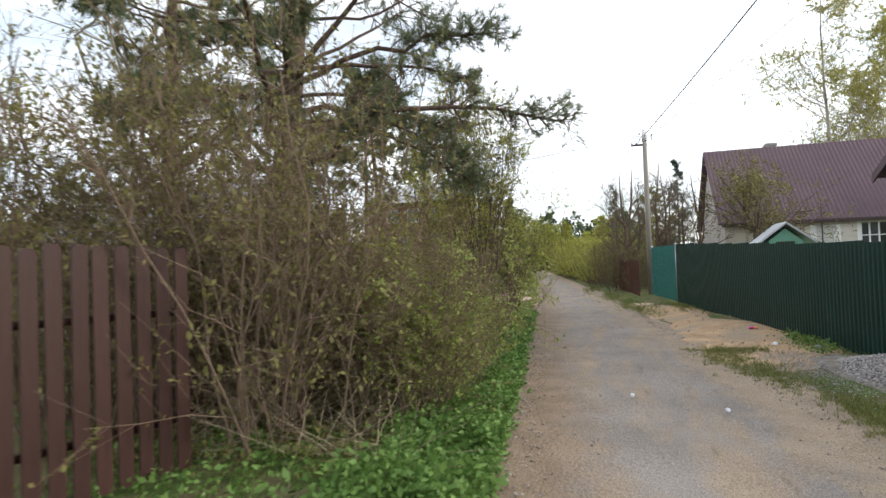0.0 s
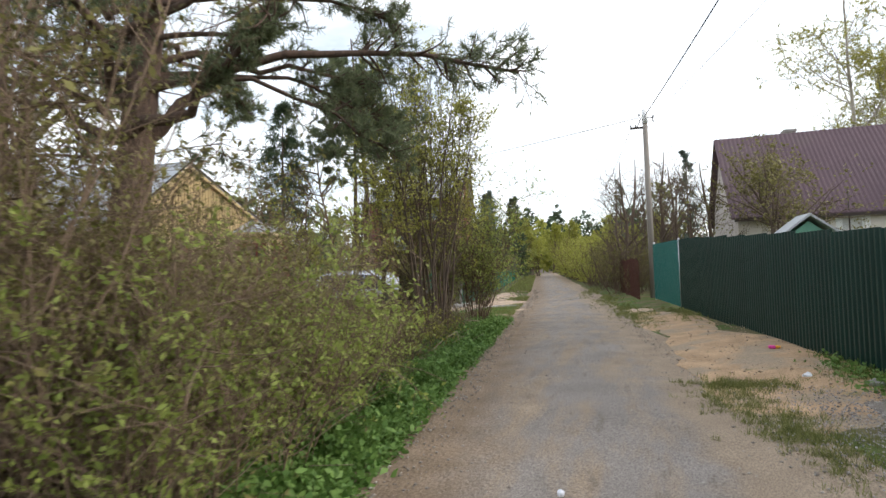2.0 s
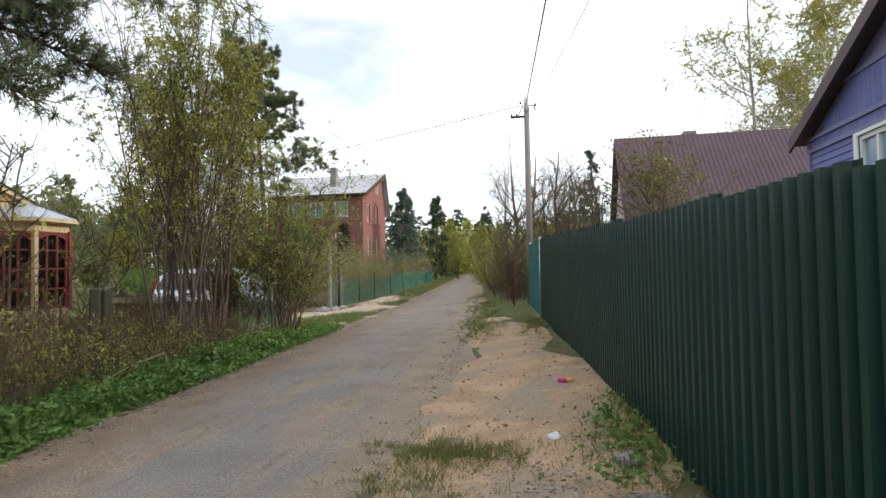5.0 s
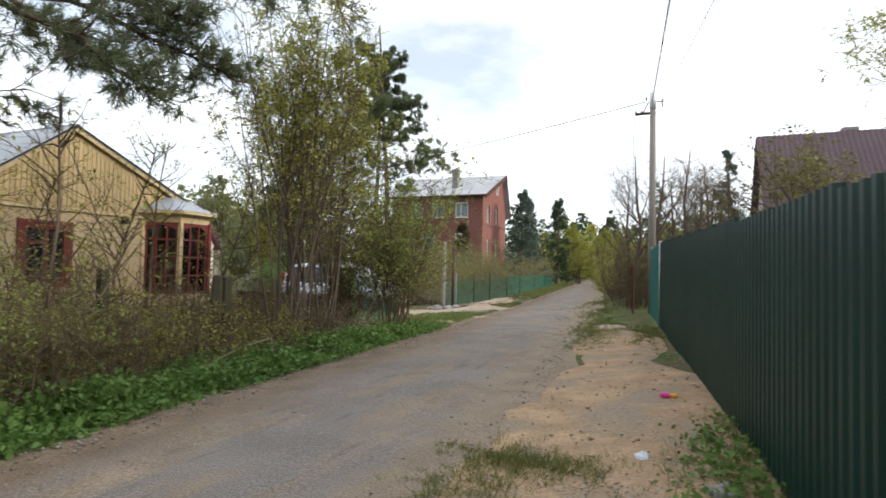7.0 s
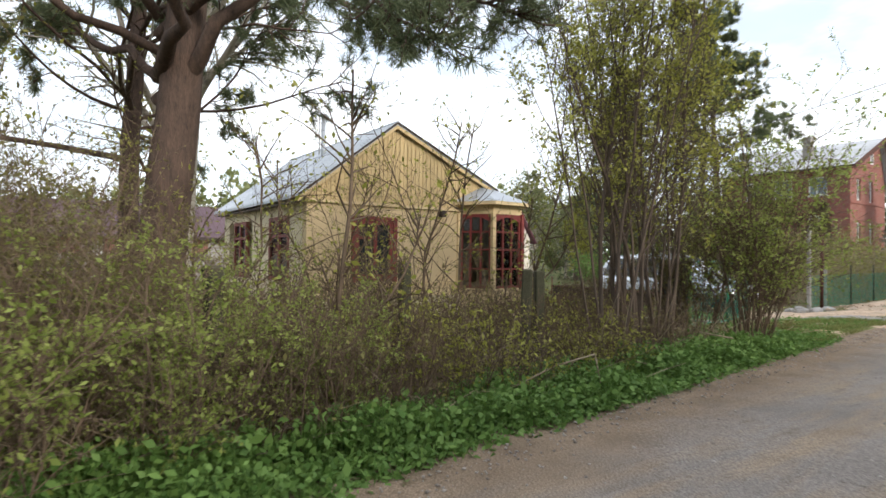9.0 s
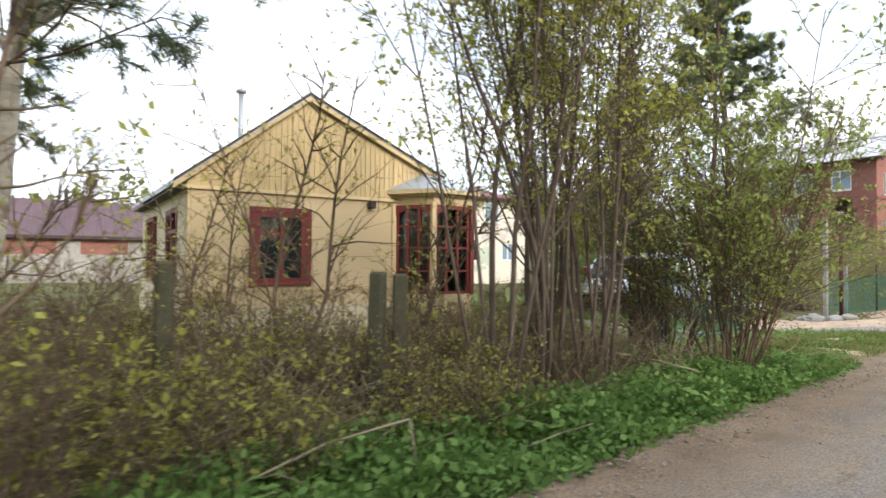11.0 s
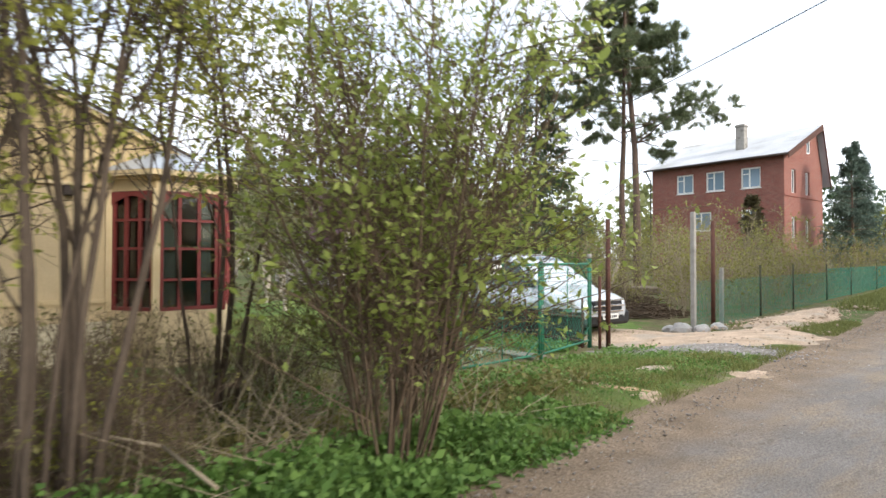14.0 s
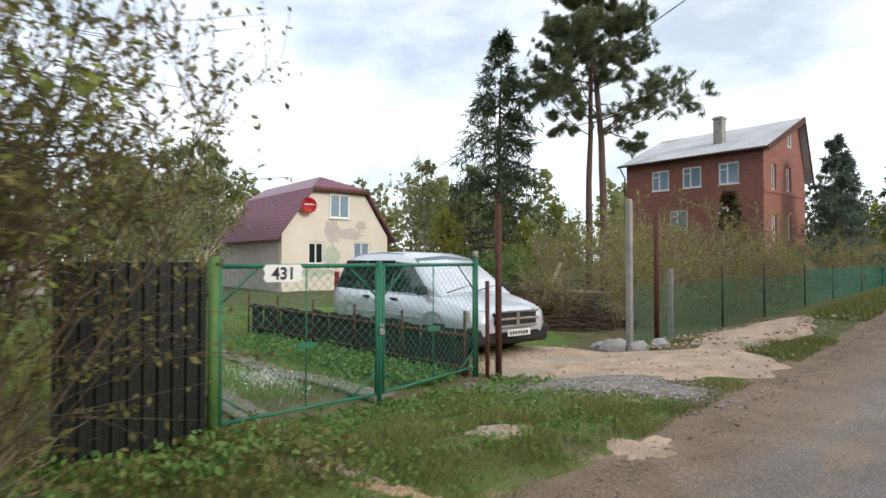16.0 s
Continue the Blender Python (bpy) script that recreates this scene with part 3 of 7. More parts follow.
patch("turf", -0.95, 22.0, 1.75, 3.6, 0.12, M["turf"], -0.006, "worn patchy grass before the gate", 21, 0.15)
patch("lawn", -10.5, 24.5, 8.0, 6.5, 0.0, M["lawn"], 0.0, "mown green lawn behind the gate", 15, 0.15)


# ---- fences ----
F_DIR = Vector((-0.1152, 0.9933, 0.0))       # the sheet fence runs along the road


def fence_x(y):
    return 8.054 - 0.116 * y


def fence_top(y):
    return 1.70 + 0.0305 * (y - 9.3)


def ribbed(name, width, height, material, pitch=0.115, depth=0.036):
    """A sheet with trapezoid ribs, folded metal 1 mm thick; local x along, z up, y its face."""
    n = max(1, round(width / pitch))
    p = width / n
    prof = []
    for i in range(n):
        o = i * p
        prof += [(o, 0), (o + p * 0.42, 0), (o + p * 0.54, depth), (o + p * 0.88, depth)]
    prof.append((width, 0))
    v, f = [], []
    for z in (0, height):
        v += [(a, b, z) for a, b in prof]
    for z in (0, height):
        v += [(a, b + 0.003, z) for a, b in prof]
    k = len(prof)
    for i in range(k - 1):
        f.append((i, i + 1, k + i + 1, k + i))
        f.append((2 * k + i + 1, 2 * k + i, 3 * k + i, 3 * k + i + 1))
        f.append((k + i, k + i + 1, 3 * k + i + 1, 3 * k + i))
    me = bpy.data.meshes.new(name)
    me.from_pydata(v, [], f)
    me.materials.append(material)
    return me


sheet_fence = thing("sheet_fence", Matrix.Identity(4), "dark green corrugated sheet metal fence along the road", "fence")
sheet_me = ribbed("sheet", 1.15, 1.0, M["green_sheet"])
yaw_f = math.atan2(F_DIR.y, F_DIR.x)
y_f = -8.0
while y_f < 21.0:
    top, low = fence_top(max(y_f, 4.0) + 0.55), float(gz(fence_x(y_f), y_f)) + 0.02
    ob = piece("sheet", sheet_me, sheet_fence)
    ob.matrix_basis = Matrix.LocRotScale((fence_x(y_f), y_f, low), Euler((0, 0, yaw_f + random.uniform(-0.004, 0.004))), (1.003, 1, top - low + random.uniform(-0.012, 0.012)))
    y_f += 1.15 * F_DIR.y
end_y = y_f
for k in range(4):
    y = end_y - 0.4 - k * 6.0
    part("fence_post", boxes((fence_x(y) + 0.05, fence_x(y) + 0.11, y - 0.03, y + 0.03, -0.1, fence_top(y) - 0.04)), M["steel"], sheet_fence)
for dz in (0.35, 0.95):
    a, b = Vector((fence_x(-8) + 0.07, -8, 0.1 + dz)), Vector((fence_x(end_y) + 0.07, end_y, 0.1 + dz * 1.15))
    part("fence_rail", rods((a, b, 0.022), sides=6), M["steel"], sheet_fence)
part("bright_post", rods(((fence_x(end_y) - 0.03, end_y, 0.0), (fence_x(end_y) - 0.03, end_y, fence_top(end_y) + 0.03), 0.028)), M["steel"], sheet_fence, "galvanised steel end post")

# last sheets in the fence line; their sheen is painted as a lighter teal
sheen_gate = thing("sheet_gate", Matrix.Identity(4), "corrugated metal gate at the fence end, sheen painted as lighter teal", "gate")
gate_me = ribbed("sheet", 1.05, 1.0, M["sheen_sheet"])
for k in range(4):
    y = end_y + 0.05 + k * 1.05
    ob = piece("sheet", gate_me, sheen_gate)
    ob.matrix_basis = Matrix.LocRotScale((fence_x(y) - 0.02, y, 0.12), Euler((0, 0, yaw_f)), (1, 1, fence_top(end_y) - 0.14))
part("gate_post", rods(((fence_x(end_y + 4.3), end_y + 4.3, 0), (fence_x(end_y + 4.3), end_y + 4.3, 2.15), 0.03)), M["steel"], sheen_gate)

# an old wooden fence beyond it, in the shrubs
old_fence = thing("board_fence", Matrix.Identity(4), "weathered reddish board fence beyond the green sheets", "fence")
for k in range(30):
    y = end_y + 4.5 + k * 0.21
    h = 1.45 + random.uniform(-0.08, 0.08)
    part("board", boxes((fence_x(y) - 0.55, fence_x(y) - 0.525, y, y + 0.15, 0.05, h + 0.1)), M["rust"], old_fence)
for z in (0.45, 1.15):
    part("rail", boxes((fence_x(end_y + 7) - 0.9, fence_x(end_y + 7) - 0.86, end_y + 4.4, end_y + 4.5, z, z + 0.07)), M["rust"], old_fence)

picket = thing("picket_fence", Matrix.Identity(4), "dark brown painted wooden picket fence beside the road", "fence")
pk_dir = Vector((-0.30, -0.954, 0)).normalized()
pk_bm = prism([(-0.0, 0.0), (0.105, 0.0), (0.105, 1.74), (0.085, 1.775), (0.02, 1.775), (0.0, 1.74)], 0, 0.022, "y")
pk_me = bpy.data.meshes.new("picket")
bmesh.ops.recalc_face_normals(pk_bm, faces=pk_bm.faces)
pk_bm.to_mesh(pk_me)
pk_bm.free()
pk_me.materials.append(M["brown_paint"])
pk_yaw = math.atan2(pk_dir.y, pk_dir.x)
for k in range(40):
    p = Vector((0.02, 4.62, 0)) + pk_dir * (0.152 * k)
    ob = piece("picket", pk_me, picket, Matrix.LocRotScale((p.x, p.y, 0.03), Euler((0, random.uniform(-0.012, 0.012), pk_yaw)), (1, 1, 1 + random.uniform(-0.012, 0.012))))
for z in (0.42, 1.28):
    a, b = Vector((-0.03, 4.64, z)), Vector((-0.03, 4.64, z)) + pk_dir * 6.1
    bm = rods((a, b, 0.035), sides=4)
    part("rail", bm, M["brown_paint"], picket)


# ---- pole and wires ----
pole = thing("utility_pole", pose(4.97, 26.9, 0.0), "grey wooden utility pole with white capped top", "utility pole")
part("shaft", rods(((0.02, 0, -0.2), (0.0, 0, 6.75), 0.125, 0.09), sides=12), M["pole_wood"], pole)
part("cap", rods(((0, 0, 6.70), (0, 0, 7.22), 0.105, 0.10), sides=12), M["white_cap"], pole, "white metal sleeve on the pole top")
part("crossarm", boxes((-0.55, 0.10, -0.04, 0.04, 6.52, 6.59), bevel=0.006), M["dark_trim"], pole)
part("bracket", rods(((-0.3, 0, 6.56), (-0.12, 0, 6.95), 0.018), ((0.0, 0, 6.95), (0.3, 0, 6.9), 0.015), ((0.28, 0, 6.9), (0.3, 0, 6.72), 0.02), sides=6), M["dark_trim"], pole)
for px, pz in ((-0.52, 6.59), (-0.34, 6.59), (-0.2, 7.0), (0.3, 6.9)):
    part("insulator", rods(((px, 0, pz), (px, 0, pz + 0.09), 0.035, 0.02), sides=8), M["black_plastic"], pole)


def cable(p, q, sag, r, label):
    bm = bmesh.new()
    p, q = Vector(p), Vector(q)
    n = 24
    pts = [p.lerp(q, i / n) - Vector((0, 0, sag * 4 * (i / n) * (1 - i / n))) for i in range(n + 1)]
    d = (q - p).normalized()
    u = d.orthogonal().normalized()
    w = d.cross(u)
    rings = [[bm.verts.new(c + (u * math.cos(1.2566 * i) + w * math.sin(1.2566 * i)) * r) for i in range(5)] for c in pts]
    for a, b in zip(rings, rings[1:]):
        for i in range(5):
            bm.faces.new((a[i], a[(i + 1) % 5], b[(i + 1) % 5], b[i]))
    ob = part("power_cable", bm, M["wire"], None, label)
    return tagged(ob, category="cable")


cable((4.95, 26.9, 6.95), (9.2, -12.0, 7.3), 0.35, 0.016, "thick black overhead cable along the road")
cable((5.25, 26.9, 6.95), (12.6, -12.0, 7.6), 0.35, 0.006, "thin black overhead cable to a house")
cable((4.8, 26.9, 6.95), (-31.35, 44.0, 6.9), 0.35, 0.013, "thin black overhead cable crossing the road")
cable((4.4, 26.9, 6.45), (1.0, 62.0, 6.8), 0.6, 0.012, "black overhead cable along the road")


# ---- houses ----
def window_unit(name, w, h, frame_m, pane_m, parent, m, bars_v=(0.5,), bars_h=(), fw=0.06, depth=0.07, sill=0.0):
    """A window in local x (width), z (height), y inwards; parts: frame, panes, sill."""
    win = new(name)
    win.parent = parent
    win.matrix_basis = m
    bm = boxes((0, fw, 0, depth, 0, h), (w - fw, w, 0, depth, 0, h), (fw, w - fw, 0, depth, 0, fw), (fw, w - fw, 0, depth, h - fw, h))
    for b in bars_v:
        box(bm, w * b - fw * 0.45, w * b + fw * 0.45, 0.004, depth - 0.004, fw, h - fw)
    xs = [fw, *[w * b for b in bars_v], w - fw]
    for b, (i0, i1) in bars_h:
        box(bm, xs[i0] + 0.002, xs[i1] - 0.002, 0.008, depth - 0.008, h * b - fw * 0.35, h * b + fw * 0.35)
    part("window_frame", bm, frame_m, win)
    for a, b in zip(xs, xs[1:]):
        part("pane", boxes((a, b, depth * 0.5, depth * 0.5 + 0.006, fw, h - fw)), pane_m, win)
    if sill:
        part("window_sill", boxes((-0.05, w + 0.05, -sill, depth, -0.05, -0.002), bevel=0.004), frame_m, win)
    return win


def gable_roof(parent, x0, x1, y0, y1, eave, ridge, over, material, thick, along, ribs=0.0, name="roof"):
    """Two roof slopes; along 'x' or 'y' is the ridge's way. ribs: pitch of the corrugation, one folded skin over the slab."""
    lo, hi = (y0, y1) if along == "x" else (x0, x1)
    a, b = (x0 - over, x1 + over) if along == "x" else (y0 - over, y1 + over)
    mid, rise, run = (lo + hi) / 2, ridge - eave, (hi - lo) / 2
    slope = rise / run
    put = (lambda t, s, z: (t, s, z)) if along == "x" else (lambda t, s, z: (s, t, z))
    n = max(1, round((b - a) / ribs)) if ribs else 1
    prof = []
    for i in range(n):
        o, p = a + (b - a) * i / n, (b - a) / n
        prof += [(o, 0.0), (o + p * 0.35, 0.0), (o + p * 0.5, 0.028), (o + p * 0.85, 0.028)] if ribs else [(o, 0.0)]
    prof.append((b, 0.0))
    for side in (-1, 1):
        end = mid + side * (run + over)
        ez = eave - slope * over
        bm = bmesh.new()
        rows = []
        for s, z in ((mid, ridge), (end, ez)):
            rows.append([bm.verts.new(put(t, s, z + thick + h)) for t, h in prof])
            rows.append([bm.verts.new(put(t, s, z)) for t, h in prof])
        rt, rb_, et, eb = rows
        for i in range(len(prof) - 1):
            bm.faces.new((rt[i], rt[i + 1], et[i + 1], et[i]))
            bm.faces.new((rb_[i + 1], rb_[i], eb[i], eb[i + 1]))
            bm.faces.new((et[i], et[i + 1], eb[i + 1], eb[i]))
            bm.faces.new((rt[i + 1], rt[i], rb_[i], rb_[i + 1]))
        bm.faces.new((rt[0], et[0], eb[0], rb_[0]))
        bm.faces.new((rt[-1], rb_[-1], eb[-1], et[-1]))
        part(name, bm, material, parent)


# yellow house
yh = thing("yellow_house", Matrix.Identity(4), "small yellow plastered house with red windows, zinc roof", "house")
YX, Y0, Y1, YB = -6.3, 13.42, 18.10, -12.4
bm = wall_y(bmesh.new(), YX - 0.22, YX, Y0, Y1, -0.3, 2.46, [(14.53, 15.46, 0.84, 2.11)])
part("wall", bm, M["yellow_plaster"], yh)
bm = turn_xy(wall_y(bmesh.new(), Y0, Y0 + 0.22, YB, YX - 0.22, -0.3, 2.46, [(-8.55, -7.25, 0.75, 2.2), (-11.9, -9.85, 0.75, 2.2)]))
part("side_wall", bm, M["pale_plaster"], yh, "paler plastered side wall")
part("back_wall", boxes((YB, YB + 0.2, Y0 + 0.22, Y1, -0.3, 2.46)), M["pale_plaster"], yh)
part("side_wall", boxes((YB + 0.2, YX - 0.22, Y1 - 0.2, Y1, -0.3, 2.46)), M["yellow_plaster"], yh)
part("plinth", boxes((YX, YX + 0.05, Y0 - 0.05, Y1, -0.3, 0.42), (YB, YX, Y0 - 0.05, Y0, -0.3, 0.42)), M["pale_plaster"], yh)
part("belt_board", boxes((YX, YX + 0.06, Y0 - 0.06, Y1, 2.44, 2.50), (YX, YX + 0.035, Y0 - 0.04, Y1, 0.70, 0.76)), M["cream_trim"], yh)
AP_Y, AP_Z, EV = 15.49, 4.28, 2.5           # ridge; the far slope is longer and flatter than the near one
EL_Y, EL_Z, ER_Y, ER_Z = 13.18, 2.50, 18.48, 2.97


def under_roof(y):
    return AP_Z - (AP_Y - y) * (AP_Z - EL_Z) / (AP_Y - EL_Y) if y < AP_Y else AP_Z - (y - AP_Y) * (AP_Z - ER_Z) / (ER_Y - AP_Y)


def ribbed_slope(parent, x0, x1, ridge, eave, thick, pitch, material):
    """One roof slope of folded sheet with standing ribs; ridge and eave are (y, z) of its underside."""
    bm = bmesh.new()
    n = round((x1 - x0) / pitch)
    prof = []
    for i in range(n):
        o, p = x0 + (x1 - x0) * i / n, (x1 - x0) / n
        prof += [(o, 0.0), (o + p * 0.35, 0.0), (o + p * 0.5, 0.028), (o + p * 0.85, 0.028)]
    prof.append((x1, 0.0))
    rows = []
    for y, z in (ridge, eave):
        rows.append([bm.verts.new((x, y, z + thick + h)) for x, h in prof])
        rows.append([bm.verts.new((x, y, z)) for x, h in prof])
    rt, rb_, et, eb = rows
    for i in range(len(prof) - 1):
        for q in ((rt[i], rt[i + 1], et[i + 1], et[i]), (rb_[i + 1], rb_[i], eb[i], eb[i + 1]), (et[i], et[i + 1], eb[i + 1], eb[i]), (rt[i + 1], rt[i], rb_[i], rb_[i + 1])):
            bm.faces.new(q)
    bm.faces.new((rt[0], et[0], eb[0], rb_[0]))
    bm.faces.new((rt[-1], rb_[-1], eb[-1], et[-1]))
    bmesh.ops.recalc_face_normals(bm, faces=bm.faces)
    part("roof", bm, material, parent)


board_w = 0.105
k = 0
y = Y0 + 0.005
while y < Y1 - 0.02:
    ya, yb = y + 0.002, min(y + board_w - 0.002, Y1)
    x_out = YX + 0.012 + (0.008 if k % 2 else 0.0)
    part("gable_board", prism([(ya, EV + 0.002), (yb, EV + 0.002), (yb, under_roof(yb) - 0.004), (ya, under_roof(ya) - 0.004)], YX - 0.02, x_out, "x"), M["yellow_board"], yh)
    part("batten", boxes((YX + 0.022, YX + 0.036, ya - 0.016, ya + 0.012, EV + 0.002, under_roof(ya) - 0.03)), M["yellow_board"], yh)
    y += board_w
    k += 1
for xg in (YX - 0.12, YB):
    part("gable_wall", prism([(Y0, 2.461), (Y1, 2.461), (Y1, under_roof(Y1) - 0.006), (AP_Y, AP_Z - 0.006), (Y0, under_roof(Y0) - 0.006)], xg, xg + 0.09, "x"), M["pale_plaster"], yh)
for ev in ((EL_Y, EL_Z), (ER_Y, ER_Z)):
    ribbed_slope(yh, YB - 0.3, YX + 0.13, (AP_Y, AP_Z), ev, 0.05, 0.18, M["zinc_roof"])
    part("barge_board", prism([(AP_Y, AP_Z - 0.085), (ev[0], ev[1] - 0.085), (ev[0], ev[1] - 0.003), (AP_Y, AP_Z - 0.003)], YX + 0.095, YX + 0.125, "x"), M["yellow_board"], yh)
    part("roof_edge", prism([(AP_Y, AP_Z + 0.02), (ev[0], ev[1] + 0.02), (ev[0], ev[1] + 0.075), (AP_Y, AP_Z + 0.075)], YX + 0.132, YX + 0.145, "x"), M["dark_trim"], yh, "dark metal edge of the roof")
part("ridge_cap", rods(((YB - 0.31, AP_Y, AP_Z + 0.06), (YX + 0.14, AP_Y, AP_Z + 0.055), 0.04), sides=8), M["zinc_roof"], yh)
part("soffit", boxes((YB, YX + 0.1, Y0 - 0.22, Y0 - 0.02, 2.42, 2.45)), M["dark_trim"], yh)
part("stove_pipe", rods(((-9.0, 14.95, 3.3), (-9.0, 14.95, 4.95), 0.06), ((-9.0, 14.95, 4.93), (-9.0, 14.95, 4.99), 0.11), sides=10), M["zinc_roof"], yh)
part("antenna_mast", rods(((-9.6, 15.1, 3.6), (-9.6, 15.1, 5.25), 0.02), ((-10.0, 14.8, 5.12), (-9.4, 15.25, 5.2), 0.008), ((-9.7, 14.8, 5.14), (-9.95, 15.1, 5.14), 0.006), sides=6), M["steel"], yh)
part("wall_lamp", boxes((YX, YX + 0.14, 16.72, 16.86, 2.28, 2.43), bevel=0.015), M["dark_trim"], yh, "small dark wall lamp box")
RZ = Matrix.Rotation(radians(90), 4, "Z")
window_unit("window", 0.93, 1.27, M["red_paint"], M["pane"], yh, Matrix.Translation((YX + 0.03, 14.53, 0.84)) @ RZ, (0.52,), ((0.70, (0, 1)),), 0.085, 0.10, 0.05)
part("window_board", boxes((YX + 0.02, YX + 0.05, 14.43, 15.56, 2.11, 2.20), (YX + 0.02, YX + 0.05, 14.43, 14.53, 0.76, 2.11), (YX + 0.02, YX + 0.05, 15.46, 15.56, 0.76, 2.11)), M["red_paint"], yh)
window_unit("window", 1.3, 1.45, M["red_paint"], M["pane"], yh, pose(-8.55, Y0 - 0.02, 0.75), (0.5,), ((0.7, (0, 2)),), 0.09, 0.1)
window_unit("window", 1.1, 1.45, M["red_paint"], M["pane"], yh, pose(-11.4, Y0 - 0.02, 0.75), (0.5,), ((0.7, (0, 2)),), 0.09, 0.1)
part("inner_floor", boxes((YB + 0.2, YX - 0.22, Y0 + 0.22, Y1 - 0.2, 0.2, 0.3)), M["dark_trim"], yh)

# glazed corner veranda of the yellow house
VER = [(-6.3, 17.32), (-5.58, 17.82), (-5.62, 18.78), (-6.6, 19.2), (-7.6, 19.2), (-7.6, 17.75)]
bm = prism(VER, -0.3, 0.58, "z")
part("veranda_base", bm, M["yellow_plaster"], yh)
bm = prism(VER, 2.38, 2.55, "z")
part("veranda_beam", bm, M["cream_trim"], yh)
part("veranda_back", boxes((-7.6, -6.62, 19.14, 19.2, 0.581, 2.379), (-7.6, -7.54, 18.12, 19.138, 0.581, 2.379)), M["yellow_plaster"], yh)
cx_v, cy_v = -6.5, 18.3
eave_poly = [(cx_v + (a - cx_v) * 1.22, cy_v + (b - cy_v) * 1.22) for a, b in VER]
eave_poly[0] = (-6.28, 17.14)
eave_poly[5] = (-7.6, 17.4)
part("veranda_cornice", prism(eave_poly, 2.59, 2.67, "z"), M["cream_trim"], yh)
mould = [(cx_v + (a - cx_v) * 1.10, cy_v + (b - cy_v) * 1.10) for a, b in VER]
mould[0], mould[5] = (-6.29, 17.22), (-7.6, 17.6)
part("veranda_moulding", prism(mould, 2.545, 2.588, "z"), M["yellow_board"], yh)
bm = bmesh.new()
ring = [bm.verts.new((a, b, 2.674)) for a, b in eave_poly]
tip = bm.verts.new((-6.5, 18.1, 3.20))
for i in range(len(ring)):
    bm.faces.new((ring[i], ring[(i + 1) % len(ring)], tip))
bm.faces.new(ring[::-1])
part("veranda_roof", bm, M["zinc_roof"], yh)
for (a, b), (c, d) in zip(VER[:3], VER[1:4]):
    p, q = Vector((a, b, 0)), Vector((c, d, 0))
    ln = (q - p).length
    ang = math.atan2(q.y - p.y, q.x - p.x)
    win = window_unit("veranda_window", ln - 0.1, 1.79, M["red_paint"], M["veranda_pane"], yh, pose(p.x, p.y, 0.585, 0, 0, math.degrees(ang)) @ Matrix.Translation((0.05, 0.0, 0)), (0.33, 0.66), ((0.76, (0, 3)), (0.52, (0, 3)), (0.26, (0, 3))), 0.055, 0.08)
    bm = bmesh.new()
    w = ln - 0.1
    n = 12
    for i in range(n):
        a0, a1 = i / n, (i + 1) / n
        z0, z1 = 1.58 + 0.14 * math.sin(math.pi * a0), 1.58 + 0.14 * math.sin(math.pi * a1)
        vs = [bm.verts.new(v) for v in ((w * a0, -0.012, z0), (w * a1, -0.012, z1), (w * a1, -0.012, 1.79), (w * a0, -0.012, 1.79))]
        bm.faces.new(vs)
    part("arch_board", bm, M["red_paint"], win)
    for a0 in (0.08, 0.64):
        part("curtain", boxes(*[(w * a0 + 0.045 * i, w * a0 + 0.045 * i + 0.04, 0.085 + 0.012 * (i % 2), 0.10 + 0.012 * (i % 2), 0.08, 1.70) for i in range(max(2, int(w * 0.28 / 0.045)))]), M["curtain"], win, "pale hanging curtain")
for a, b in VER[:4]:
    part("veranda_post", boxes((a - 0.05, a + 0.05, b - 0.05, b + 0.05, 0.56, 2.40), bevel=0.008), M["cream_trim"] if b < 18 else M["red_paint"], yh)


# red brick house
bh = thing("brick_house", Matrix.Identity(4), "two-storey red brick house with grey corrugated roof", "house")
BX, BY, BXL, BYB = -11.5, 56.4, -20.9, 63.2
bm = turn_xy(wall_y(bmesh.new(), BY, BY + 0.4, BXL, BX, -0.3, 8.4, [(-16.65, -15.35, 6.2, 7.6), (-14.22, -12.95, 6.2, 7.6), (-18.9, -17.6, 6.2, 7.6), (-14.22, -12.95, 3.4, 4.75), (-17.6, -16.3, 3.4, 4.75)]))
part("front_wall", bm, M["red_brick"], bh)
bm = wall_y(bmesh.new(), BX - 0.4, BX, BY + 0.4, BYB, -0.3, 8.4, [(57.6, 58.35, 5.8, 7.4), (60.0, 60.75, 5.8, 7.4), (57.6, 58.35, 2.6, 4.2), (60.0, 60.75, 2.6, 4.2)])
part("gable_wall", bm, M["red_brick"], bh)
part("gable_top", prism([(BY + 0.05, 8.4), (63.1, 8.4), (62.0, 10.74), (61.9, 10.74)], BX - 0.4, BX - 0.002, "x"), M["red_brick"], bh)
part("back_wall", boxes((BXL, BX - 0.4, BYB - 0.4, BYB, -0.3, 8.4), (BXL, BXL + 0.4, BY + 0.4, BYB - 0.4, -0.3, 8.4)), M["red_brick"], bh)
part("gable_top", prism([(BY + 0.05, 8.4), (63.1, 8.4), (62.0, 10.74), (61.9, 10.74)], BXL, BXL + 0.4, "x"), M["red_brick"], bh)
B_RIDGE, B_FRONT, B_BACK = (62.0, 10.78), (BY - 0.45, 8.14), (63.55, 6.6)
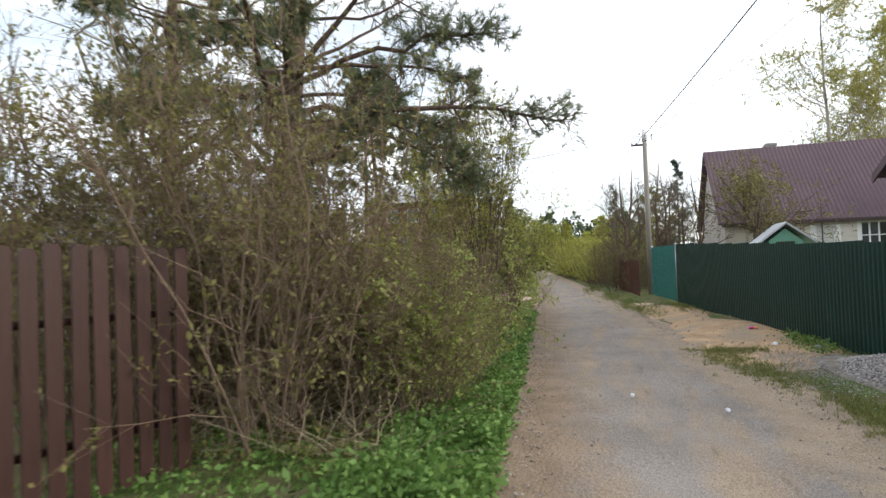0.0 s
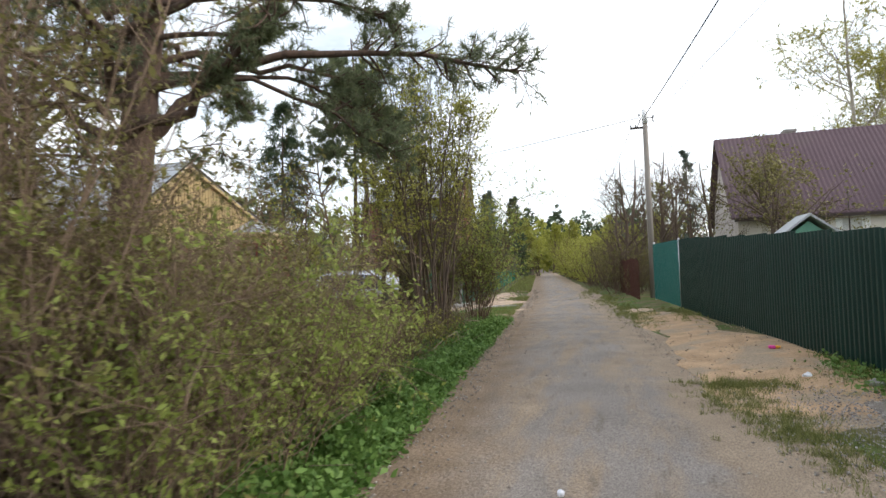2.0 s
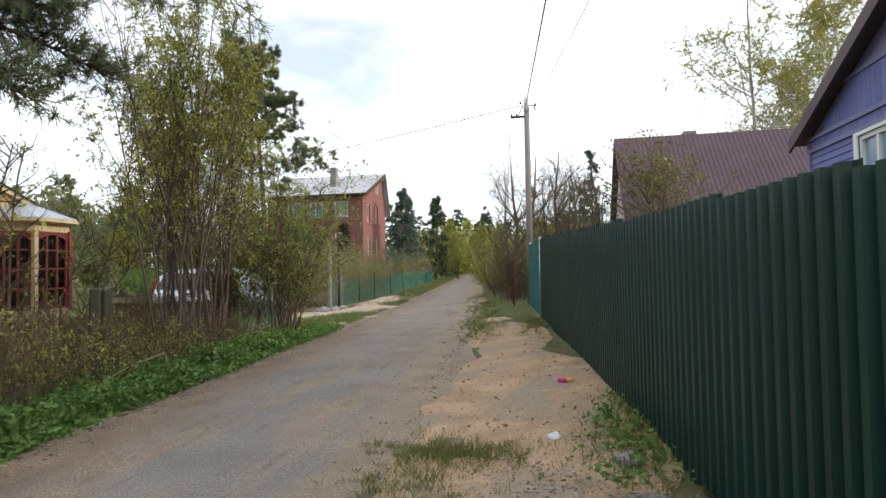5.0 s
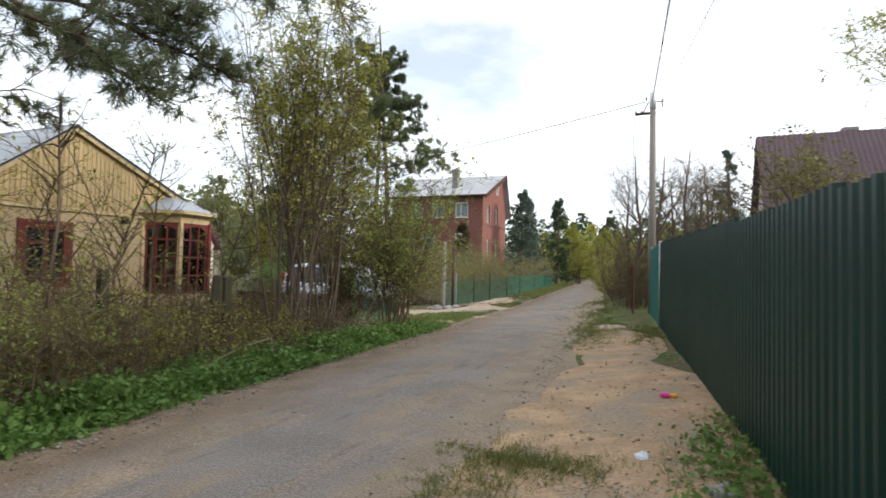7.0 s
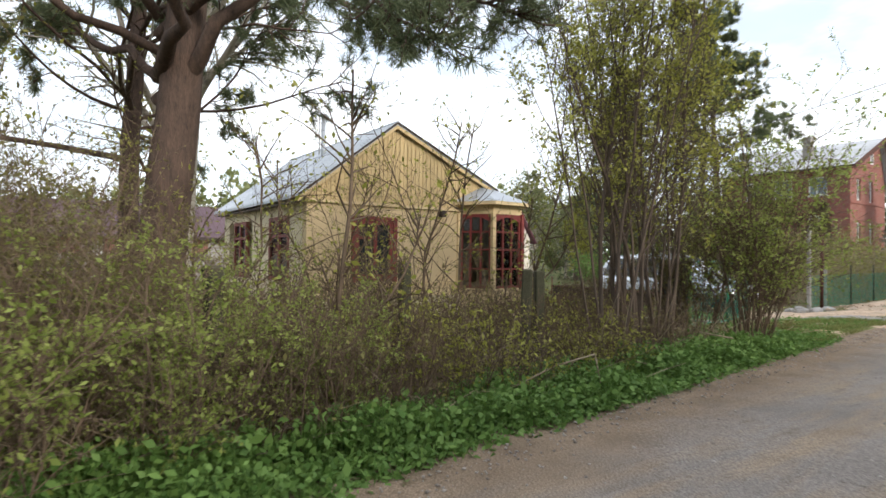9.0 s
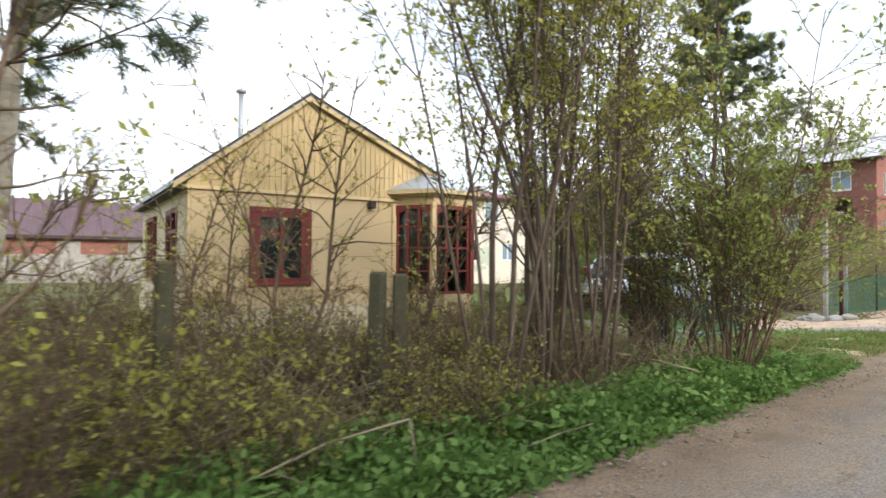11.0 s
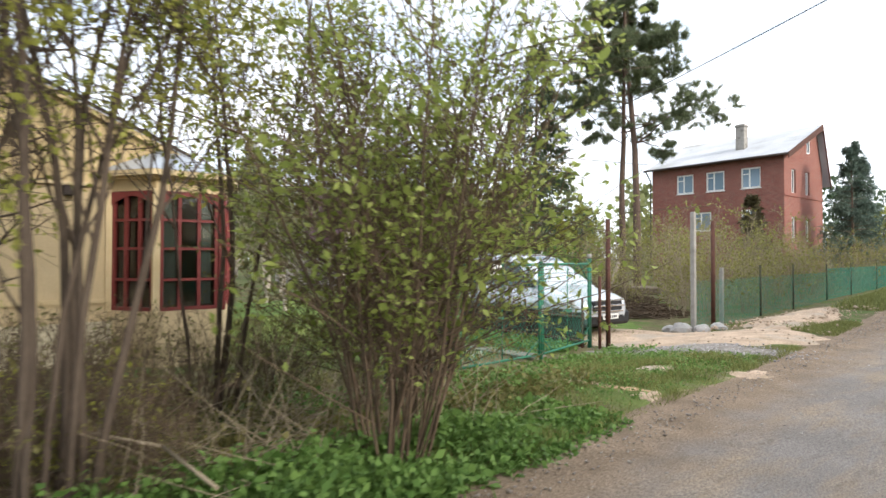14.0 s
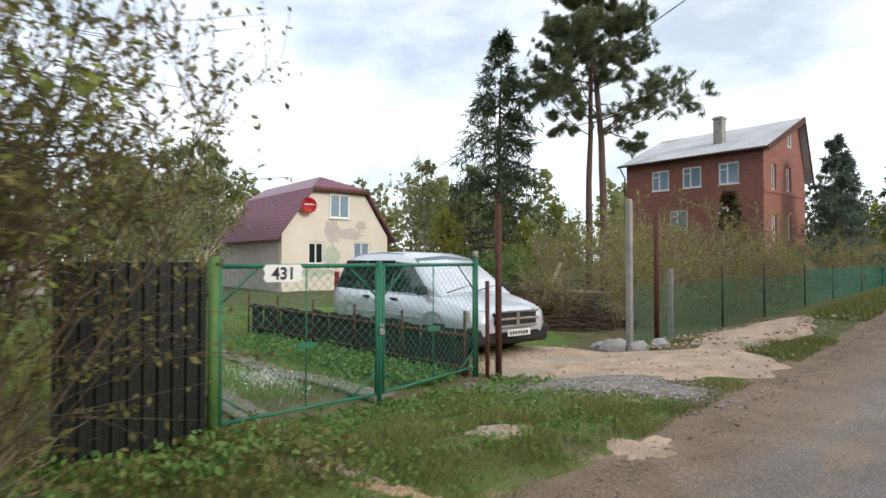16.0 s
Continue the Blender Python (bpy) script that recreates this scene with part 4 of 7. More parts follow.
for ev in (B_FRONT, B_BACK):
    ribbed_slope(bh, BXL - 0.4, BX + 0.42, B_RIDGE, ev, 0.09, 0.22, M["slate_roof"])
    part("barge_board", prism([(B_RIDGE[0], B_RIDGE[1] - 0.3), (ev[0], ev[1] - 0.25), (ev[0], ev[1] + 0.12), (B_RIDGE[0], B_RIDGE[1] + 0.13)], BX + 0.425, BX + 0.48, "x"), M["rust"], bh, "dark red barge board")
part("gutter", rods(((BXL - 0.45, BY - 0.5, 8.16), (BX + 0.45, BY - 0.5, 8.16), 0.07), ((BXL - 0.3, BY - 0.45, 8.14), (BXL - 0.1, BY - 0.08, 7.4), 0.05), ((BXL - 0.1, BY - 0.08, 7.4), (BXL - 0.1, BY - 0.08, 0.0), 0.05), sides=8), M["dark_trim"], bh)
part("fascia", boxes((BXL - 0.45, BX + 0.45, BY - 0.44, BY - 0.40, 8.14, 8.26), (BXL - 0.4, BX + 0.4, BY - 0.40, BY - 0.002, 8.2, 8.24)), M["dark_trim"], bh)
part("chimney", boxes((-15.38, -14.78, 58.2, 58.8, 9.1, 11.1), (-15.44, -14.72, 58.14, 58.86, 10.9, 11.02), bevel=0.02), M["concrete"], bh)
for xa in (-16.65, -14.22, -18.9):
    window_unit("window", 1.3, 1.4, M["white_frame"], M["pane_light"], bh, pose(xa, BY + 0.05, 6.2), (0.42,), ((0.7, (0, 1)),), 0.1, 0.1, 0.1)
for xa in (-14.22, -17.6):
    window_unit("window", 1.3, 1.35, M["white_frame"], M["pane_light"], bh, pose(xa, BY + 0.05, 3.4), (0.42,), ((0.7, (0, 1)),), 0.1, 0.1, 0.1)
for yb_, zb_ in ((57.6, 5.8), (60.0, 5.8), (57.6, 2.6), (60.0, 2.6)):
    window_unit("window", 0.75, 1.6, M["white_frame"], M["pane"], bh, Matrix.Translation((BX - 0.12, yb_, zb_)) @ RZ, (0.5,), (), 0.08, 0.1, 0.08)
window_unit("attic_window", 0.5, 1.0, M["white_frame"], M["pane"], bh, Matrix.Translation((BX + 0.04, 60.2, 8.7)) @ RZ, (), (), 0.07, 0.05)
part("string_course", boxes((BX, BX + 0.05, BY, BYB, 5.55, 5.68)), M["red_brick"], bh)


# white house with wine-red roof
wh = thing("white_house", Matrix.Identity(4), "cream rendered house with wine-red tiled half-hipped roof", "house")
WX, WY0, WY1, WXB, WEV = -25.5, 31.8, 38.4, -35.0, 2.75
holes = [(33.3, 34.25, 1.15, 2.35), (34.55, 35.8, 3.7, 5.05), (36.1, 37.2, 1.2, 2.4)]
gable = [(WY0, -0.4), (WY1, -0.4), (WY1, WEV), (36.75, 5.22), (33.6, 5.22), (WY0, WEV)]
part("front_wall", wall_y(bmesh.new(), WX - 0.3, WX, WY0, WY1, -0.4, WEV, [holes[0], holes[2]]), M["white_wall"], wh)
part("gable_wall", prism([(WY0, WEV + 0.001), (WY1, WEV + 0.001), (36.75, 5.22), (33.6, 5.22)], WX - 0.3, WX, "x"), M["white_wall"], wh)
part("side_wall", boxes((WXB, WX - 0.3, WY0, WY0 + 0.3, -0.4, WEV)), M["grey_render"], wh)
part("side_wall", boxes((WXB, WX - 0.3, WY1 - 0.3, WY1, -0.4, WEV)), M["grey_render"], wh)
part("back_wall", boxes((WXB, WXB + 0.3, WY0 + 0.3, WY1 - 0.3, -0.4, 5.0)), M["grey_render"], wh)


def blotch(y, z, ry, rz, material, seed, name="repair_patch"):
    """A ragged render repair, a thin skin on the gable wall."""
    rng = np.random.default_rng(seed)
    pts = []
    for i in range(26):
        a = 2 * math.pi * i / 26
        k = 1 + rng.uniform(-0.28, 0.28)
        pts.append((y + ry * k * math.cos(a), z + rz * k * math.sin(a)))
    part(name, prism(pts, WX + 0.002, WX + 0.006 + 0.003 * seed, "x"), material, wh)


blotch(34.7, 3.0, 0.42, 0.75, M["grey_render"], 1)
blotch(35.5, 2.85, 1.15, 0.32, M["grey_render"], 2)
blotch(36.6, 3.35, 0.35, 0.3, M["grey_render"], 3)
blotch(34.75, 1.55, 0.45, 0.6, M["green_render"], 4)
blotch(33.3, 0.75, 1.3, 0.28, M["green_render"], 5)
RID = 6.15
for side in (-1, 1):
    e_y = WY0 - 0.4 if side < 0 else WY1 + 0.4
    k_y = 33.55 if side < 0 else 36.8
    r_y = 34.95
    bm = bmesh.new()
    a0, b0 = WX + 0.35, WXB - 0.3
    for (y_a, z_a), (y_b, z_b), xa in (((e_y, WEV - 0.35), (k_y, 5.27), a0), ((k_y, 5.27), (r_y, RID), None)):
        if xa is not None:
            vs = [(xa, y_a, z_a), (xa, y_b, z_b), (b0, y_b, z_b), (b0, y_a, z_a)]
        else:
            vs = [(a0, y_a, z_a), (a0 - 2.2, y_b, z_b), (b0, y_b, z_b), (b0, y_a, z_a)]
        lo_ = [bm.verts.new(v) for v in vs]
        hi_ = [bm.verts.new((v[0], v[1], v[2] + 0.07)) for v in vs]
        bm.faces.new(lo_[::-1])
        bm.faces.new(hi_)
        for i in range(4):
            bm.faces.new((lo_[i], lo_[(i + 1) % 4], hi_[(i + 1) % 4], hi_[i]))
    if side < 0:
        for i in range(16):
            t = (i + 0.5) / 16
            ya, za = e_y + (k_y - e_y) * t, WEV - 0.35 + (5.27 - WEV + 0.35) * t
            rod(bm, (a0, ya, za + 0.075), (b0, ya, za + 0.075), 0.022, sides=4)
        for i in range(26):
            xr_ = a0 - 0.2 - i * 0.36
            rod(bm, (xr_, e_y, WEV - 0.27), (xr_, k_y, 5.35), 0.026, sides=4)
    part("roof", bm, M["wine_tiles"], wh)
bm = bmesh.new()
a0 = WX + 0.35
hip = [(a0, 33.45, 5.27), (a0, 36.9, 5.27), (a0 - 2.2, 34.95, RID)]
lo_ = [bm.verts.new(v) for v in hip]
hi_ = [bm.verts.new((v[0], v[1], v[2] + 0.075)) for v in hip]
bm.faces.new(lo_[::-1])
bm.faces.new(hi_)
for i in range(3):
    bm.faces.new((lo_[i], lo_[(i + 1) % 3], hi_[(i + 1) % 3], hi_[i]))
for i in range(7):
    t = i / 7
    rod(bm, (a0 - 2.2 * t, 33.45 + 1.5 * t, 5.35 + 0.88 * t), (a0 - 2.2 * t, 36.9 - 1.95 * t, 5.35 + 0.88 * t), 0.022, sides=4)
part("hip", bm, M["wine_tiles"], wh)
part("fascia", boxes((a0 - 0.02, a0 + 0.02, 33.4, 36.95, 5.14, 5.27)), M["rust"], wh)
for (ya, yb2, za, zb2), pane_m in zip(holes, (M["pane"], M["pane_light"], M["pane_light"])):
    window_unit("window", yb2 - ya, zb2 - za, M["white_frame"], pane_m, wh, Matrix.Translation((WX + 0.06 if za > 3 else WX - 0.06, ya, za)) @ RZ, (0.5,), (), 0.09, 0.1, 0.06)
dish = thing("satellite_dish", pose(WX + 0.35, 33.15, 4.28, 0, 0, -12), "round red satellite dish on a cream house wall", "satellite dish")
bm = bmesh.new()
prev = None
for k in range(6):
    r, xx = 0.42 * k / 5, 0.07 * (1 - (k / 5) ** 2)
    ringv = [bm.verts.new((-xx + 0.07, r * math.cos(a * math.pi / 12), r * math.sin(a * math.pi / 12))) for a in range(24)] if k else [bm.verts.new((0.0, 0, 0))]
    if prev:
        for i in range(24):
            if len(prev) == 1:
                bm.faces.new((prev[0], ringv[i], ringv[(i + 1) % 24]))
            else:
                bm.faces.new((prev[i], ringv[i], ringv[(i + 1) % 24], prev[(i + 1) % 24]))
    prev = ringv
bmesh.ops.solidify(bm, geom=bm.faces[:], thickness=0.012)
part("reflector", bm, M["dish_red"], dish)
part("lettering", boxes(*[(0.075, 0.08, -0.22 + 0.085 * i, -0.16 + 0.085 * i, 0.02, 0.09) for i in range(6)]), M["plate_white"], dish, "white bars of lettering")
part("arm", rods(((-0.4, 0, -0.1), (-0.02, 0, 0), 0.03), ((0.05, 0, -0.4), (0.45, 0, -0.25), 0.015), sides=6), M["steel"], dish)

# house with the brown roof behind the green fence
rh = thing("brown_roof_house", Matrix.Identity(4), "pale sided house under a steep brown corrugated roof", "house")
RX0, RX1, RY0, RY1, REV, RRZ = 8.88, 24.0, 33.2, 40.6, 3.45, 7.62
bm = turn_xy(wall_y(bmesh.new(), RY0, RY0 + 0.25, RX0 + 0.2, RX1, -0.3, REV + 0.1, [(13.15, 14.05, 1.4, 3.1), (15.1, 16.3, 1.4, 3.1)]))
part("front_wall", bm, M["cream_siding"], rh)
for k in range(14):
    part("siding_board", boxes((RX0 + 0.2, 13.0, RY0 - 0.022, RY0 - 0.002, 1.2 + 0.16 * k, 1.345 + 0.16 * k), (14.2, 14.95, RY0 - 0.022, RY0 - 0.002, 1.2 + 0.16 * k, 1.345 + 0.16 * k)), M["cream_siding"], rh)
part("gable_wall", prism([(RY0 + 0.25, -0.3), (RY1, -0.3), (RY1, REV), ((RY0 + RY1) / 2, RRZ - 0.1), (RY0 + 0.25, REV)], RX0 + 0.2, RX0 + 0.4, "x"), M["grey_render"], rh)
part("gable_wall", prism([(RY0 + 0.25, -0.3), (RY1, -0.3), (RY1, REV), ((RY0 + RY1) / 2, RRZ - 0.1), (RY0 + 0.25, REV)], RX1 - 0.2, RX1, "x"), M["grey_render"], rh)
part("back_wall", boxes((RX0 + 0.4, RX1 - 0.2, RY1 - 0.25, RY1, -0.3, REV)), M["grey_render"], rh)
gable_roof(rh, RX0 + 0.2, RX1, RY0, RY1, REV + 0.1, RRZ, 0.32, M["brown_roof"], 0.08, "x", 0.20)
part("fascia", boxes((RX0, RX1, RY0 - 0.34, RY0 - 0.30, 3.10, 3.24)), M["dark_trim"], rh)
part("chimney", boxes((12.3, 12.85, 37.9, 38.45, 6.2, 8.02), (12.26, 12.89, 37.86, 38.49, 7.94, 8.10), bevel=0.02), M["concrete"], rh)
window_unit("window", 0.9, 1.7, M["white_frame"], M["curtain"], rh, pose(13.15, RY0 + 0.03, 1.4), (), (), 0.08, 0.1)
part("window_board", boxes((12.95, 13.14, RY0 - 0.04, RY0 - 0.024, 1.2, 3.22), (14.06, 14.25, RY0 - 0.04, RY0 - 0.024, 1.2, 3.22), (13.14, 14.06, RY0 - 0.04, RY0 - 0.024, 3.1, 3.22)), M["white_frame"], rh)
window_unit("window", 1.2, 1.7, M["white_frame"], M["pane"], rh, pose(15.1, RY0 + 0.03, 1.4), (0.33, 0.66), ((0.6, (0, 3)),), 0.07, 0.1)
part("window_board", boxes((14.95, 15.09, RY0 - 0.04, RY0 - 0.024, 1.2, 3.22), (16.31, 16.45, RY0 - 0.04, RY0 - 0.024, 1.2, 3.22), (15.09, 16.31, RY0 - 0.04, RY0 - 0.024, 3.1, 3.22)), M["white_frame"], rh)
part("dormer", prism([(35.0, 5.4), (33.6, 5.4), (33.6, 6.2), (34.3, 6.35), (35.6, 6.4)], 18.9, 21.5, "x"), M["brown_roof"], rh)
part("downpipe", rods(((13.4, RY0 - 0.25, 0.5), (13.4, RY0 - 0.25, 4.3), 0.03), sides=6), M["dark_trim"], rh)

# small green well house
hut = thing("well_house", pose(9.84, 26.05, 0), "small pale green well house with gabled roof", "shed")
part("body", prism([(-0.6, 0.0), (0.6, 0.0), (0.6, 2.12), (0.0, 2.6), (-0.6, 2.12)], -0.5, 0.7, "y"), M["hut_green"], hut)
part("roof", prism([(-1.0, 2.0), (0.0, 2.77), (1.0, 2.0), (1.0, 2.08), (0.0, 2.85), (-1.0, 2.08)], -0.75, 0.9, "y"), M["slate_roof"], hut)
part("hatch", boxes((-0.32, 0.32, -0.53, -0.5, 1.5, 2.1)), M["mossy"], hut)

# violet wooden house, its gable towards the road
vh = thing("violet_house", pose(10.75, 19.1, 0, 0, 0, -90), "violet painted wooden house with white window frame", "house")
VW, VMID, VE, VSL = 8.4, 4.2, 3.72, 0.45
VRZ = VE + VSL * VMID
bm = turn_xy(wall_y(bmesh.new(), 0, 0.2, 0, VW, -0.2, 3.45, [(1.82, 2.85, 2.3, 3.36), (5.5, 6.5, 2.3, 3.36)]))
part("front_wall", bm, M["violet_plain"], vh)
for k in range(24):
    z = 0.55 + 0.12 * k
    spans = ((0.06, 1.7), (2.97, 5.38), (6.62, VW - 0.06)) if z > 2.1 else ((0.06, VW - 0.06),)
    for a, b in spans:
        part("clapboard", prism([(-0.035, z), (-0.002, z), (-0.002, z + 0.117), (-0.018, z + 0.117)], a, b, "x"), M["violet_board"], vh)
part("gable_wall", prism([(0, 3.45), (VW, 3.45), (VW, VE), (VMID, VRZ), (0, VE)], 0, 0.2, "y"), M["violet_plain"], vh)
for k in range(58):
    x = 0.05 + 0.145 * k
    if x > VW - 0.15:
        break
    part("gable_board", boxes((x, x + 0.137, -0.024, -0.002, 3.50, 3.645)), M["violet_board"], vh)
    top = min(4.35, VE + VSL * (min(x, VW - x - 0.14)) - 0.12)
    if top > 3.8:
        part("gable_board", boxes((x, x + 0.137, -0.026, -0.002, 3.73, top)), M["violet_board"], vh)
part("belt_board", boxes((0, VW, -0.06, -0.002, 3.42, 3.495), (0, VW, -0.06, -0.002, 3.65, 3.72), (0.9, VW - 0.9, -0.05, -0.002, 4.36, 4.42)), M["violet_plain"], vh)
part("corner_board", boxes((-0.05, 0.05, -0.06, 0.1, -0.2, 3.62)), M["violet_plain"], vh)
part("side_wall", boxes((0, 0.2, 0.2, 7.0, -0.2, 3.6), (VW - 0.2, VW, 0.2, 7.0, -0.2, 3.6), (0.2, VW - 0.2, 6.8, 7.0, -0.2, 3.6)), M["violet_plain"], vh)
for side in (-1, 1):
    e = -0.26 if side < 0 else VW + 0.26
    ez = VE - 0.26 * VSL + 0.02
    part("roof", prism([(VMID, VRZ + 0.02), (e, ez), (e, ez + 0.1), (VMID, VRZ + 0.12)], -0.26, 7.2, "y"), M["brown_roof"], vh)
    part("barge_board", prism([(VMID, VRZ - 0.12), (e, ez - 0.12), (e, ez + 0.12), (VMID, VRZ + 0.14)], -0.31, -0.265, "y"), M["brown_roof"], vh)
for a in (1.82, 5.5):
    window_unit("window", 1.03, 1.06, M["white_frame"], M["pane_light"], vh, pose(a, -0.02, 2.3), (0.5,), ((0.5, (0, 2)),), 0.07, 0.1, 0.06)
    part("window_board", boxes((a - 0.12, a - 0.005, -0.06, -0.037, 2.2, 3.42), (a + 1.035, a + 1.15, -0.06, -0.037, 2.2, 3.42), (a - 0.005, a + 1.035, -0.06, -0.037, 3.365, 3.42)), M["white_frame"], vh)

# long low neighbour beyond the yellow house's yard
lh = thing("long_house", pose(0, 0, 0), "long low building with dark red roof and brick wall", "house")
part("wall", boxes((-48, -40, -6.0, 23.0, -0.3, 2.7)), M["red_brick"], lh)
for gy in (-6.0, 22.7):
    part("gable_wall", prism([(-48.0, 2.7), (-40.0, 2.7), (-44.0, 5.0)], gy, gy + 0.3, "y"), M["red_brick"], lh)
gable_roof(lh, -48, -40, -6.0, 23.0, 2.75, 5.1, 0.5, M["brown_roof"], 0.1, "y", 0.5)
part("fascia", boxes((-39.52, -39.46, -6.4, 23.4, 2.42, 2.62)), M["dark_trim"], lh)
for k in range(7):
    part("wall_panel", boxes((-39.995, -39.95, -4.5 + 4.0 * k, -3.2 + 4.0 * k, 0.2, 2.3)), M["concrete"], lh, "pale rendered pier")
part("flue", rods(((-43.0, 12.0, 4.4), (-43.0, 12.0, 5.9), 0.12), sides=8), M["dark_trim"], lh)
yard_wall = tagged(part("yard_wall", boxes((-30.15, -30, -6, 22, -0.3, 1.4)), M["concrete"], None), "low grey concrete yard wall", "wall")


# ---- gate and driveway ----
GL, GM, GR = Vector((-2.455, 20.98, -0.27)), Vector((-2.56, 22.84, -0.27)), Vector((-3.08, 24.79, -0.27))
panel = thing("dark_panel", Matrix.Identity(4), "black-green ribbed metal panel beside the gate post", "fence")
pn_me = ribbed("sheet", 1.0, 1.0, M["dark_sheet"], 0.2, 0.03)
pdir = Vector((0.05, -1.0, 0)).normalized()
NP, PW = 2, 0.58
for k in range(NP):
    p = GL + Vector((0.0, -0.06, 0)) + pdir * (PW * k)
    ob = piece("sheet", pn_me, panel)
    ob.matrix_basis = Matrix.LocRotScale((p.x, p.y, -0.30), Euler((0, 0, math.atan2(pdir.y, pdir.x))), (PW, -1, 1.62))
part("rail", rods((GL + Vector((-0.05, 0, 0.35)), GL + Vector((-0.05, 0, 0.35)) + pdir * NP * PW, 0.02), (GL + Vector((-0.05, 0, 1.3)), GL + Vector((-0.05, 0, 1.3)) + pdir * NP * PW, 0.02), sides=6), M["rust"], panel)


def chain_link(name, a, b, z0, z1, material, parent, cell=0.075, r=0.0022):
    """Diamond wire netting between two upright lines."""
    a, b = Vector(a), Vector(b)
    ln = (b - a).length
    d = (b - a) / ln
    h = z1 - z0
    v, f = [], []
    for sgn in (1, -1):
        o = -h if sgn > 0 else 0.0
        while o < ln + (0 if sgn > 0 else h):
            s0, s1 = o, o + sgn * h
            p0, q0 = [s0, z0], [s1, z1]
            for (lim, lo) in ((0.0, True), (ln, False)):
                for e, other in ((p0, q0), (q0, p0)):
                    if (e[0] < lim) if lo else (e[0] > lim):
                        t = (lim - other[0]) / (e[0] - other[0]) if e[0] != other[0] else 0
                        e[1] = other[1] + (e[1] - other[1]) * t
                        e[0] = lim
            if abs(p0[1] - q0[1]) > 0.01:
                n = len(v)
                nrm = Vector((-d.y, d.x, 0))
                for e in (p0, q0):
                    c = a + d * e[0]
                    c = Vector((c.x, c.y, e[1])) + nrm * (0.0025 * sgn)
                    w = Vector((d.x * 0.707, d.y * 0.707, -0.707 * sgn)) * r
                    v += [tuple(c + w), tuple(c + nrm * r), tuple(c - w), tuple(c - nrm * r)]
                for i in range(4):
                    f.append((n + i, n + (i + 1) % 4, n + 4 + (i + 1) % 4, n + 4 + i))
            o += cell * 1.414
    me = bpy.data.meshes.new(name)
    me.from_pydata(v, [], f)
    me.materials.append(material)
    ob = new(name, me)
    ob.parent = parent
    return tagged(ob, kind="stuff")


gate = thing("mesh_gate", Matrix.Identity(4), "closed green two-leaf gate of steel tube and netting", "gate")
TOP_L, TOP_R = 1.32, 1.32
for p, q, nm in ((GL, GM, "leaf"), (GM, GR, "leaf")):
    d = (q - p).normalized()
    a, b = p + d * 0.06, q - d * 0.04
    u = lambda v, z: Vector((v.x, v.y, z))
    lo, hi = -0.16, TOP_L - 0.04
    fr = part("gate_leaf", rods((u(a, lo), u(a, hi), 0.022), (u(b, lo), u(b, hi), 0.022), (u(a, lo), u(b, lo), 0.018), (u(a, hi), u(b, hi), 0.022)), M["gate_green"], gate)
    m_ = u(a.lerp(b, 0.5), 0)
    part("brace", rods((u(m_, lo), u(m_, hi), 0.008), (u(a, hi - 0.35), u(a.lerp(b, 0.22), hi), 0.010), (u(b, hi - 0.35), u(b.lerp(a, 0.22), hi), 0.010), (u(a, lo + 0.25), u(a.lerp(b, 0.2), lo), 0.009), (u(b, lo + 0.25), u(b.lerp(a, 0.2), lo), 0.009), sides=6), M["gate_green"], gate)
    part("crosspiece", boxes((m_.x + 0.005, m_.x + 0.022, m_.y - 0.10, m_.y + 0.10, 0.44, 0.50), bevel=0.004), M["gate_green"], gate)
    chain_link("netting", u(a, 0), u(b, 0), lo, hi, M["mesh_green"], gate)
part("gate_post", rods((Vector((GL.x, GL.y, -0.45)), Vector((GL.x, GL.y, 1.375)), 0.05), sides=12), M["post_green"], gate, "thick yellow-green painted post")
part("gate_post", rods((Vector((GR.x, GR.y, -0.45)), Vector((GR.x, GR.y, 1.38)), 0.04), sides=10), M["gate_green"], gate)
part("post_stub", rods((Vector((GR.x, GR.y, 1.38)), Vector((GR.x, GR.y, 1.47)), 0.045, 0.035), sides=8), M["concrete"], gate, "pale weathered stub on the post")
part("meeting_bar", rods((Vector((GM.x, GM.y, -0.30)), Vector((GM.x, GM.y, 1.33)), 0.03), sides=10), M["gate_green"], gate)
lock = tagged(part("padlock", boxes((GM.x + 0.03, GM.x + 0.06, GM.y - 0.035, GM.y + 0.035, 0.50, 0.57), bevel=0.008), M["steel"], gate), "small steel padlock")
part("shackle", rods((Vector((GM.x + 0.045, GM.y - 0.02, 0.57)), Vector((GM.x + 0.045, GM.y - 0.02, 0.62)), 0.006), (Vector((GM.x + 0.045, GM.y - 0.02, 0.62)), Vector((GM.x + 0.045, GM.y + 0.02, 0.62)), 0.006), (Vector((GM.x + 0.045, GM.y + 0.02, 0.57)), Vector((GM.x + 0.045, GM.y + 0.02, 0.62)), 0.006), sides=6), M["steel"], lock)
brick_post = thing("rusty_post", pose(-2.78, 24.95, 0), "tall rusty brown steel post beside the gate", "post", "rusty posts")
part("tube", rods(((0, 0, -0.5), (0, 0, 2.12), 0.045), sides=12), M["rust"], brick_post)
part("short_bar", rods(((-0.10, -0.12, -0.45), (-0.10, -0.12, 1.05), 0.03), sides=8), M["rust"], brick_post)
post2 = thing("rusty_post", pose(-3.03, 29.50, 0), "tall rusty brown steel post beside the driveway", "post", "rusty posts")
part("tube", rods(((0, 0, -0.4), (0, 0, 2.29), 0.05), sides=12), M["rust"], post2)
grey_post = thing("concrete_post", pose(-3.04, 28.59, 0), "grey weathered concrete post among stones", "post")
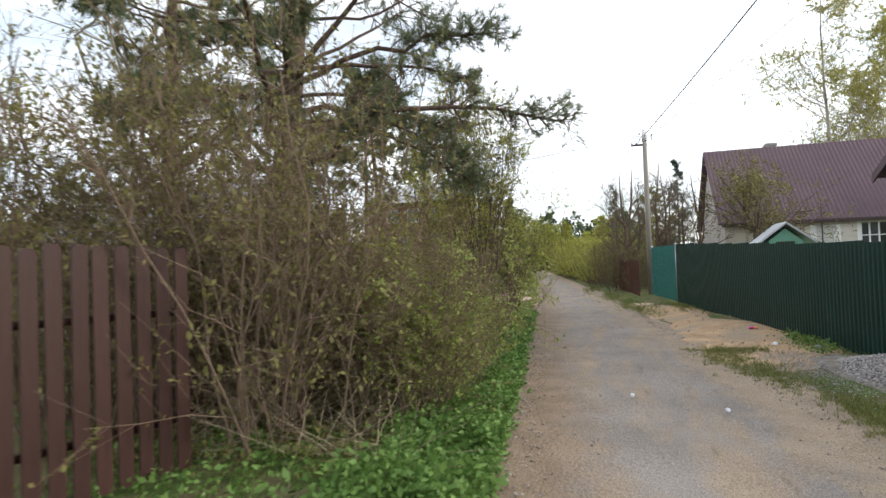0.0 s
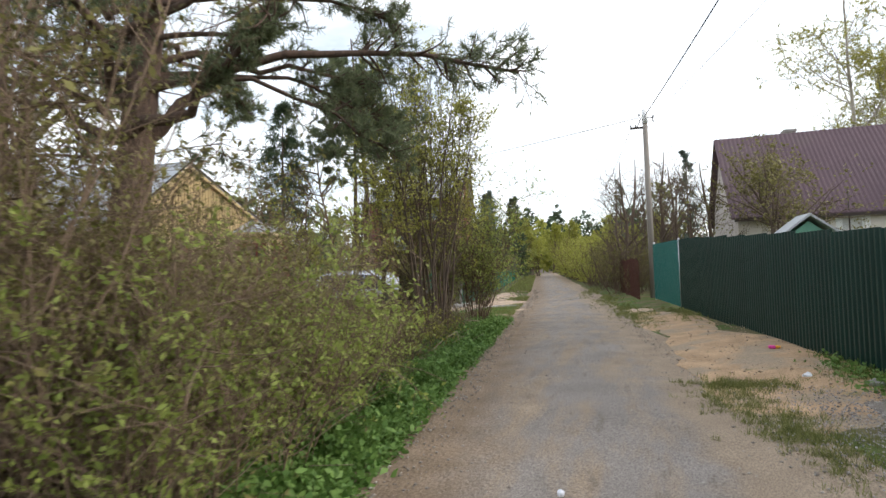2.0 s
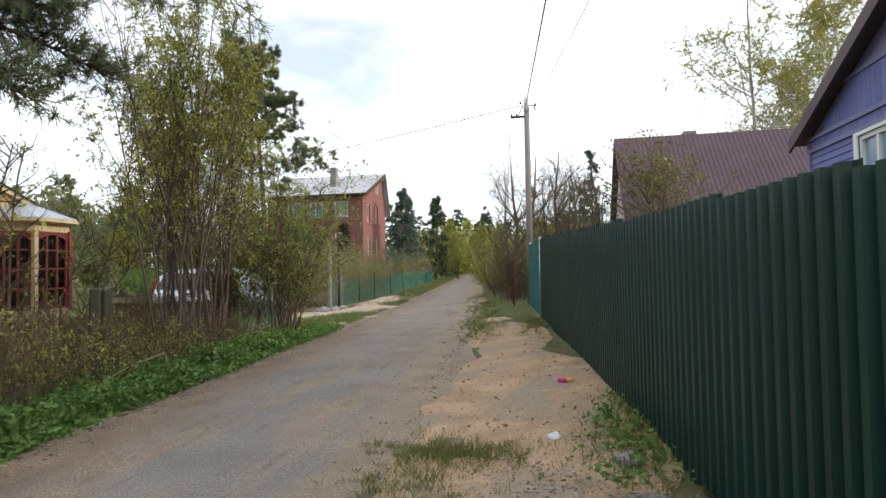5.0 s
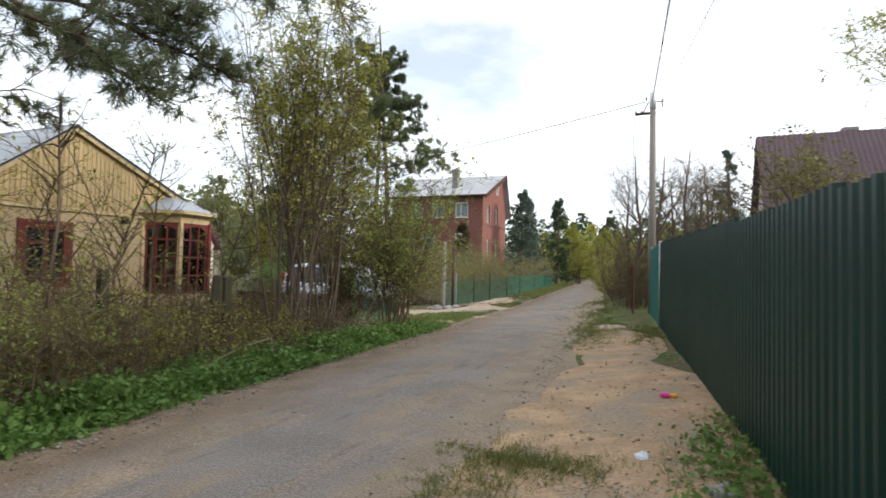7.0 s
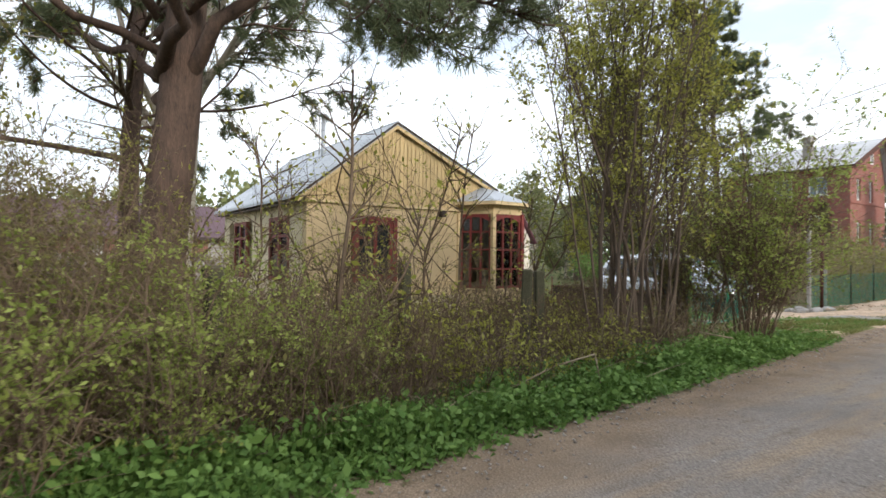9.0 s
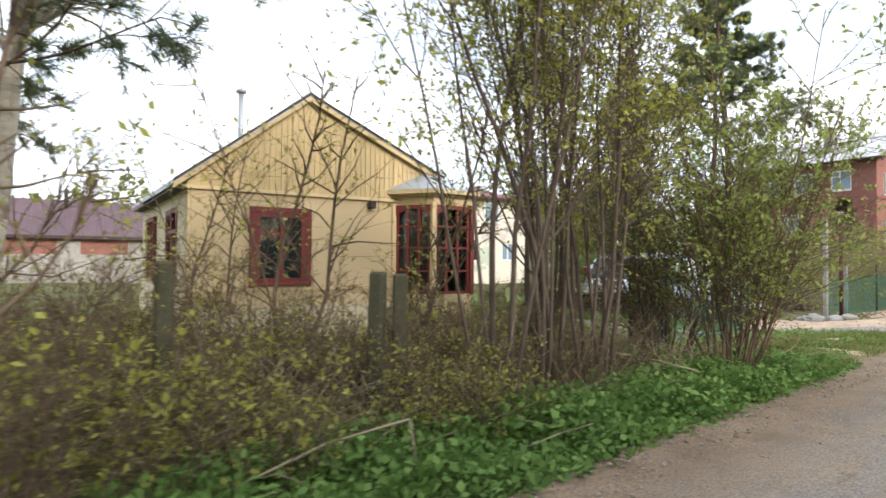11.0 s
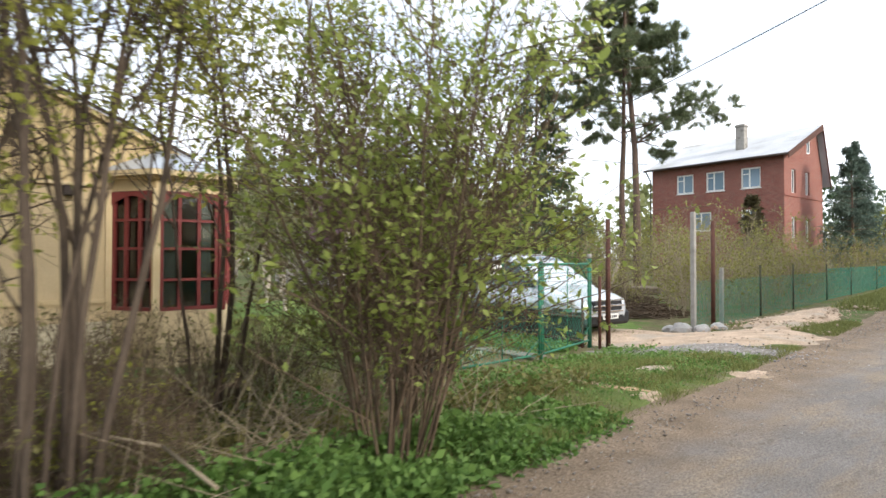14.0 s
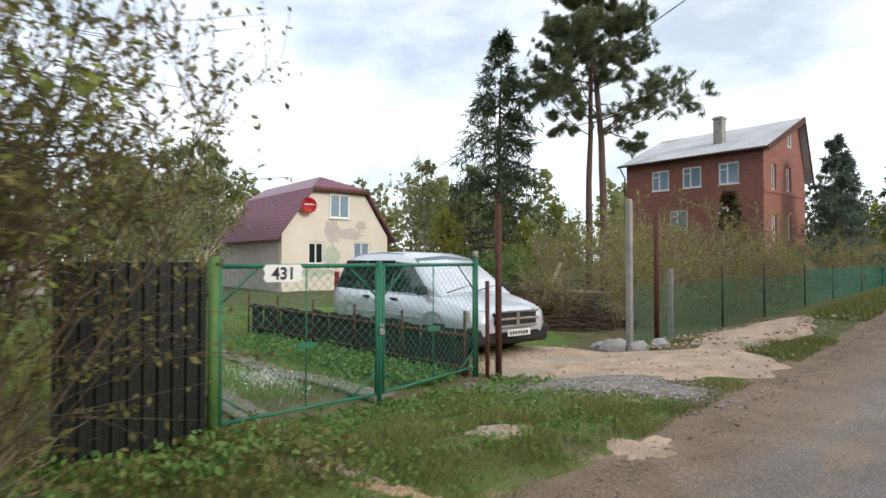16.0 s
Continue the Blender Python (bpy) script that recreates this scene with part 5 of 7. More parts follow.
part("shaft", boxes((-0.05, 0.05, -0.05, 0.05, -0.5, 2.46), bevel=0.012), M["concrete"], grey_post)
short_post = thing("concrete_post", pose(-3.35, 30.6, 0), "short pale concrete fence post", "post")
part("shaft", boxes((-0.045, 0.045, -0.045, 0.045, -0.4, 1.15), bevel=0.012), M["concrete"], short_post)

# number plate with 431 on the gate
plate = thing("number_plate", Matrix.Translation((GL.x + 0.03, GL.y + 0.45, 1.125)) @ Matrix.Rotation(radians(93), 4, "Z") @ Matrix.Rotation(radians(90), 4, "X"), "white house number plate reading 431", "sign")
pts = []
w_, h_ = 0.42, 0.17
for x, y in ((0.03, 0), (w_ - 0.03, 0), (w_, 0.04), (w_ - 0.02, 0.085), (w_, 0.13), (w_ - 0.03, h_), (0.03, h_), (0, 0.13), (0.02, 0.085), (0, 0.04)):
    pts.append((x, y))
part("board", prism(pts, 0.0, 0.006, "z"), M["plate_white"], plate)
fc = bpy.data.curves.new("digits", "FONT")
fc.body, fc.size, fc.extrude, fc.offset = "431", 0.165, 0.001, 0.005
fc.align_x = "CENTER"
fo = new("digits_text", fc)
dg = bpy.context.evaluated_depsgraph_get()
dme = bpy.data.meshes.new_from_object(fo.evaluated_get(dg))
bpy.data.objects.remove(fo)
dme.materials.clear()
dme.materials.append(M["ink"])
dig = new("digits", dme)
dig.parent = plate
dig.matrix_basis = pose(w_ / 2, 0.027, 0.0085)

# green netting along the far garden
net = thing("net_fence", Matrix.Identity(4), "low green plastic netting fence along the garden", "fence")
npts = [(-3.04, 28.6), (-3.3, 30.6), (-3.6, 33.5), (-4.0, 37), (-4.6, 42), (-5.2, 47), (-6.0, 54), (-7.0, 62), (-8.2, 70)]
for k, ((a, b), (c, d)) in enumerate(zip(npts, npts[1:])):
    chain_link("netting", (a, b, 0), (c, d, 0), float(gz(a, b)) + 0.02, 0.86 if b < 40 else 1.0, M["mesh_green"], net, 0.085 if b < 40 else 0.15, 0.0028 if b < 40 else 0.006)
    if k > 1:
        part("fence_post", rods(((a, b, -0.4), (a, b, 1.2), 0.03), sides=6), M["mossy"], net)

# rail barrier beside the car
bar = thing("rail_barrier", Matrix.Identity(4), "low barrier of rusty rails and dark slate sheet", "fence")
ba, bb = Vector((-9.6, 24.12, 0)), Vector((-3.14, 24.72, 0))
bd = (bb - ba).normalized()
bn = Vector((bd.y, -bd.x, 0))
for z, r in ((0.05, 0.03), (0.50, 0.032)):
    a, b = ba + bn * 0.05 + Vector((0, 0, z - 0.28 + 0.12)), bb + bn * 0.05 + Vector((0, 0, z - 0.28 + 0.05))
    part("rail", rods((a, b, r), sides=6), M["rust"], bar)
n_s = 26
for k in range(n_s):
    p = ba.lerp(bb, k / n_s)
    h = 0.68 + random.uniform(-0.03, 0.03)
    ob = part("slat", boxes((0.0, 0.235, -0.012, 0.012, 0.0, h)), M["dark_trim"], bar)
    ob.matrix_basis = Matrix.LocRotScale((p.x, p.y, -0.30), Euler((random.uniform(-0.04, 0.04), random.uniform(-0.03, 0.03), math.atan2(bd.y, bd.x))), (1, 1, 1))
for k in range(6):
    p = ba.lerp(bb, k / 5) + bn * 0.10
    part("stake", rods((p + Vector((0, 0, -0.4)), p + Vector((random.uniform(-0.04, 0.04), 0, 0.55 + random.uniform(0, 0.15))), 0.022), sides=6), M["rust"], bar)

# paving slabs of the garden path
path = thing("garden_path", Matrix.Identity(4), "path of mossy grey concrete slabs in the grass", "path")
for k in range(12):
    if k < 9:
        x, y, turn = -2.95 - 0.56 * k, 22.97 - 0.047 * k, 0.09
    else:
        x, y, turn = -3.25 - 0.45 * (k - 9), 21.55 + 0.03 * (k - 9), 0.05
    ob = part("slab", boxes((-0.25, 0.25, -0.17, 0.17, 0, 0.05), bevel=0.01), M["slab"], path)
    ob.matrix_basis = Matrix.LocRotScale((x, y, float(gz(x, y)) + random.uniform(-0.012, 0.006)), Euler((random.uniform(-0.02, 0.02), 0, turn + random.uniform(-0.08, 0.08))), (1, 1, 1))


# ---- minivan ----
def minivan():
    """Silver minivan; local x forward, length 5.0 m, front bumper at x = 0."""
    car = thing("minivan", pose(-3.84, 26.40, -0.26, 0, 0, -2.5), "silver minivan parked on the sandy driveway", "car")
    # body loft: stations along x; each a half section (y, z) from sill to top
    st = [
        # x, half width low, half width belt, z sill, z belt, z top centre
        (0.00, 0.62, 0.60, 0.40, 0.61, 0.65),
        (-0.10, 0.80, 0.76, 0.28, 0.71, 0.76),
        (-0.35, 0.92, 0.86, 0.25, 0.79, 0.85),
        (-0.70, 0.97, 0.91, 0.25, 0.86, 0.93),
        (-1.00, 0.98, 0.93, 0.25, 0.91, 0.99),
        (-1.45, 0.98, 0.94, 0.25, 0.94, 1.00),
        (-2.40, 0.99, 0.95, 0.25, 0.95, 1.01),
        (-3.60, 0.99, 0.95, 0.25, 0.97, 1.02),
        (-4.55, 0.98, 0.94, 0.27, 0.99, 1.04),
        (-4.88, 0.94, 0.90, 0.32, 1.00, 1.05),
        (-5.00, 0.88, 0.85, 0.40, 0.98, 1.01),
    ]
    bm = bmesh.new()
    prev = None
    for x, wl_, wb, zs, zb, zt in st:
        half = [(wl_ * 0.93, zs), (wl_, zs + (zb - zs) * 0.22), (wl_ * 1.005, zs + (zb - zs) * 0.55), (wb, zb), (wb * 0.90, zb + (zt - zb) * 0.55), (wb * 0.45, zt), (0, zt + 0.005)]
        ringv = [bm.verts.new((x, -y, z)) for y, z in half] + [bm.verts.new((x, y, z)) for y, z in half[-2::-1]]
        if prev:
            for i in range(len(ringv) - 1):
                bm.faces.new((prev[i], prev[i + 1], ringv[i + 1], ringv[i])).smooth = True
        else:
            bm.faces.new(ringv)
        prev = ringv
    bm.faces.new(prev[::-1])
    body = part("body", bm, M["car_silver"], car)
    # greenhouse
    gh = [(-0.96, 0.83, 0.95, 0.81, 0.97), (-1.40, 0.88, 0.96, 0.79, 1.26), (-1.80, 0.91, 0.97, 0.755, 1.52), (-2.10, 0.915, 0.97, 0.735, 1.65), (-2.55, 0.92, 0.97, 0.725, 1.73), (-3.3, 0.92, 0.98, 0.72, 1.755), (-4.1, 0.91, 0.99, 0.71, 1.73), (-4.6, 0.89, 1.0, 0.69, 1.65), (-4.85, 0.88, 1.0, 0.70, 1.50), (-4.97, 0.87, 1.0, 0.76, 1.22)]
    bm = bmesh.new()
    prev = None
    for x, w0, z0, w1, z1 in gh:
        mid = [(w0, z0), (w0 * 0.55 + w1 * 0.45, z0 * 0.55 + z1 * 0.45), (w1, z1 - 0.05 * (z1 - z0)), (w1 * 0.86, z1 + 0.012), (0, z1 + 0.03)]
        ringv = [bm.verts.new((x, -y, z)) for y, z in mid] + [bm.verts.new((x, y, z)) for y, z in mid[-2::-1]]
        if prev:
            for i in range(len(ringv) - 1):
                bm.faces.new((prev[i], prev[i + 1], ringv[i + 1], ringv[i])).smooth = True
        else:
            bm.faces.new(ringv)
        prev = ringv
    bm.faces.new(prev[::-1])
    part("roof", bm, M["car_silver"], car)

    def skin(name, pts, material, off, label=""):
        """A glass pane laid just outside the shell."""
        b = bmesh.new()
        vs = [b.verts.new(p) for p in pts]
        b.faces.new(vs)
        n = b.faces[:][0]
        n.normal_update()
        o = n.normal * off
        for v in b.verts:
            v.co += o
        bmesh.ops.solidify(b, geom=b.faces[:], thickness=0.004)
        return part(name, b, material, car, label)

    def side_y(z, z0, w0, z1, w1):
        return w0 + (w1 - w0) * (z - z0) / (z1 - z0)

    for s in (-1, 1):
        for x0, x1, xt0, xt1, nm in ((-1.26, -2.50, -1.96, -2.50, "front_door_window"), (-2.53, -3.60, -2.53, -3.60, "sliding_door_window"), (-3.63, -4.80, -3.63, -4.56, "rear_quarter_window")):
            zt_ = 1.57 if x0 > -2 else 1.60
            yb_, yt_ = 0.925, 0.785
            pts = [(x0, s * yb_, 1.0), (x1, s * yb_, 1.0), (xt1, s * yt_, zt_), (xt0, s * yt_, zt_ - (0.02 if x0 > -2 else 0))]
            if s > 0:
                pts = pts[::-1]
            skin(nm, pts, M["pane"], 0.012)
    skin("windscreen", [(-1.03, -0.78, 0.995), (-2.02, -0.68, 1.625), (-2.08, 0.0, 1.675), (-2.02, 0.68, 1.625), (-1.03, 0.78, 0.995), (-0.95, 0.0, 1.01)][::-1], M["windscreen"], 0.018, "sloping windscreen reflecting the sky")
    for s in (-1, 1):
        for x in (-0.98, -4.02):
            wh_ = new("wheel")
            wh_.parent = car
            wh_.matrix_basis = pose(x, s * 0.86, 0.33)
            b = bmesh.new()
            prof = [(0.20, -0.10), (0.30, -0.11), (0.335, -0.08), (0.335, 0.08), (0.30, 0.11), (0.20, 0.10)]
            rings = [[b.verts.new((r * math.cos(a * math.pi / 12), y, r * math.sin(a * math.pi / 12))) for r, y in prof] for a in range(24)]
            for i in range(24):
                for j in range(len(prof)):
                    b.faces.new((rings[i][j], rings[i][(j + 1) % 6], rings[(i + 1) % 24][(j + 1) % 6], rings[(i + 1) % 24][j]))
            part("tyre", b, M["tyre"], wh_)
            b = rods(((0, -0.06, 0), (0, 0.06, 0), 0.055), sides=10)
            for i in range(5):
                a = 2 * math.pi * i / 5
                rod(b, (0.04 * math.cos(a), s * 0.05, 0.04 * math.sin(a)), (0.20 * math.cos(a), s * 0.07, 0.20 * math.sin(a)), 0.035, 0.028, 6)
            part("rim", b, M["steel"], wh_)
            b = bmesh.new()
            pr = [b.verts.new((0.40 * math.cos(a * math.pi / 12), s * 0.155, 0.40 * math.sin(a * math.pi / 12))) for a in range(-1, 14)]
            pq = [b.verts.new((0.335 * math.cos(a * math.pi / 12), s * 0.145, 0.335 * math.sin(a * math.pi / 12))) for a in range(-1, 14)]
            for i in range(14):
                b.faces.new((pr[i], pr[i + 1], pq[i + 1], pq[i]))
            part("arch", b, M["car_silver"], wh_)
        b = bmesh.new()
        box(b, -0.30, -0.02, 0.50 if s > 0 else -0.86, 0.86 if s > 0 else -0.50, 0.57, 0.765, 0.03)
        for v in b.verts:
            if abs(v.co.y) > 0.7:
                v.co.x -= 0.16
            if v.co.z > 0.67:
                v.co.x -= 0.04
        part("headlight", b, M["lamp_glass"], car)
        part("mirror", boxes((-1.42, -1.26, s * 1.0 - 0.1, s * 1.0 + 0.1, 0.99, 1.15), bevel=0.03), M["black_plastic"], car)
        part("tail_light", boxes((-5.0, -4.9, s * 0.84 - 0.05, s * 0.84 + 0.05, 0.85, 1.35), bevel=0.02), M["tail_red"], car)
        part("side_trim", boxes((-4.4, -1.35, s * 0.995 - 0.012, s * 0.995 + 0.012, 0.54, 0.60), bevel=0.005), M["car_silver"], car)
        part("sill", boxes((-3.6, -1.4, s * 0.93 - 0.05, s * 0.93 + 0.05, 0.20, 0.30), bevel=0.01), M["black_plastic"], car)
        for x in (-2.30, -3.35):
            part("door_handle", boxes((x - 0.11, x + 0.11, s * 0.985 - 0.02, s * 0.985 + 0.02, 0.85, 0.89), bevel=0.008), M["black_plastic"], car)
    b = bmesh.new()
    box(b, -0.42, 0.10, -0.90, 0.90, 0.18, 0.50, 0.06)
    for v in b.verts:
        v.co.x -= 0.16 * abs(v.co.y / 0.88) ** 2
    part("bumper", b, M["black_plastic"], car)
    b = bmesh.new()
    box(b, -0.06, 0.055, -0.47, 0.47, 0.51, 0.73, 0.02)
    gr = part("grille", b, M["black_plastic"], car)
    part("grille_frame", boxes((0.05, 0.08, -0.50, 0.50, 0.725, 0.76), (0.05, 0.08, -0.46, 0.46, 0.485, 0.52), (0.05, 0.085, -0.49, 0.49, 0.605, 0.64), (0.05, 0.085, -0.035, 0.035, 0.52, 0.725), bevel=0.004), M["chrome"], gr)
    pl = part("licence_plate", boxes((0.102, 0.112, -0.26, 0.26, 0.34, 0.45), bevel=0.003), M["plate_white"], car)
    part("plate_marks", boxes(*[(0.112, 0.115, -0.22 + 0.062 * i, -0.18 + 0.062 * i, 0.365, 0.425) for i in range(7)]), M["ink"], pl)
    part("wiper", rods(((-1.02, -0.65, 1.03), (-1.18, 0.02, 1.14), 0.01), ((-0.99, 0.0, 1.04), (-1.18, 0.64, 1.12), 0.01), sides=5), M["black_plastic"], car)
    part("roof_strip", rods(((-2.4, -0.66, 1.735), (-3.3, -0.66, 1.765), 0.012), ((-3.3, -0.66, 1.765), (-4.4, -0.64, 1.71), 0.012), sides=6), M["car_silver"], car)
    return car


minivan()


# ---- loose things ----
def rock(seed, r, flat=0.7):
    rng = np.random.default_rng(seed)
    bm = bmesh.new()
    bmesh.ops.create_icosphere(bm, subdivisions=2, radius=r)
    for v in bm.verts:
        v.co *= 1 + 0.35 * (noise.noise(v.co * (1.5 / r) + Vector((seed, 0, 0))))
        v.co.z *= flat
    me = bpy.data.meshes.new("boulder")
    bm.to_mesh(me)
    bm.free()
    me.materials.append(M["stone"])
    return me


for k, (x, y, r) in enumerate(((-2.75, 28.4, 0.2), (-3.1, 28.15, 0.24), (-3.35, 28.7, 0.2), (-2.7, 29.05, 0.17), (-2.5, 28.75, 0.14), (-3.45, 28.3, 0.17))):
    ob = new("boulder", rock(k + 3, r))
    ob.matrix_basis = pose(x, y, float(gz(x, y)) + r * 0.3, 0, 0, 50 * k)
    tagged(ob, "rounded grey field stone by the post", "stone", "field stones")
ob = new("boulder", rock(31, 0.09))
ob.matrix_basis = pose(6.42, 10.95, float(gz(6.42, 10.95)) + 0.03)
tagged(ob, "pale rounded stone beside the road", "stone")


def pebbles(seed, n, pick, rmin, rmax, name, label, material, squash=0.65):
    rng = np.random.default_rng(seed)
    x, y, lift = pick(rng, n)
    r = rmin + (rmax - rmin) * rng.random(n) ** 2
    base = np.array([(1, 0, 0), (-1, 0, 0), (0, 1, 0), (0, -1, 0), (0, 0, 1), (0, 0, -1)], float)
    tris = np.array([(0, 2, 4), (2, 1, 4), (1, 3, 4), (3, 0, 4), (2, 0, 5), (1, 2, 5), (3, 1, 5), (0, 3, 5)])
    v = base[None] * r[:, None, None] * rng.uniform(0.6, 1.25, (n, 6, 1)) + rng.normal(0, 0.15, (n, 6, 3)) * r[:, None, None]
    a = rng.uniform(0, 6.28, n)
    c, s = np.cos(a)[:, None], np.sin(a)[:, None]
    v = np.stack([v[..., 0] * c - v[..., 1] * s, v[..., 0] * s + v[..., 1] * c, v[..., 2] * squash], -1)
    v += np.stack([x, y, gz(x, y) + lift + r * 0.2], 1)[:, None]
    f = (tris[None] + 6 * np.arange(n)[:, None, None]).reshape(-1, 3)
    return tagged(new(name, np_mesh(name, v.reshape(-1, 3), f, M[material])), label, "gravel", kind="stuff")


M["chips"] = leaf_mat("chips", (0.16, 0.145, 0.14), (0.44, 0.41, 0.40), 0.0)
M["road_chips"] = leaf_mat("road_chips", (0.17, 0.14, 0.12), (0.40, 0.36, 0.32), 0.0)


def pile(rng, n):
    a, q = rng.uniform(0, 6.28, n), np.sqrt(rng.random(n))
    x, y = 6.58 + 0.42 * q * np.cos(a), 9.0 + 1.2 * q * np.sin(a)
    return x, y, 0.24 * (1 - q) ** 1.0 + 0.02


pebbles(301, 6500, pile, 0.010, 0.030, "gravel_pile", "heap of crushed grey stone beside the fence", "chips")
pebbles(302, 3800, lambda rng, n: (6.05 + rng.normal(0, 0.36, n), 9.5 + rng.normal(0, 0.95, n), np.full(n, 0.03)), 0.005, 0.015, "gravel_scatter", "scattered crushed stone beside the road", "chips")


def on_road(rng, n):
    y = -2 + 40 * rng.random(n) ** 1.2
    u = np.where(rng.random(n) < 0.5, rng.random(n), np.where(rng.random(n) < 0.6, 0.02 + 0.1 * rng.random(n), 0.92 + 0.1 * rng.random(n)))
    return road_left(y) + (road_right(y) - road_left(y)) * u, y, np.full(n, 0.022)


pebbles(303, 9000, on_road, 0.004, 0.020, "road_grit", "loose grit and pebbles on the road", "road_chips")
pebbles(304, 2600, lambda rng, n: (-1.1 + rng.normal(0, 0.75, n), 24.75 + rng.normal(0, 0.33, n), np.full(n, 0.014)), 0.008, 0.028, "driveway_stones", "crushed stone at the driveway mouth", "chips")
M["clods"] = leaf_mat("clods", (0.32, 0.235, 0.165), (0.50, 0.385, 0.285), 0.0)
pebbles(305, 600, lambda rng, n: (-1.85 + rng.normal(0, 0.55, n), 31.0 + rng.normal(0, 1.7, n), 0.10 * np.ones(n)), 0.012, 0.06, "sand_clods", "clods and lumps on the sand heap", "clods")
pebbles(306, 550, lambda rng, n: (-2.3 + rng.normal(0, 1.2, n), 26.7 + rng.normal(0, 0.8, n), 0.05 * np.ones(n)), 0.008, 0.035, "sand_clods", "clods and lumps on the sandy driveway", "clods")
pebbles(307, 550, lambda rng, n: (5.7 + rng.normal(0, 0.45, n), 13.6 + rng.normal(0, 1.6, n), 0.055 * np.ones(n)), 0.006, 0.028, "sand_clods", "clods and lumps on the bare sand", "clods")
M["pink"] = mat("pink", (0.65, 0.05, 0.28), (0.75, 0.08, 0.35), 9, 0.5, 0.05)
M["orange"] = mat("orange", (0.8, 0.35, 0.03), (0.85, 0.42, 0.05), 9, 0.5, 0.05)
M["paper"] = mat("paper", (0.65, 0.66, 0.72), (0.75, 0.76, 0.8), 9, 0.8, 0.3)
wrap = thing("litter", pose(6.04, 13.4, 0.13, 0, 0, 15), "pink and orange scrap of plastic on the sand", "litter")
part("pink_half", boxes((-0.09, 0.0, -0.035, 0.035, 0, 0.045), bevel=0.012), M["pink"], wrap)
part("orange_half", boxes((0.004, 0.075, -0.03, 0.03, 0, 0.04), bevel=0.012), M["orange"], wrap)
pap = thing("litter", pose(5.94, 11.47, 0.085), "crumpled white paper on the verge", "litter")
bm = bmesh.new()
bmesh.ops.create_icosphere(bm, subdivisions=2, radius=0.055)
for v in bm.verts:
    v.co *= 1 + 0.5 * noise.noise(v.co * 40)
part("scrap", bm, M["paper"], pap)
for x, y in ((4.43, 7.03), (3.54, 7.57)):
    bm = bmesh.new()
    bmesh.ops.create_icosphere(bm, subdivisions=1, radius=0.028)
    o = thing("litter", pose(x, y, 0.045), "small white scrap on the road", "litter", "scraps")
    part("scrap", bm, M["paper"], o)

# mossy concrete posts before the yellow house, and a long dry stick
for k, (x, y, h) in enumerate(((-0.65, 12.3, 1.26), (0.45, 9.98, 1.24), (-0.40, 13.9, 1.18), (-0.36, 14.12, 1.16))):
    o = thing("mossy_post", pose(x, y, 0, random.uniform(-2, 2), random.uniform(-2, 2), 20 * k), "dark mossy concrete post in the scrub", "post", "old fence posts")
    part("shaft", boxes((-0.062, 0.062, -0.062, 0.062, -0.3, h), bevel=0.018), M["mossy"], o)
stick = thing("dry_stick", Matrix.Identity(4), "pale broken stick with a bent tip in the nettles", "stick")
part("stem", rods(((0.95, 12.35, 0.10), (1.10, 12.85, 0.31), 0.008), ((1.10, 12.85, 0.31), (1.21, 13.3, 0.40), 0.007), ((1.21, 13.3, 0.40), (1.27, 13.32, 0.08), 0.006), sides=6), M["dead"], stick)
rs = random.Random(12)
for k in range(16):
    y = 11.2 + 0.33 * k + rs.uniform(-0.1, 0.1)
    x = float(road_left(y)) - rs.uniform(0.35, 1.1)
    a, ln = rs.uniform(0, 6.28), rs.uniform(0.25, 0.55)
    stalk = thing("dry_stick", pose(x, y, float(gz(x, y)) + 0.06), "thin pale dry stalk fallen across the nettles", "stick", "fallen stalks")
    part("stem", rods(((0, 0, 0), (ln * math.cos(a) * 0.55, ln * math.sin(a) * 0.55, 0.10), 0.004), ((ln * math.cos(a) * 0.55, ln * math.sin(a) * 0.55, 0.10), (ln * math.cos(a), ln * math.sin(a), 0.16), 0.003), sides=5), M["dead"], stalk)
stick2 = thing("dry_stick", Matrix.Identity(4), "long pale broken stick lying in the nettles", "stick")
part("stem", rods(((-0.5, 16.2, 0.35), (0.1, 16.65, 0.30), 0.012), ((0.1, 16.65, 0.30), (0.75, 16.75, 0.24), 0.010), sides=6), M["dead"], stick2)


def brush_heap(seed, n, cx, cy, rx, ry, h, name, label):
    rng = np.random.default_rng(seed)
    a, q = rng.uniform(0, 6.28, n), np.sqrt(rng.random(n))
    x, y = cx + rx * q * np.cos(a), cy + ry * q * np.sin(a)
    z = gz(x, y) + h * (1 - q ** 2) * rng.random(n)
    v, f = [], []
    d = unit(np.column_stack([rng.normal(0, 1, n), rng.normal(0, 0.6, n), rng.normal(0, 0.18, n)]))
    ln = rng.uniform(0.5, 1.8, n)
    p = np.stack([x, y, z], 1)[:, None, :] + d[:, None, :] * (np.linspace(-0.5, 0.5, 4)[None, :, None] * ln[:, None, None])
    p[..., 2] = np.maximum(p[..., 2], gz(p[..., 0], p[..., 1]) + 0.01) + rng.normal(0, 0.03, p.shape[:2])
    return p




# ---- plants ----
def unit(v):
    return v / np.maximum(np.linalg.norm(v, axis=-1, keepdims=True), 1e-9)


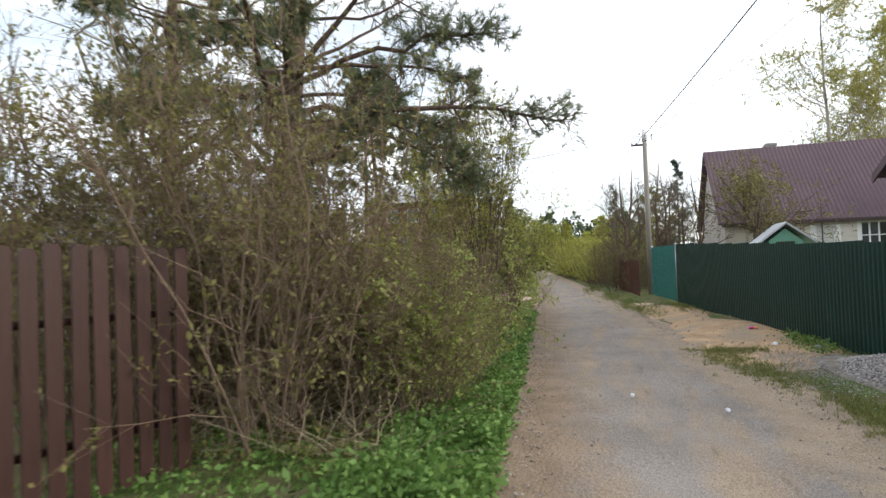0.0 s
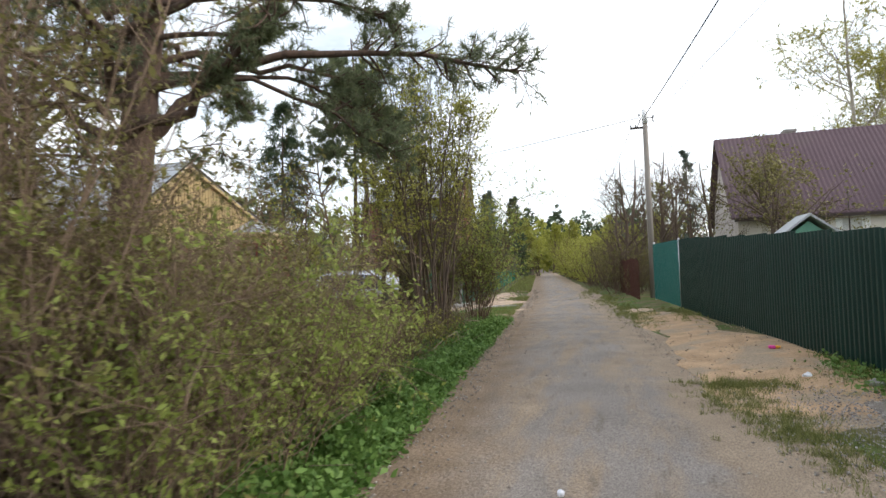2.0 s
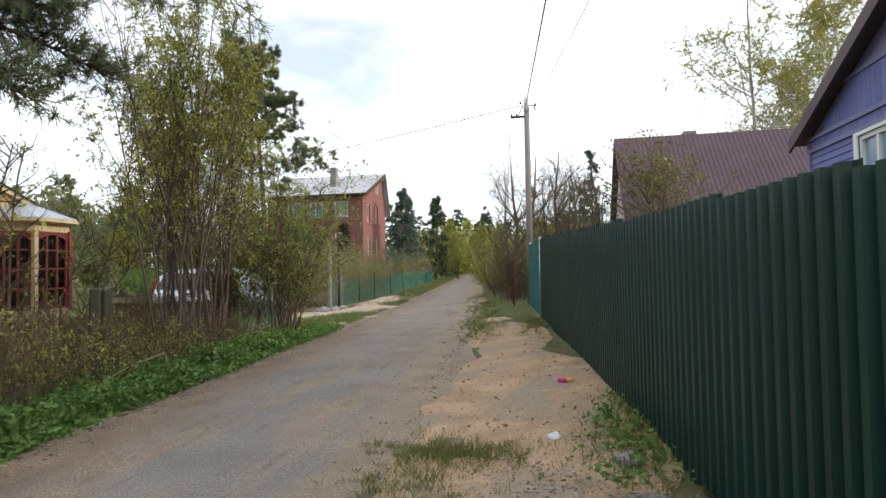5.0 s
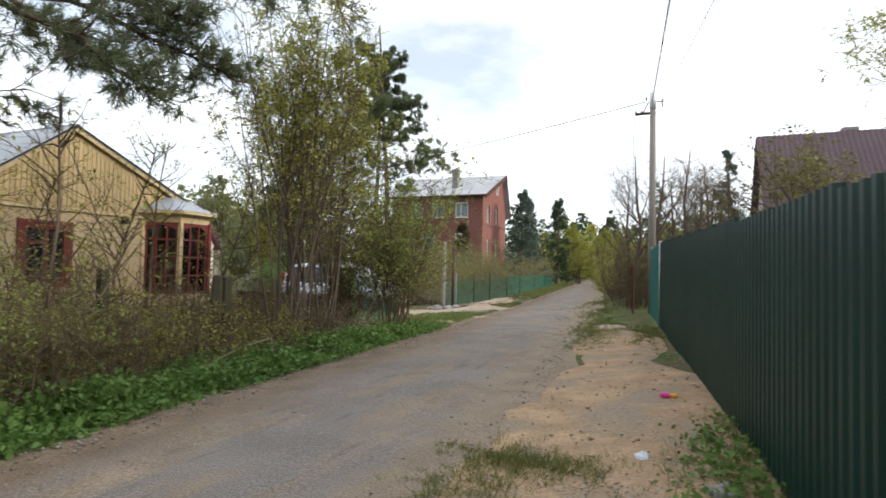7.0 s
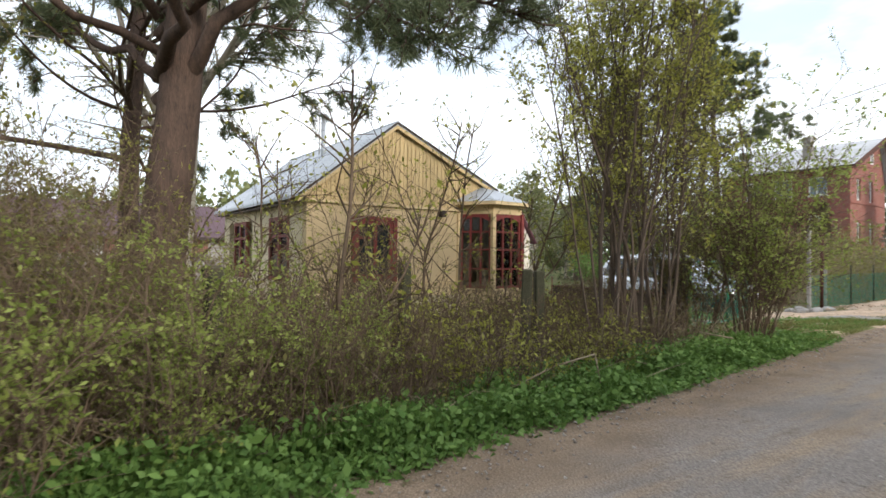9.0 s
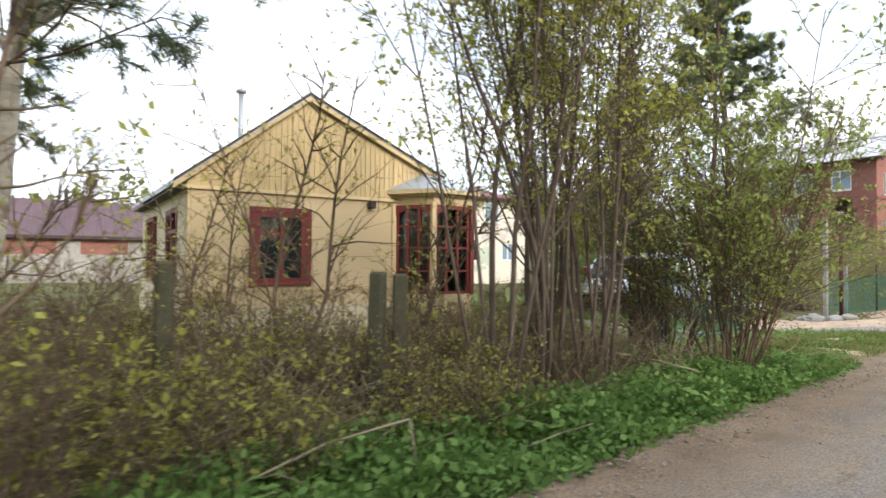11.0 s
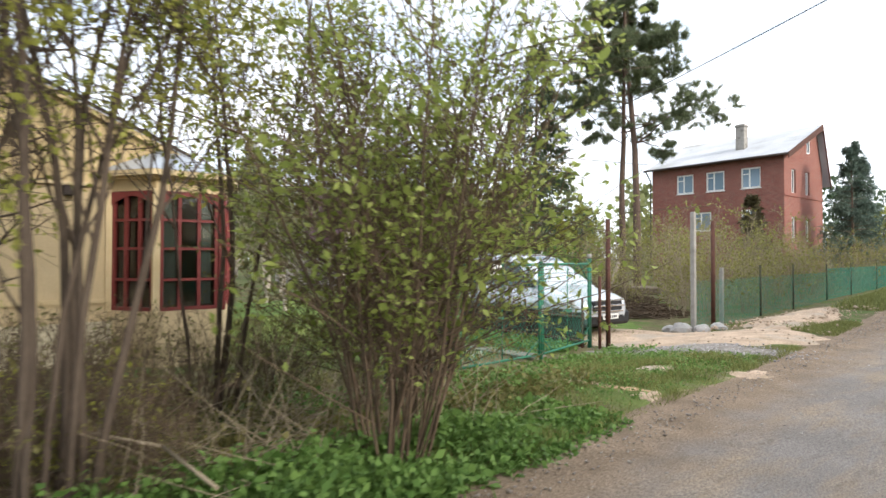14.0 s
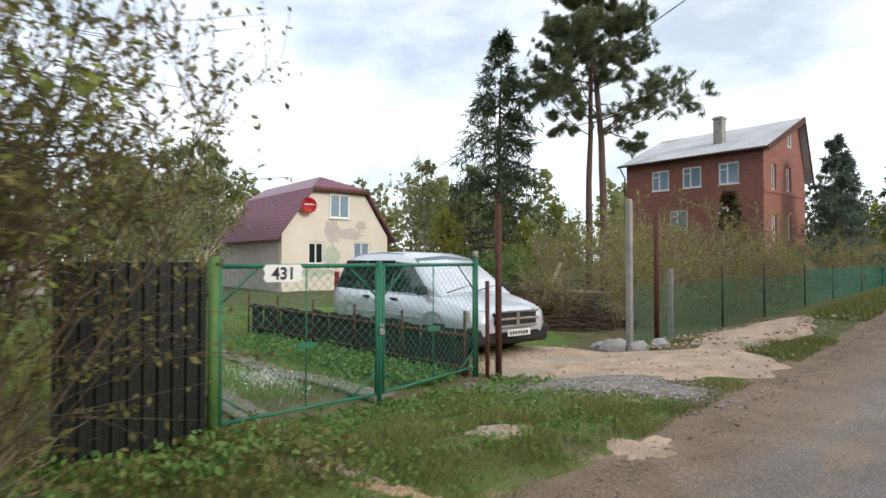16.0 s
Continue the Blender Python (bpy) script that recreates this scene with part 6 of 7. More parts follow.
def grow(rng, start, way, length, nodes, wobble, lift):
    """Bent shoots: start (M,3), way (M,3), length (M,) -> points (M,nodes,3). lift: pull up (+) or droop (-)."""
    m = len(start)
    pts = np.zeros((m, nodes, 3))
    pts[:, 0] = start
    d = unit(way)
    step = (length / (nodes - 1))[:, None]
    for k in range(1, nodes):
        d = unit(d + rng.normal(0, wobble, (m, 3)) + np.array([0, 0, lift]))
        pts[:, k] = pts[:, k - 1] + d * step
    return pts


def sprout(rng, pts, n, t0, t1, spread, along=0.6, power=1.0):
    """n places on shoots, with ways that leave them sideways. Returns start, way, place along (0..1), index of shoot."""
    m, k, _ = pts.shape
    i = rng.integers(0, m, n)
    t = t0 + (t1 - t0) * rng.random(n) ** power
    q = np.minimum((t * (k - 1)).astype(int), k - 2)
    f = (t * (k - 1) - q)[:, None]
    a, b = pts[i, q], pts[i, q + 1]
    tang = unit(b - a)
    side = unit(np.cross(tang, rng.normal(0, 1, (n, 3))))
    return a + (b - a) * f, unit(tang * along + side * spread), t, i


def tubes(pts, r0, r1, sides=3):
    """Tapered tubes round shoots. r0, r1: (M,) radii at base and tip."""
    m, k, _ = pts.shape
    tang = unit(np.gradient(pts, axis=1))
    ref = np.where(np.abs(tang[..., 2:3]) > 0.9, np.array([1.0, 0, 0]), np.array([0, 0, 1.0]))
    u = unit(np.cross(tang, ref))
    w = np.cross(tang, u)
    t = np.linspace(0, 1, k)[None, :]
    r = (r0[:, None] * (1 - t) + r1[:, None] * t)[..., None, None]
    a = np.arange(sides) * 2 * math.pi / sides
    ring = u[:, :, None, :] * np.cos(a)[None, None, :, None] + w[:, :, None, :] * np.sin(a)[None, None, :, None]
    v = pts[:, :, None, :] + ring * r
    idx = np.arange(m * k * sides).reshape(m, k, sides)
    nx = np.roll(idx, -1, 2)
    f = np.stack([idx[:, :-1], nx[:, :-1], nx[:, 1:], idx[:, 1:]], -1).reshape(-1, 4)
    return v.reshape(-1, 3), f


def join(parts):
    vs, fs, o = [], [], 0
    for v, f in parts:
        vs.append(v)
        fs.append(f + o)
        o += len(v)
    return np.concatenate(vs), np.concatenate(fs)


def leaves(rng, at, way, size, wide=0.5, hang=0.0, jitter=0.35):
    """Folded leaf blades, four corners each: stalk end, two sides, tip."""
    n = len(at)
    d = unit(way + rng.normal(0, 0.7, (n, 3)) + np.array([0, 0, -hang]))
    s = unit(np.cross(d, rng.normal(0, 1, (n, 3)) + np.array([0, 0, 1.2])))
    up = np.cross(s, d)
    ln = (size * (1 + rng.normal(0, jitter, n)).clip(0.4, 2))[:, None]
    v = np.stack([at, at + d * ln * 0.5 + s * ln * wide * 0.5 + up * ln * 0.08, at + d * ln, at + d * ln * 0.5 - s * ln * wide * 0.5 + up * ln * 0.08], 1)
    return v.reshape(-1, 3), np.arange(n * 4).reshape(n, 4)


def needles(rng, at, way, n_each, length, width, cone=0.9):
    """Tufts of needle blades round shoot tips (slim quads)."""
    p = np.repeat(at, n_each, 0)
    w = np.repeat(way, n_each, 0)
    d = unit(w + rng.normal(0, cone, p.shape))
    s = unit(np.cross(d, rng.normal(0, 1, p.shape))) * width
    ln = (length * rng.uniform(0.7, 1.15, len(p)))[:, None]
    b = p + w * (rng.uniform(-0.12, 0.03, len(p)) * length * 4)[:, None]
    v = np.stack([b - s * 0.5, b + s * 0.5, b + d * ln + s * 0.3, b + d * ln - s * 0.3], 1)
    return v.reshape(-1, 3), np.arange(len(p) * 4).reshape(-1, 4)


def plant(name, label, category, wood, wood_m, green, green_m, wood_name="woody_frame", green_name="foliage", group=""):
    ob = thing(name, Matrix.Identity(4), label, category, group)
    under(new(wood_name, np_mesh(wood_name, *wood, wood_m, True)), ob)
    if green is not None:
        under(new(green_name, np_mesh(green_name, *green, green_m)), ob)
    return ob


def shrub(seed, label, stems=34, height=2.4, foot=0.5, lean=0.45, twigs=420, fine=1500, n_leaf=3600, leaf=0.035, wood_m="twig", leaf_m="leaf_olive", r=0.011, low=0.1, group="", up=0.05, category="bush", wob=0.13):
    rng = np.random.default_rng(seed)
    a = rng.uniform(0, 2 * math.pi, stems)
    rad = foot * np.sqrt(rng.random(stems))
    base = np.stack([rad * np.cos(a), rad * np.sin(a), np.full(stems, -0.05)], 1)
    out = np.stack([np.cos(a), np.sin(a), np.zeros(stems)], 1) * (rng.uniform(0.05, lean, stems) * (0.4 + rad / max(foot, 0.01)))[:, None]
    hs = height * rng.uniform(0.55, 1.05, stems)
    s0 = grow(rng, base, out + np.array([0, 0, 1.0]), hs, 8, wob, up)
    rr0 = r * rng.uniform(0.6, 1.5, stems)
    st, wy, t, i = sprout(rng, s0, twigs, low, 0.97, 0.9, 0.75)
    s1 = grow(rng, st, wy, height * 0.32 * (1.1 - 0.7 * t) * rng.uniform(0.6, 1.3, twigs), 4, wob * 1.4, 0.07)
    st2, wy2, t2, i2 = sprout(rng, s1, fine, 0.15, 1.0, 0.9, 0.8)
    s2 = grow(rng, st2, wy2, height * 0.11 * rng.uniform(0.5, 1.4, fine), 2, 0.15, 0.05)
    wood = join([tubes(s0, rr0, rr0 * 0.35, 5), tubes(s1, rr0[i] * 0.5, np.full(twigs, 0.0022), 3), tubes(s2, np.full(fine, 0.0026), np.full(fine, 0.0014), 3)])
    lp, lw, lt, _ = sprout(rng, s2, int(n_leaf * 0.75), 0.2, 1.0, 0.8)
    lp2, lw2, _, _ = sprout(rng, s1, n_leaf - int(n_leaf * 0.75), 0.3, 1.0, 0.8)
    green = leaves(rng, np.concatenate([lp, lp2]), np.concatenate([lw, lw2]), leaf)
    return plant("shrub" if category == "bush" else "sapling", label, category, wood, M[wood_m], green, M[leaf_m], group=group)


def broadleaf(seed, name, label, height, trunk_r, n_limb, n_branch, n_twig, n_leaf, leaf, wood_m, leaf_m, crown_from=0.3, spread=0.35, droop=0.0, trunks=1, foot=0.0, open_=0.8, splay=0.1, wob=0.05, limb_up=0.10, group=""):
    rng = np.random.default_rng(seed)
    a = rng.uniform(0, 2 * math.pi, trunks)
    base = np.stack([foot * np.cos(a), foot * np.sin(a), np.full(trunks, -0.1)], 1) * (rng.random((trunks, 1)) ** 0.5 if trunks > 1 else 1)
    base[:, 2] = -0.1
    way = np.stack([np.cos(a) * splay, np.sin(a) * splay, np.ones(trunks)], 1) * 1.0
    hs = height * (rng.uniform(0.7, 1.0, trunks) if trunks > 1 else np.ones(1))
    s0 = grow(rng, base, way, hs, 12, wob, 0.03)
    r0 = trunk_r * (rng.uniform(0.55, 1.1, trunks) if trunks > 1 else np.ones(1))
    st, wy, t, i = sprout(rng, s0, n_limb, crown_from, 0.97, open_, 0.7)
    ln = height * spread * (1.15 - t) / (1.15 - crown_from) * rng.uniform(0.6, 1.2, n_limb) + height * 0.04
    s1 = grow(rng, st, wy, ln, 7, 0.10, limb_up)
    rr1 = np.maximum(r0[i] * (1.02 - t) * 0.5, 0.008)
    st2, wy2, t2, i2 = sprout(rng, s1, n_branch, 0.15, 1.0, 0.9, 0.75)
    s2 = grow(rng, st2, wy2, ln[i2] * 0.45 * rng.uniform(0.5, 1.3, n_branch), 5, 0.14, 0.04 - droop)
    st3, wy3, t3, i3 = sprout(rng, s2, n_twig, 0.1, 1.0, 0.9, 0.7)
    s3 = grow(rng, st3, wy3, ln[i2][i3] * 0.22 * rng.uniform(0.5, 1.4, n_twig) + 0.08, 4, 0.15, -droop * 1.5)
    tw = max(0.0022, height * 0.0004)
    wood = join([tubes(s0, r0, r0 * 0.12, 10), tubes(s1, rr1, rr1 * 0.3, 6), tubes(s2, np.maximum(rr1[i2] * 0.35, tw * 1.4), np.full(n_branch, tw), 4), tubes(s3, np.full(n_twig, tw), np.full(n_twig, tw * 0.6), 3)])
    lp, lw, _, _ = sprout(rng, s3, n_leaf, 0.1, 1.0, 0.8)
    green = leaves(rng, lp, lw, leaf, 0.6, droop * 3) if n_leaf else None
    return plant(name, label, "tree", wood, M[wood_m], green, M[leaf_m], "trunk", "crown", group)


def pine(seed, label, height, trunk_r, n_limb, first, reach, ragged=0.55, needle_m="needle_pine", tufts=2600, blades=16, length=0.10, width=0.006, wood_m="pine_bark", droop=0.0, bare=0.35, limb_r=0.06, extra=()):
    """Scots pine: bare lower trunk, crooked limbs, tufts of needles at the shoot ends."""
    rng = np.random.default_rng(seed)
    s0 = grow(rng, np.array([[0, 0, -0.2]]), np.array([[0.02, 0.0, 1.0]]), np.array([height]), 16, 0.025, 0.02)
    st, wy, t, i = sprout(rng, s0, n_limb, first, 0.98, 1.0, 0.25)
    ln = reach * (1.12 - t) / (1.12 - first) * rng.uniform(ragged, 1.65 - ragged, n_limb) + 0.4
    s1 = grow(rng, st, wy, ln, 9, 0.16, 0.03 - droop)
    rr1 = np.maximum(limb_r * (1.1 - t) * rng.uniform(0.6, 1.2, n_limb), 0.014)
    if extra:
        q = np.linspace(0, 1, 9)[None, :, None]
        a = np.array([[0.0, 0.0, e[0]] for e in extra])[:, None, :]
        b = np.array([e[1] for e in extra], float)[:, None, :]
        arch = np.sin(q * math.pi) * np.array([0, 0, 1.0]) * np.array([e[3] for e in extra])[:, None, None]
        bend = rng.normal(0, 0.09, (len(extra), 9, 3)) * np.sin(q * math.pi)
        own = a + (b - a) * q + arch + bend
        el = np.linalg.norm(b - a, axis=-1)[:, 0] * 0.46
        s1 = np.concatenate([s1, own, own, own, own])
        ln = np.concatenate([ln, el, el, el, el])
        thin = np.full(len(extra), 0.02)
        rr1 = np.concatenate([rr1, [e[2] for e in extra], thin, thin, thin])
    nb = n_limb * 9 + len(extra) * 75
    st2, wy2, t2, i2 = sprout(rng, s1, nb, bare, 1.0, 0.8, 0.75, 0.62)
    s2 = grow(rng, st2, wy2, ln[i2] * 0.25 * rng.uniform(0.4, 1.1, nb), 5, 0.2, 0.03)
    nt = nb * 4
    st3, wy3, t3, i3 = sprout(rng, s2, nt, 0.25, 1.0, 0.9, 0.8)
    s3 = grow(rng, st3, wy3, np.maximum(ln[i2][i3] * 0.10, 0.12) * rng.uniform(0.5, 1.3, nt), 3, 0.2, 0.06)
    wood = join([tubes(s0, np.array([trunk_r]), np.array([trunk_r * 0.2]), 14), tubes(s1, rr1, rr1 * 0.25, 7), tubes(s2, rr1[i2] * 0.3, np.full(nb, 0.006), 4), tubes(s3, np.full(nt, 0.005), np.full(nt, 0.003), 3)])
    lp, lw, _, _ = sprout(rng, s3, tufts, 0.3, 1.0, 0.3, 1.0)
    green = needles(rng, lp, lw, blades, length, width)
    return plant("pine_tree", label, "tree", wood, M[wood_m], green, M[needle_m], "trunk", "crown")


def spruce(seed, label, height, base_r, needle_m="needle_spruce", per_m=9, density=26, blade=0.16, width=0.03, droop=0.12, sparse=1.0, name="spruce_tree"):
    """Conical spruce: whorls of drooping boughs, hung with needle sprays."""
    rng = np.random.default_rng(seed)
    s0 = grow(rng, np.array([[0, 0, -0.2]]), np.array([[0, 0, 1.0]]), np.array([height]), 14, 0.012, 0.03)
    n = int(height * per_m)
    st, wy, t, i = sprout(rng, s0, n, 0.06, 0.985, 1.0, 0.05)
    ln = base_r * (1.02 - t) ** 0.85 * rng.uniform(0.6, 1.15, n) + 0.12
    s1 = grow(rng, st, wy, ln, 6, 0.06, -droop)
    s1[:, -2:, 2] += (ln * 0.06)[:, None]
    nb = int(n * 7 * sparse)
    st2, wy2, t2, i2 = sprout(rng, s1, nb, 0.2, 1.0, 0.7, 0.8)
    s2 = grow(rng, st2, wy2, ln[i2] * 0.3 * rng.uniform(0.5, 1.2, nb), 4, 0.1, -0.08)
    r1 = 0.012 + 0.01 * ln
    wood = join([tubes(s0, np.array([height * 0.013]), np.array([0.015]), 8), tubes(s1, r1, r1 * 0.3, 4), tubes(s2, np.full(nb, 0.006), np.full(nb, 0.003), 3)])
    lp, lw, _, _ = sprout(rng, s2, int(nb * density / 7), 0.0, 1.0, 0.6, 1.0)
    lq, lv, _, _ = sprout(rng, s1, int(nb * density / 12), 0.15, 1.0, 0.6, 1.0)
    green = leaves(rng, np.concatenate([lp, lq]), np.concatenate([lw, lv]), blade, width / blade * 1.6, 0.25)
    return plant(name, label, "tree", wood, M["bark"], green, M[needle_m], "trunk", "crown")


def at(x, y, yaw=0.0, s=1.0, dz=0.0):
    return Matrix.LocRotScale((x, y, float(gz(x, y)) + dz), Euler((0, 0, yaw)), (s, s, s))


def place(ob, x, y, yaw=0.0, s=1.0):
    ob.matrix_basis = at(x, y, yaw, s)
    return ob


def again(ob, x, y, yaw=0.0, s=1.0):
    c = copy_thing(ob, at(x, y, yaw))
    c.scale = (s, s, s)
    return c


# thicket along the road, tall part by the picket fence
tall = [shrub(20 + k, "dense twiggy roadside bush with small olive leaves", 40, 3.9, 0.75, 0.36, 460, 1500, 11500, 0.044, "twig", "leaf_olive", 0.010, 0.08, "roadside thicket") for k in range(3)]
spots = [(1.0, 6.6, 0.66), (0.35, 5.6, 1.02), (0.75, 7.7, 0.60), (0.1, 6.7, 0.68), (0.6, 8.8, 0.5), (-0.2, 8.1, 0.6), (-0.9, 6.2, 1.12), (-1.0, 7.6, 0.62), (-0.4, 9.4, 0.46), (-1.9, 6.9, 0.68), (-1.8, 5.6, 1.18), (-3.0, 6.4, 1.0), (-3.2, 8.0, 0.82), (-1.8, 8.9, 0.70)]
rp = random.Random(4)
for k, (x, y, s) in enumerate(spots):
    yaw = rp.uniform(0, 6.28)
    if k < 3:
        place(tall[k], x, y, yaw, s)
    else:
        again(tall[k % 3], x, y, yaw, s)

edge = [shrub(30 + k, "roadside bush with fresh yellow-green leaves", 26, 2.3, 0.5, 0.4, 320, 900, 6600, 0.048, "twig", "leaf_spring", 0.008, 0.12, "roadside thicket") for k in range(2)]
for k, (x, y, s) in enumerate(((1.15, 8.6, 0.72), (0.95, 9.7, 0.62), (1.3, 7.5, 0.85), (0.8, 10.8, 0.5), (0.2, 10.2, 0.6), (1.45, 6.4, 0.8))):
    if k < 2:
        place(edge[k], x, y, rp.uniform(0, 6.28), s)
    else:
        again(edge[k % 2], x, y, rp.uniform(0, 6.28), s)

# lower scrub in front of the yellow house
low = [shrub(40 + k, "low tangled scrub with brown stems and few leaves", 48, 1.45, 0.7, 0.45, 340, 1300, 800, 0.046, "twig_grey", "leaf_olive", 0.007, 0.06, "roadside thicket") for k in range(3)]
fresh_low = [shrub(50 + k, "low bush with fresh yellow-green leaves", 34, 1.3, 0.6, 0.5, 260, 1000, 1250, 0.055, "twig_grey", "leaf_fresh", 0.007, 0.08, "roadside thicket") for k in range(2)]
used = set()


def set_down(pool, k, x, y, yaw, s):
    ob = pool[k % len(pool)]
    if ob.name in used:
        return again(ob, x, y, yaw, s)
    used.add(ob.name)
    return place(ob, x, y, yaw, s)


k = 0
for y in np.arange(10.1, 17.2, 0.9):
    for col, dx in enumerate((1.05, 2.0, 3.1)):
        x = float(road_left(y)) - dx - rp.uniform(0, 0.35)
        pool = fresh_low if rp.random() < (0.6 if y < 13 else 0.35) else low
        set_down(pool, k, x, y + rp.uniform(-0.3, 0.3), rp.uniform(0, 6.28), rp.uniform(0.7, 1.05) * (0.75 if col == 0 else 1.0))
        k += 1
for x, y, s in ((-2.2, 8.9, 1.2), (-3.4, 9.6, 0.8), (-4.3, 10.6, 0.7), (-4.6, 12.2, 0.75), (-3.5, 11.6, 0.8), (-2.6, 12.6, 0.9), (-2.6, 17.6, 0.8), (-3.8, 16.4, 0.7), (-3.4, 18.8, 0.7)):
    set_down(fresh_low if rp.random() < 0.5 else low, k, x, y, rp.uniform(0, 6.28), s)
    k += 1

# thin saplings before the yellow house
sap = [shrub(60 + k, "thin crooked sapling with sparse young leaves", 3, 4.2, 0.15, 0.32, 56, 240, 640, 0.055, "twig_grey", "leaf_fresh", 0.022, 0.25, "saplings", 0.03, "sapling", 0.16) for k in range(3)]
for k, (x, y, s) in enumerate(((0.38, 10.65, 0.92), (-1.9, 13.7, 1.0), (-2.6, 10.9, 1.0), (-2.3, 15.2, 0.95), (-3.6, 13.2, 0.8), (-0.3, 11.5, 0.6))):
    if k < 3:
        place(sap[k], x, y, rp.uniform(0, 6.28), s)
    else:
        again(sap[k % 3], x, y, rp.uniform(0, 6.28), s)

# many-stemmed tree and vase-shaped shrub near the gate
place(broadleaf(71, "willow_tree", "many-stemmed tree with thin trunks and pale spring leaves", 6.9, 0.032, 150, 720, 3000, 24000, 0.042, "stem_bark", "leaf_fresh", 0.22, 0.22, 0.0, 17, 0.42, 0.5, 0.06, 0.06, 0.16), -0.05, 15.9)
place(broadleaf(72, "willow_tree", "many-stemmed tree with thin trunks and pale spring leaves", 6.6, 0.034, 46, 300, 1300, 9500, 0.050, "stem_bark", "leaf_fresh", 0.3, 0.24, 0.0, 4, 0.3, 0.7, 0.08, 0.05, 0.16), -2.2, 17.6)
place(broadleaf(75, "willow_tree", "many-stemmed tree with thin trunks and pale spring leaves", 6.3, 0.030, 60, 320, 1400, 8500, 0.042, "stem_bark", "leaf_fresh", 0.25, 0.22, 0.0, 7, 0.36, 0.5, 0.07, 0.06, 0.16), 0.15, 14.85)
place(shrub(73, "vase-shaped bush with dense fresh green leaves", 34, 4.0, 0.26, 0.34, 420, 1500, 11500, 0.052, "twig_grey", "leaf_spring", 0.011, 0.16, "", 0.03, "bush", 0.08), 0.32, 18.08)
place(shrub(74, "leafy bush leaning over a dark metal panel", 26, 4.2, 0.34, 0.40, 480, 1900, 18000, 0.046, "twig_grey", "leaf_olive", 0.012, 0.12, "", 0.05), -1.25, 19.1)

# pines and birch by the road
place(pine(81, "old Scots pine with thick scaly trunk and dark needles", 12.5, 0.31, 30, 0.38, 3.6, tufts=11500, blades=9, length=0.12, width=0.009, limb_r=0.10, bare=0.52,
      extra=((4.0, (5.35, 2.4, 4.45), 0.085, 0.55), (4.2, (3.6, 1.64, 3.25), 0.055, 0.5), (3.15, (1.7, 1.5, 5.8), 0.12, -0.2), (4.5, (2.6, 3.0, 4.7), 0.07, 0.3), (4.3, (3.0, 3.5, 4.0), 0.05, 0.5), (3.5, (2.6, -0.2, 4.6), 0.11, -0.25), (5.0, (-0.6, 4.0, 5.0), 0.07, 0.3), (4.2, (2.4, -2.9, 5.2), 0.07, 0.3), (3.5, (-2.6, -1.2, 4.7), 0.07, 0.2), (4.9, (4.3, 0.5, 5.7), 0.07, 0.3), (3.8, (0.4, -3.2, 4.0), 0.06, 0.3), (5.3, (3.6, 1.9, 5.3), 0.06, 0.4), (5.2, (1.6, -3.6, 6.0), 0.06, 0.3))), -2.76, 10.08)
place(pine(82, "slender Scots pine with bare lower trunk", 12.0, 0.17, 44, 0.22, 3.2, tufts=11000, blades=9, length=0.13, width=0.010), -5.0, 10.0, 2.0)
place(broadleaf(83, "birch_tree", "birch with white black-marked bark and hanging twigs", 11.0, 0.20, 30, 260, 1700, 5200, 0.055, "birch_bark", "leaf_fresh", 0.25, 0.28, 0.09), -5.35, 10.72)
place(broadleaf(84, "birch_tree", "leafy birch behind the roadside bushes", 9.5, 0.15, 44, 300, 1500, 9000, 0.085, "birch_bark", "leaf_fresh", 0.2, 0.28, 0.05), -7.0, 8.2)

# right of the road beyond the green fence
rough = [shrub(90 + k, "bare grey-brown roadside bush with sparse buds", 26, 3.0, 0.7, 0.4, 170, 380, 1300, 0.075, "twig_grey", "leaf_olive", 0.014, 0.1, "far roadside bushes") for k in range(2)]
green_b = [shrub(95 + k, "fresh green roadside bush", 24, 3.2, 0.8, 0.45, 110, 260, 2200, 0.12, "twig_grey", "leaf_fresh", 0.014, 0.1, "far roadside bushes") for k in range(2)]
k = 0
for y in np.arange(29.0, 78.0, 2.1):
    for dx in (0.9, 2.4):
        x = float(road_right(y)) + dx + rp.uniform(0, 0.8)
        set_down(rough if (y < 44 and rp.random() < 0.75) else green_b, k, x, y, rp.uniform(0, 6.28), rp.uniform(0.7, 1.15) * (0.62 if y < 31 else 1.0) * (1 + max(0, y - 45) * 0.012))
        k += 1
apple = broadleaf(101, "apple_tree", "bare-branched apple tree with sparse buds", 5.6, 0.12, 22, 170, 900, 500, 0.05, "bark", "leaf_olive", 0.25, 0.42, 0.0, 2, 0.15, 0.9, 0.2, 0.09, 0.12, group="garden trees")
place(apple, 6.1, 33.5, 0.0, 1.25)
again(apple, 4.9, 38.0, 1.7, 1.35)
again(apple, 7.2, 31.0, 4.0, 1.05)
again(apple, 3.9, 32.0, 5.0, 1.15)
again(apple, 6.6, 40.0, 3.0, 1.3)
place(broadleaf(102, "apple_tree", "spreading apple tree with yellow-green young leaves", 7.0, 0.14, 26, 220, 1200, 5200, 0.11, "bark", "leaf_olive", 0.25, 0.46, 0.02, 2, 0.1, 0.9, 0.2, 0.09, 0.08), 9.6, 29.5)
place(broadleaf(103, "apple_tree", "thin bare garden tree behind the fence", 6.4, 0.08, 14, 80, 420, 200, 0.05, "bark", "leaf_olive", 0.5, 0.25, 0.0, 1, 0.0, 0.9, 0.1, 0.09, 0.12), 10.8, 36.0 - 4.0)
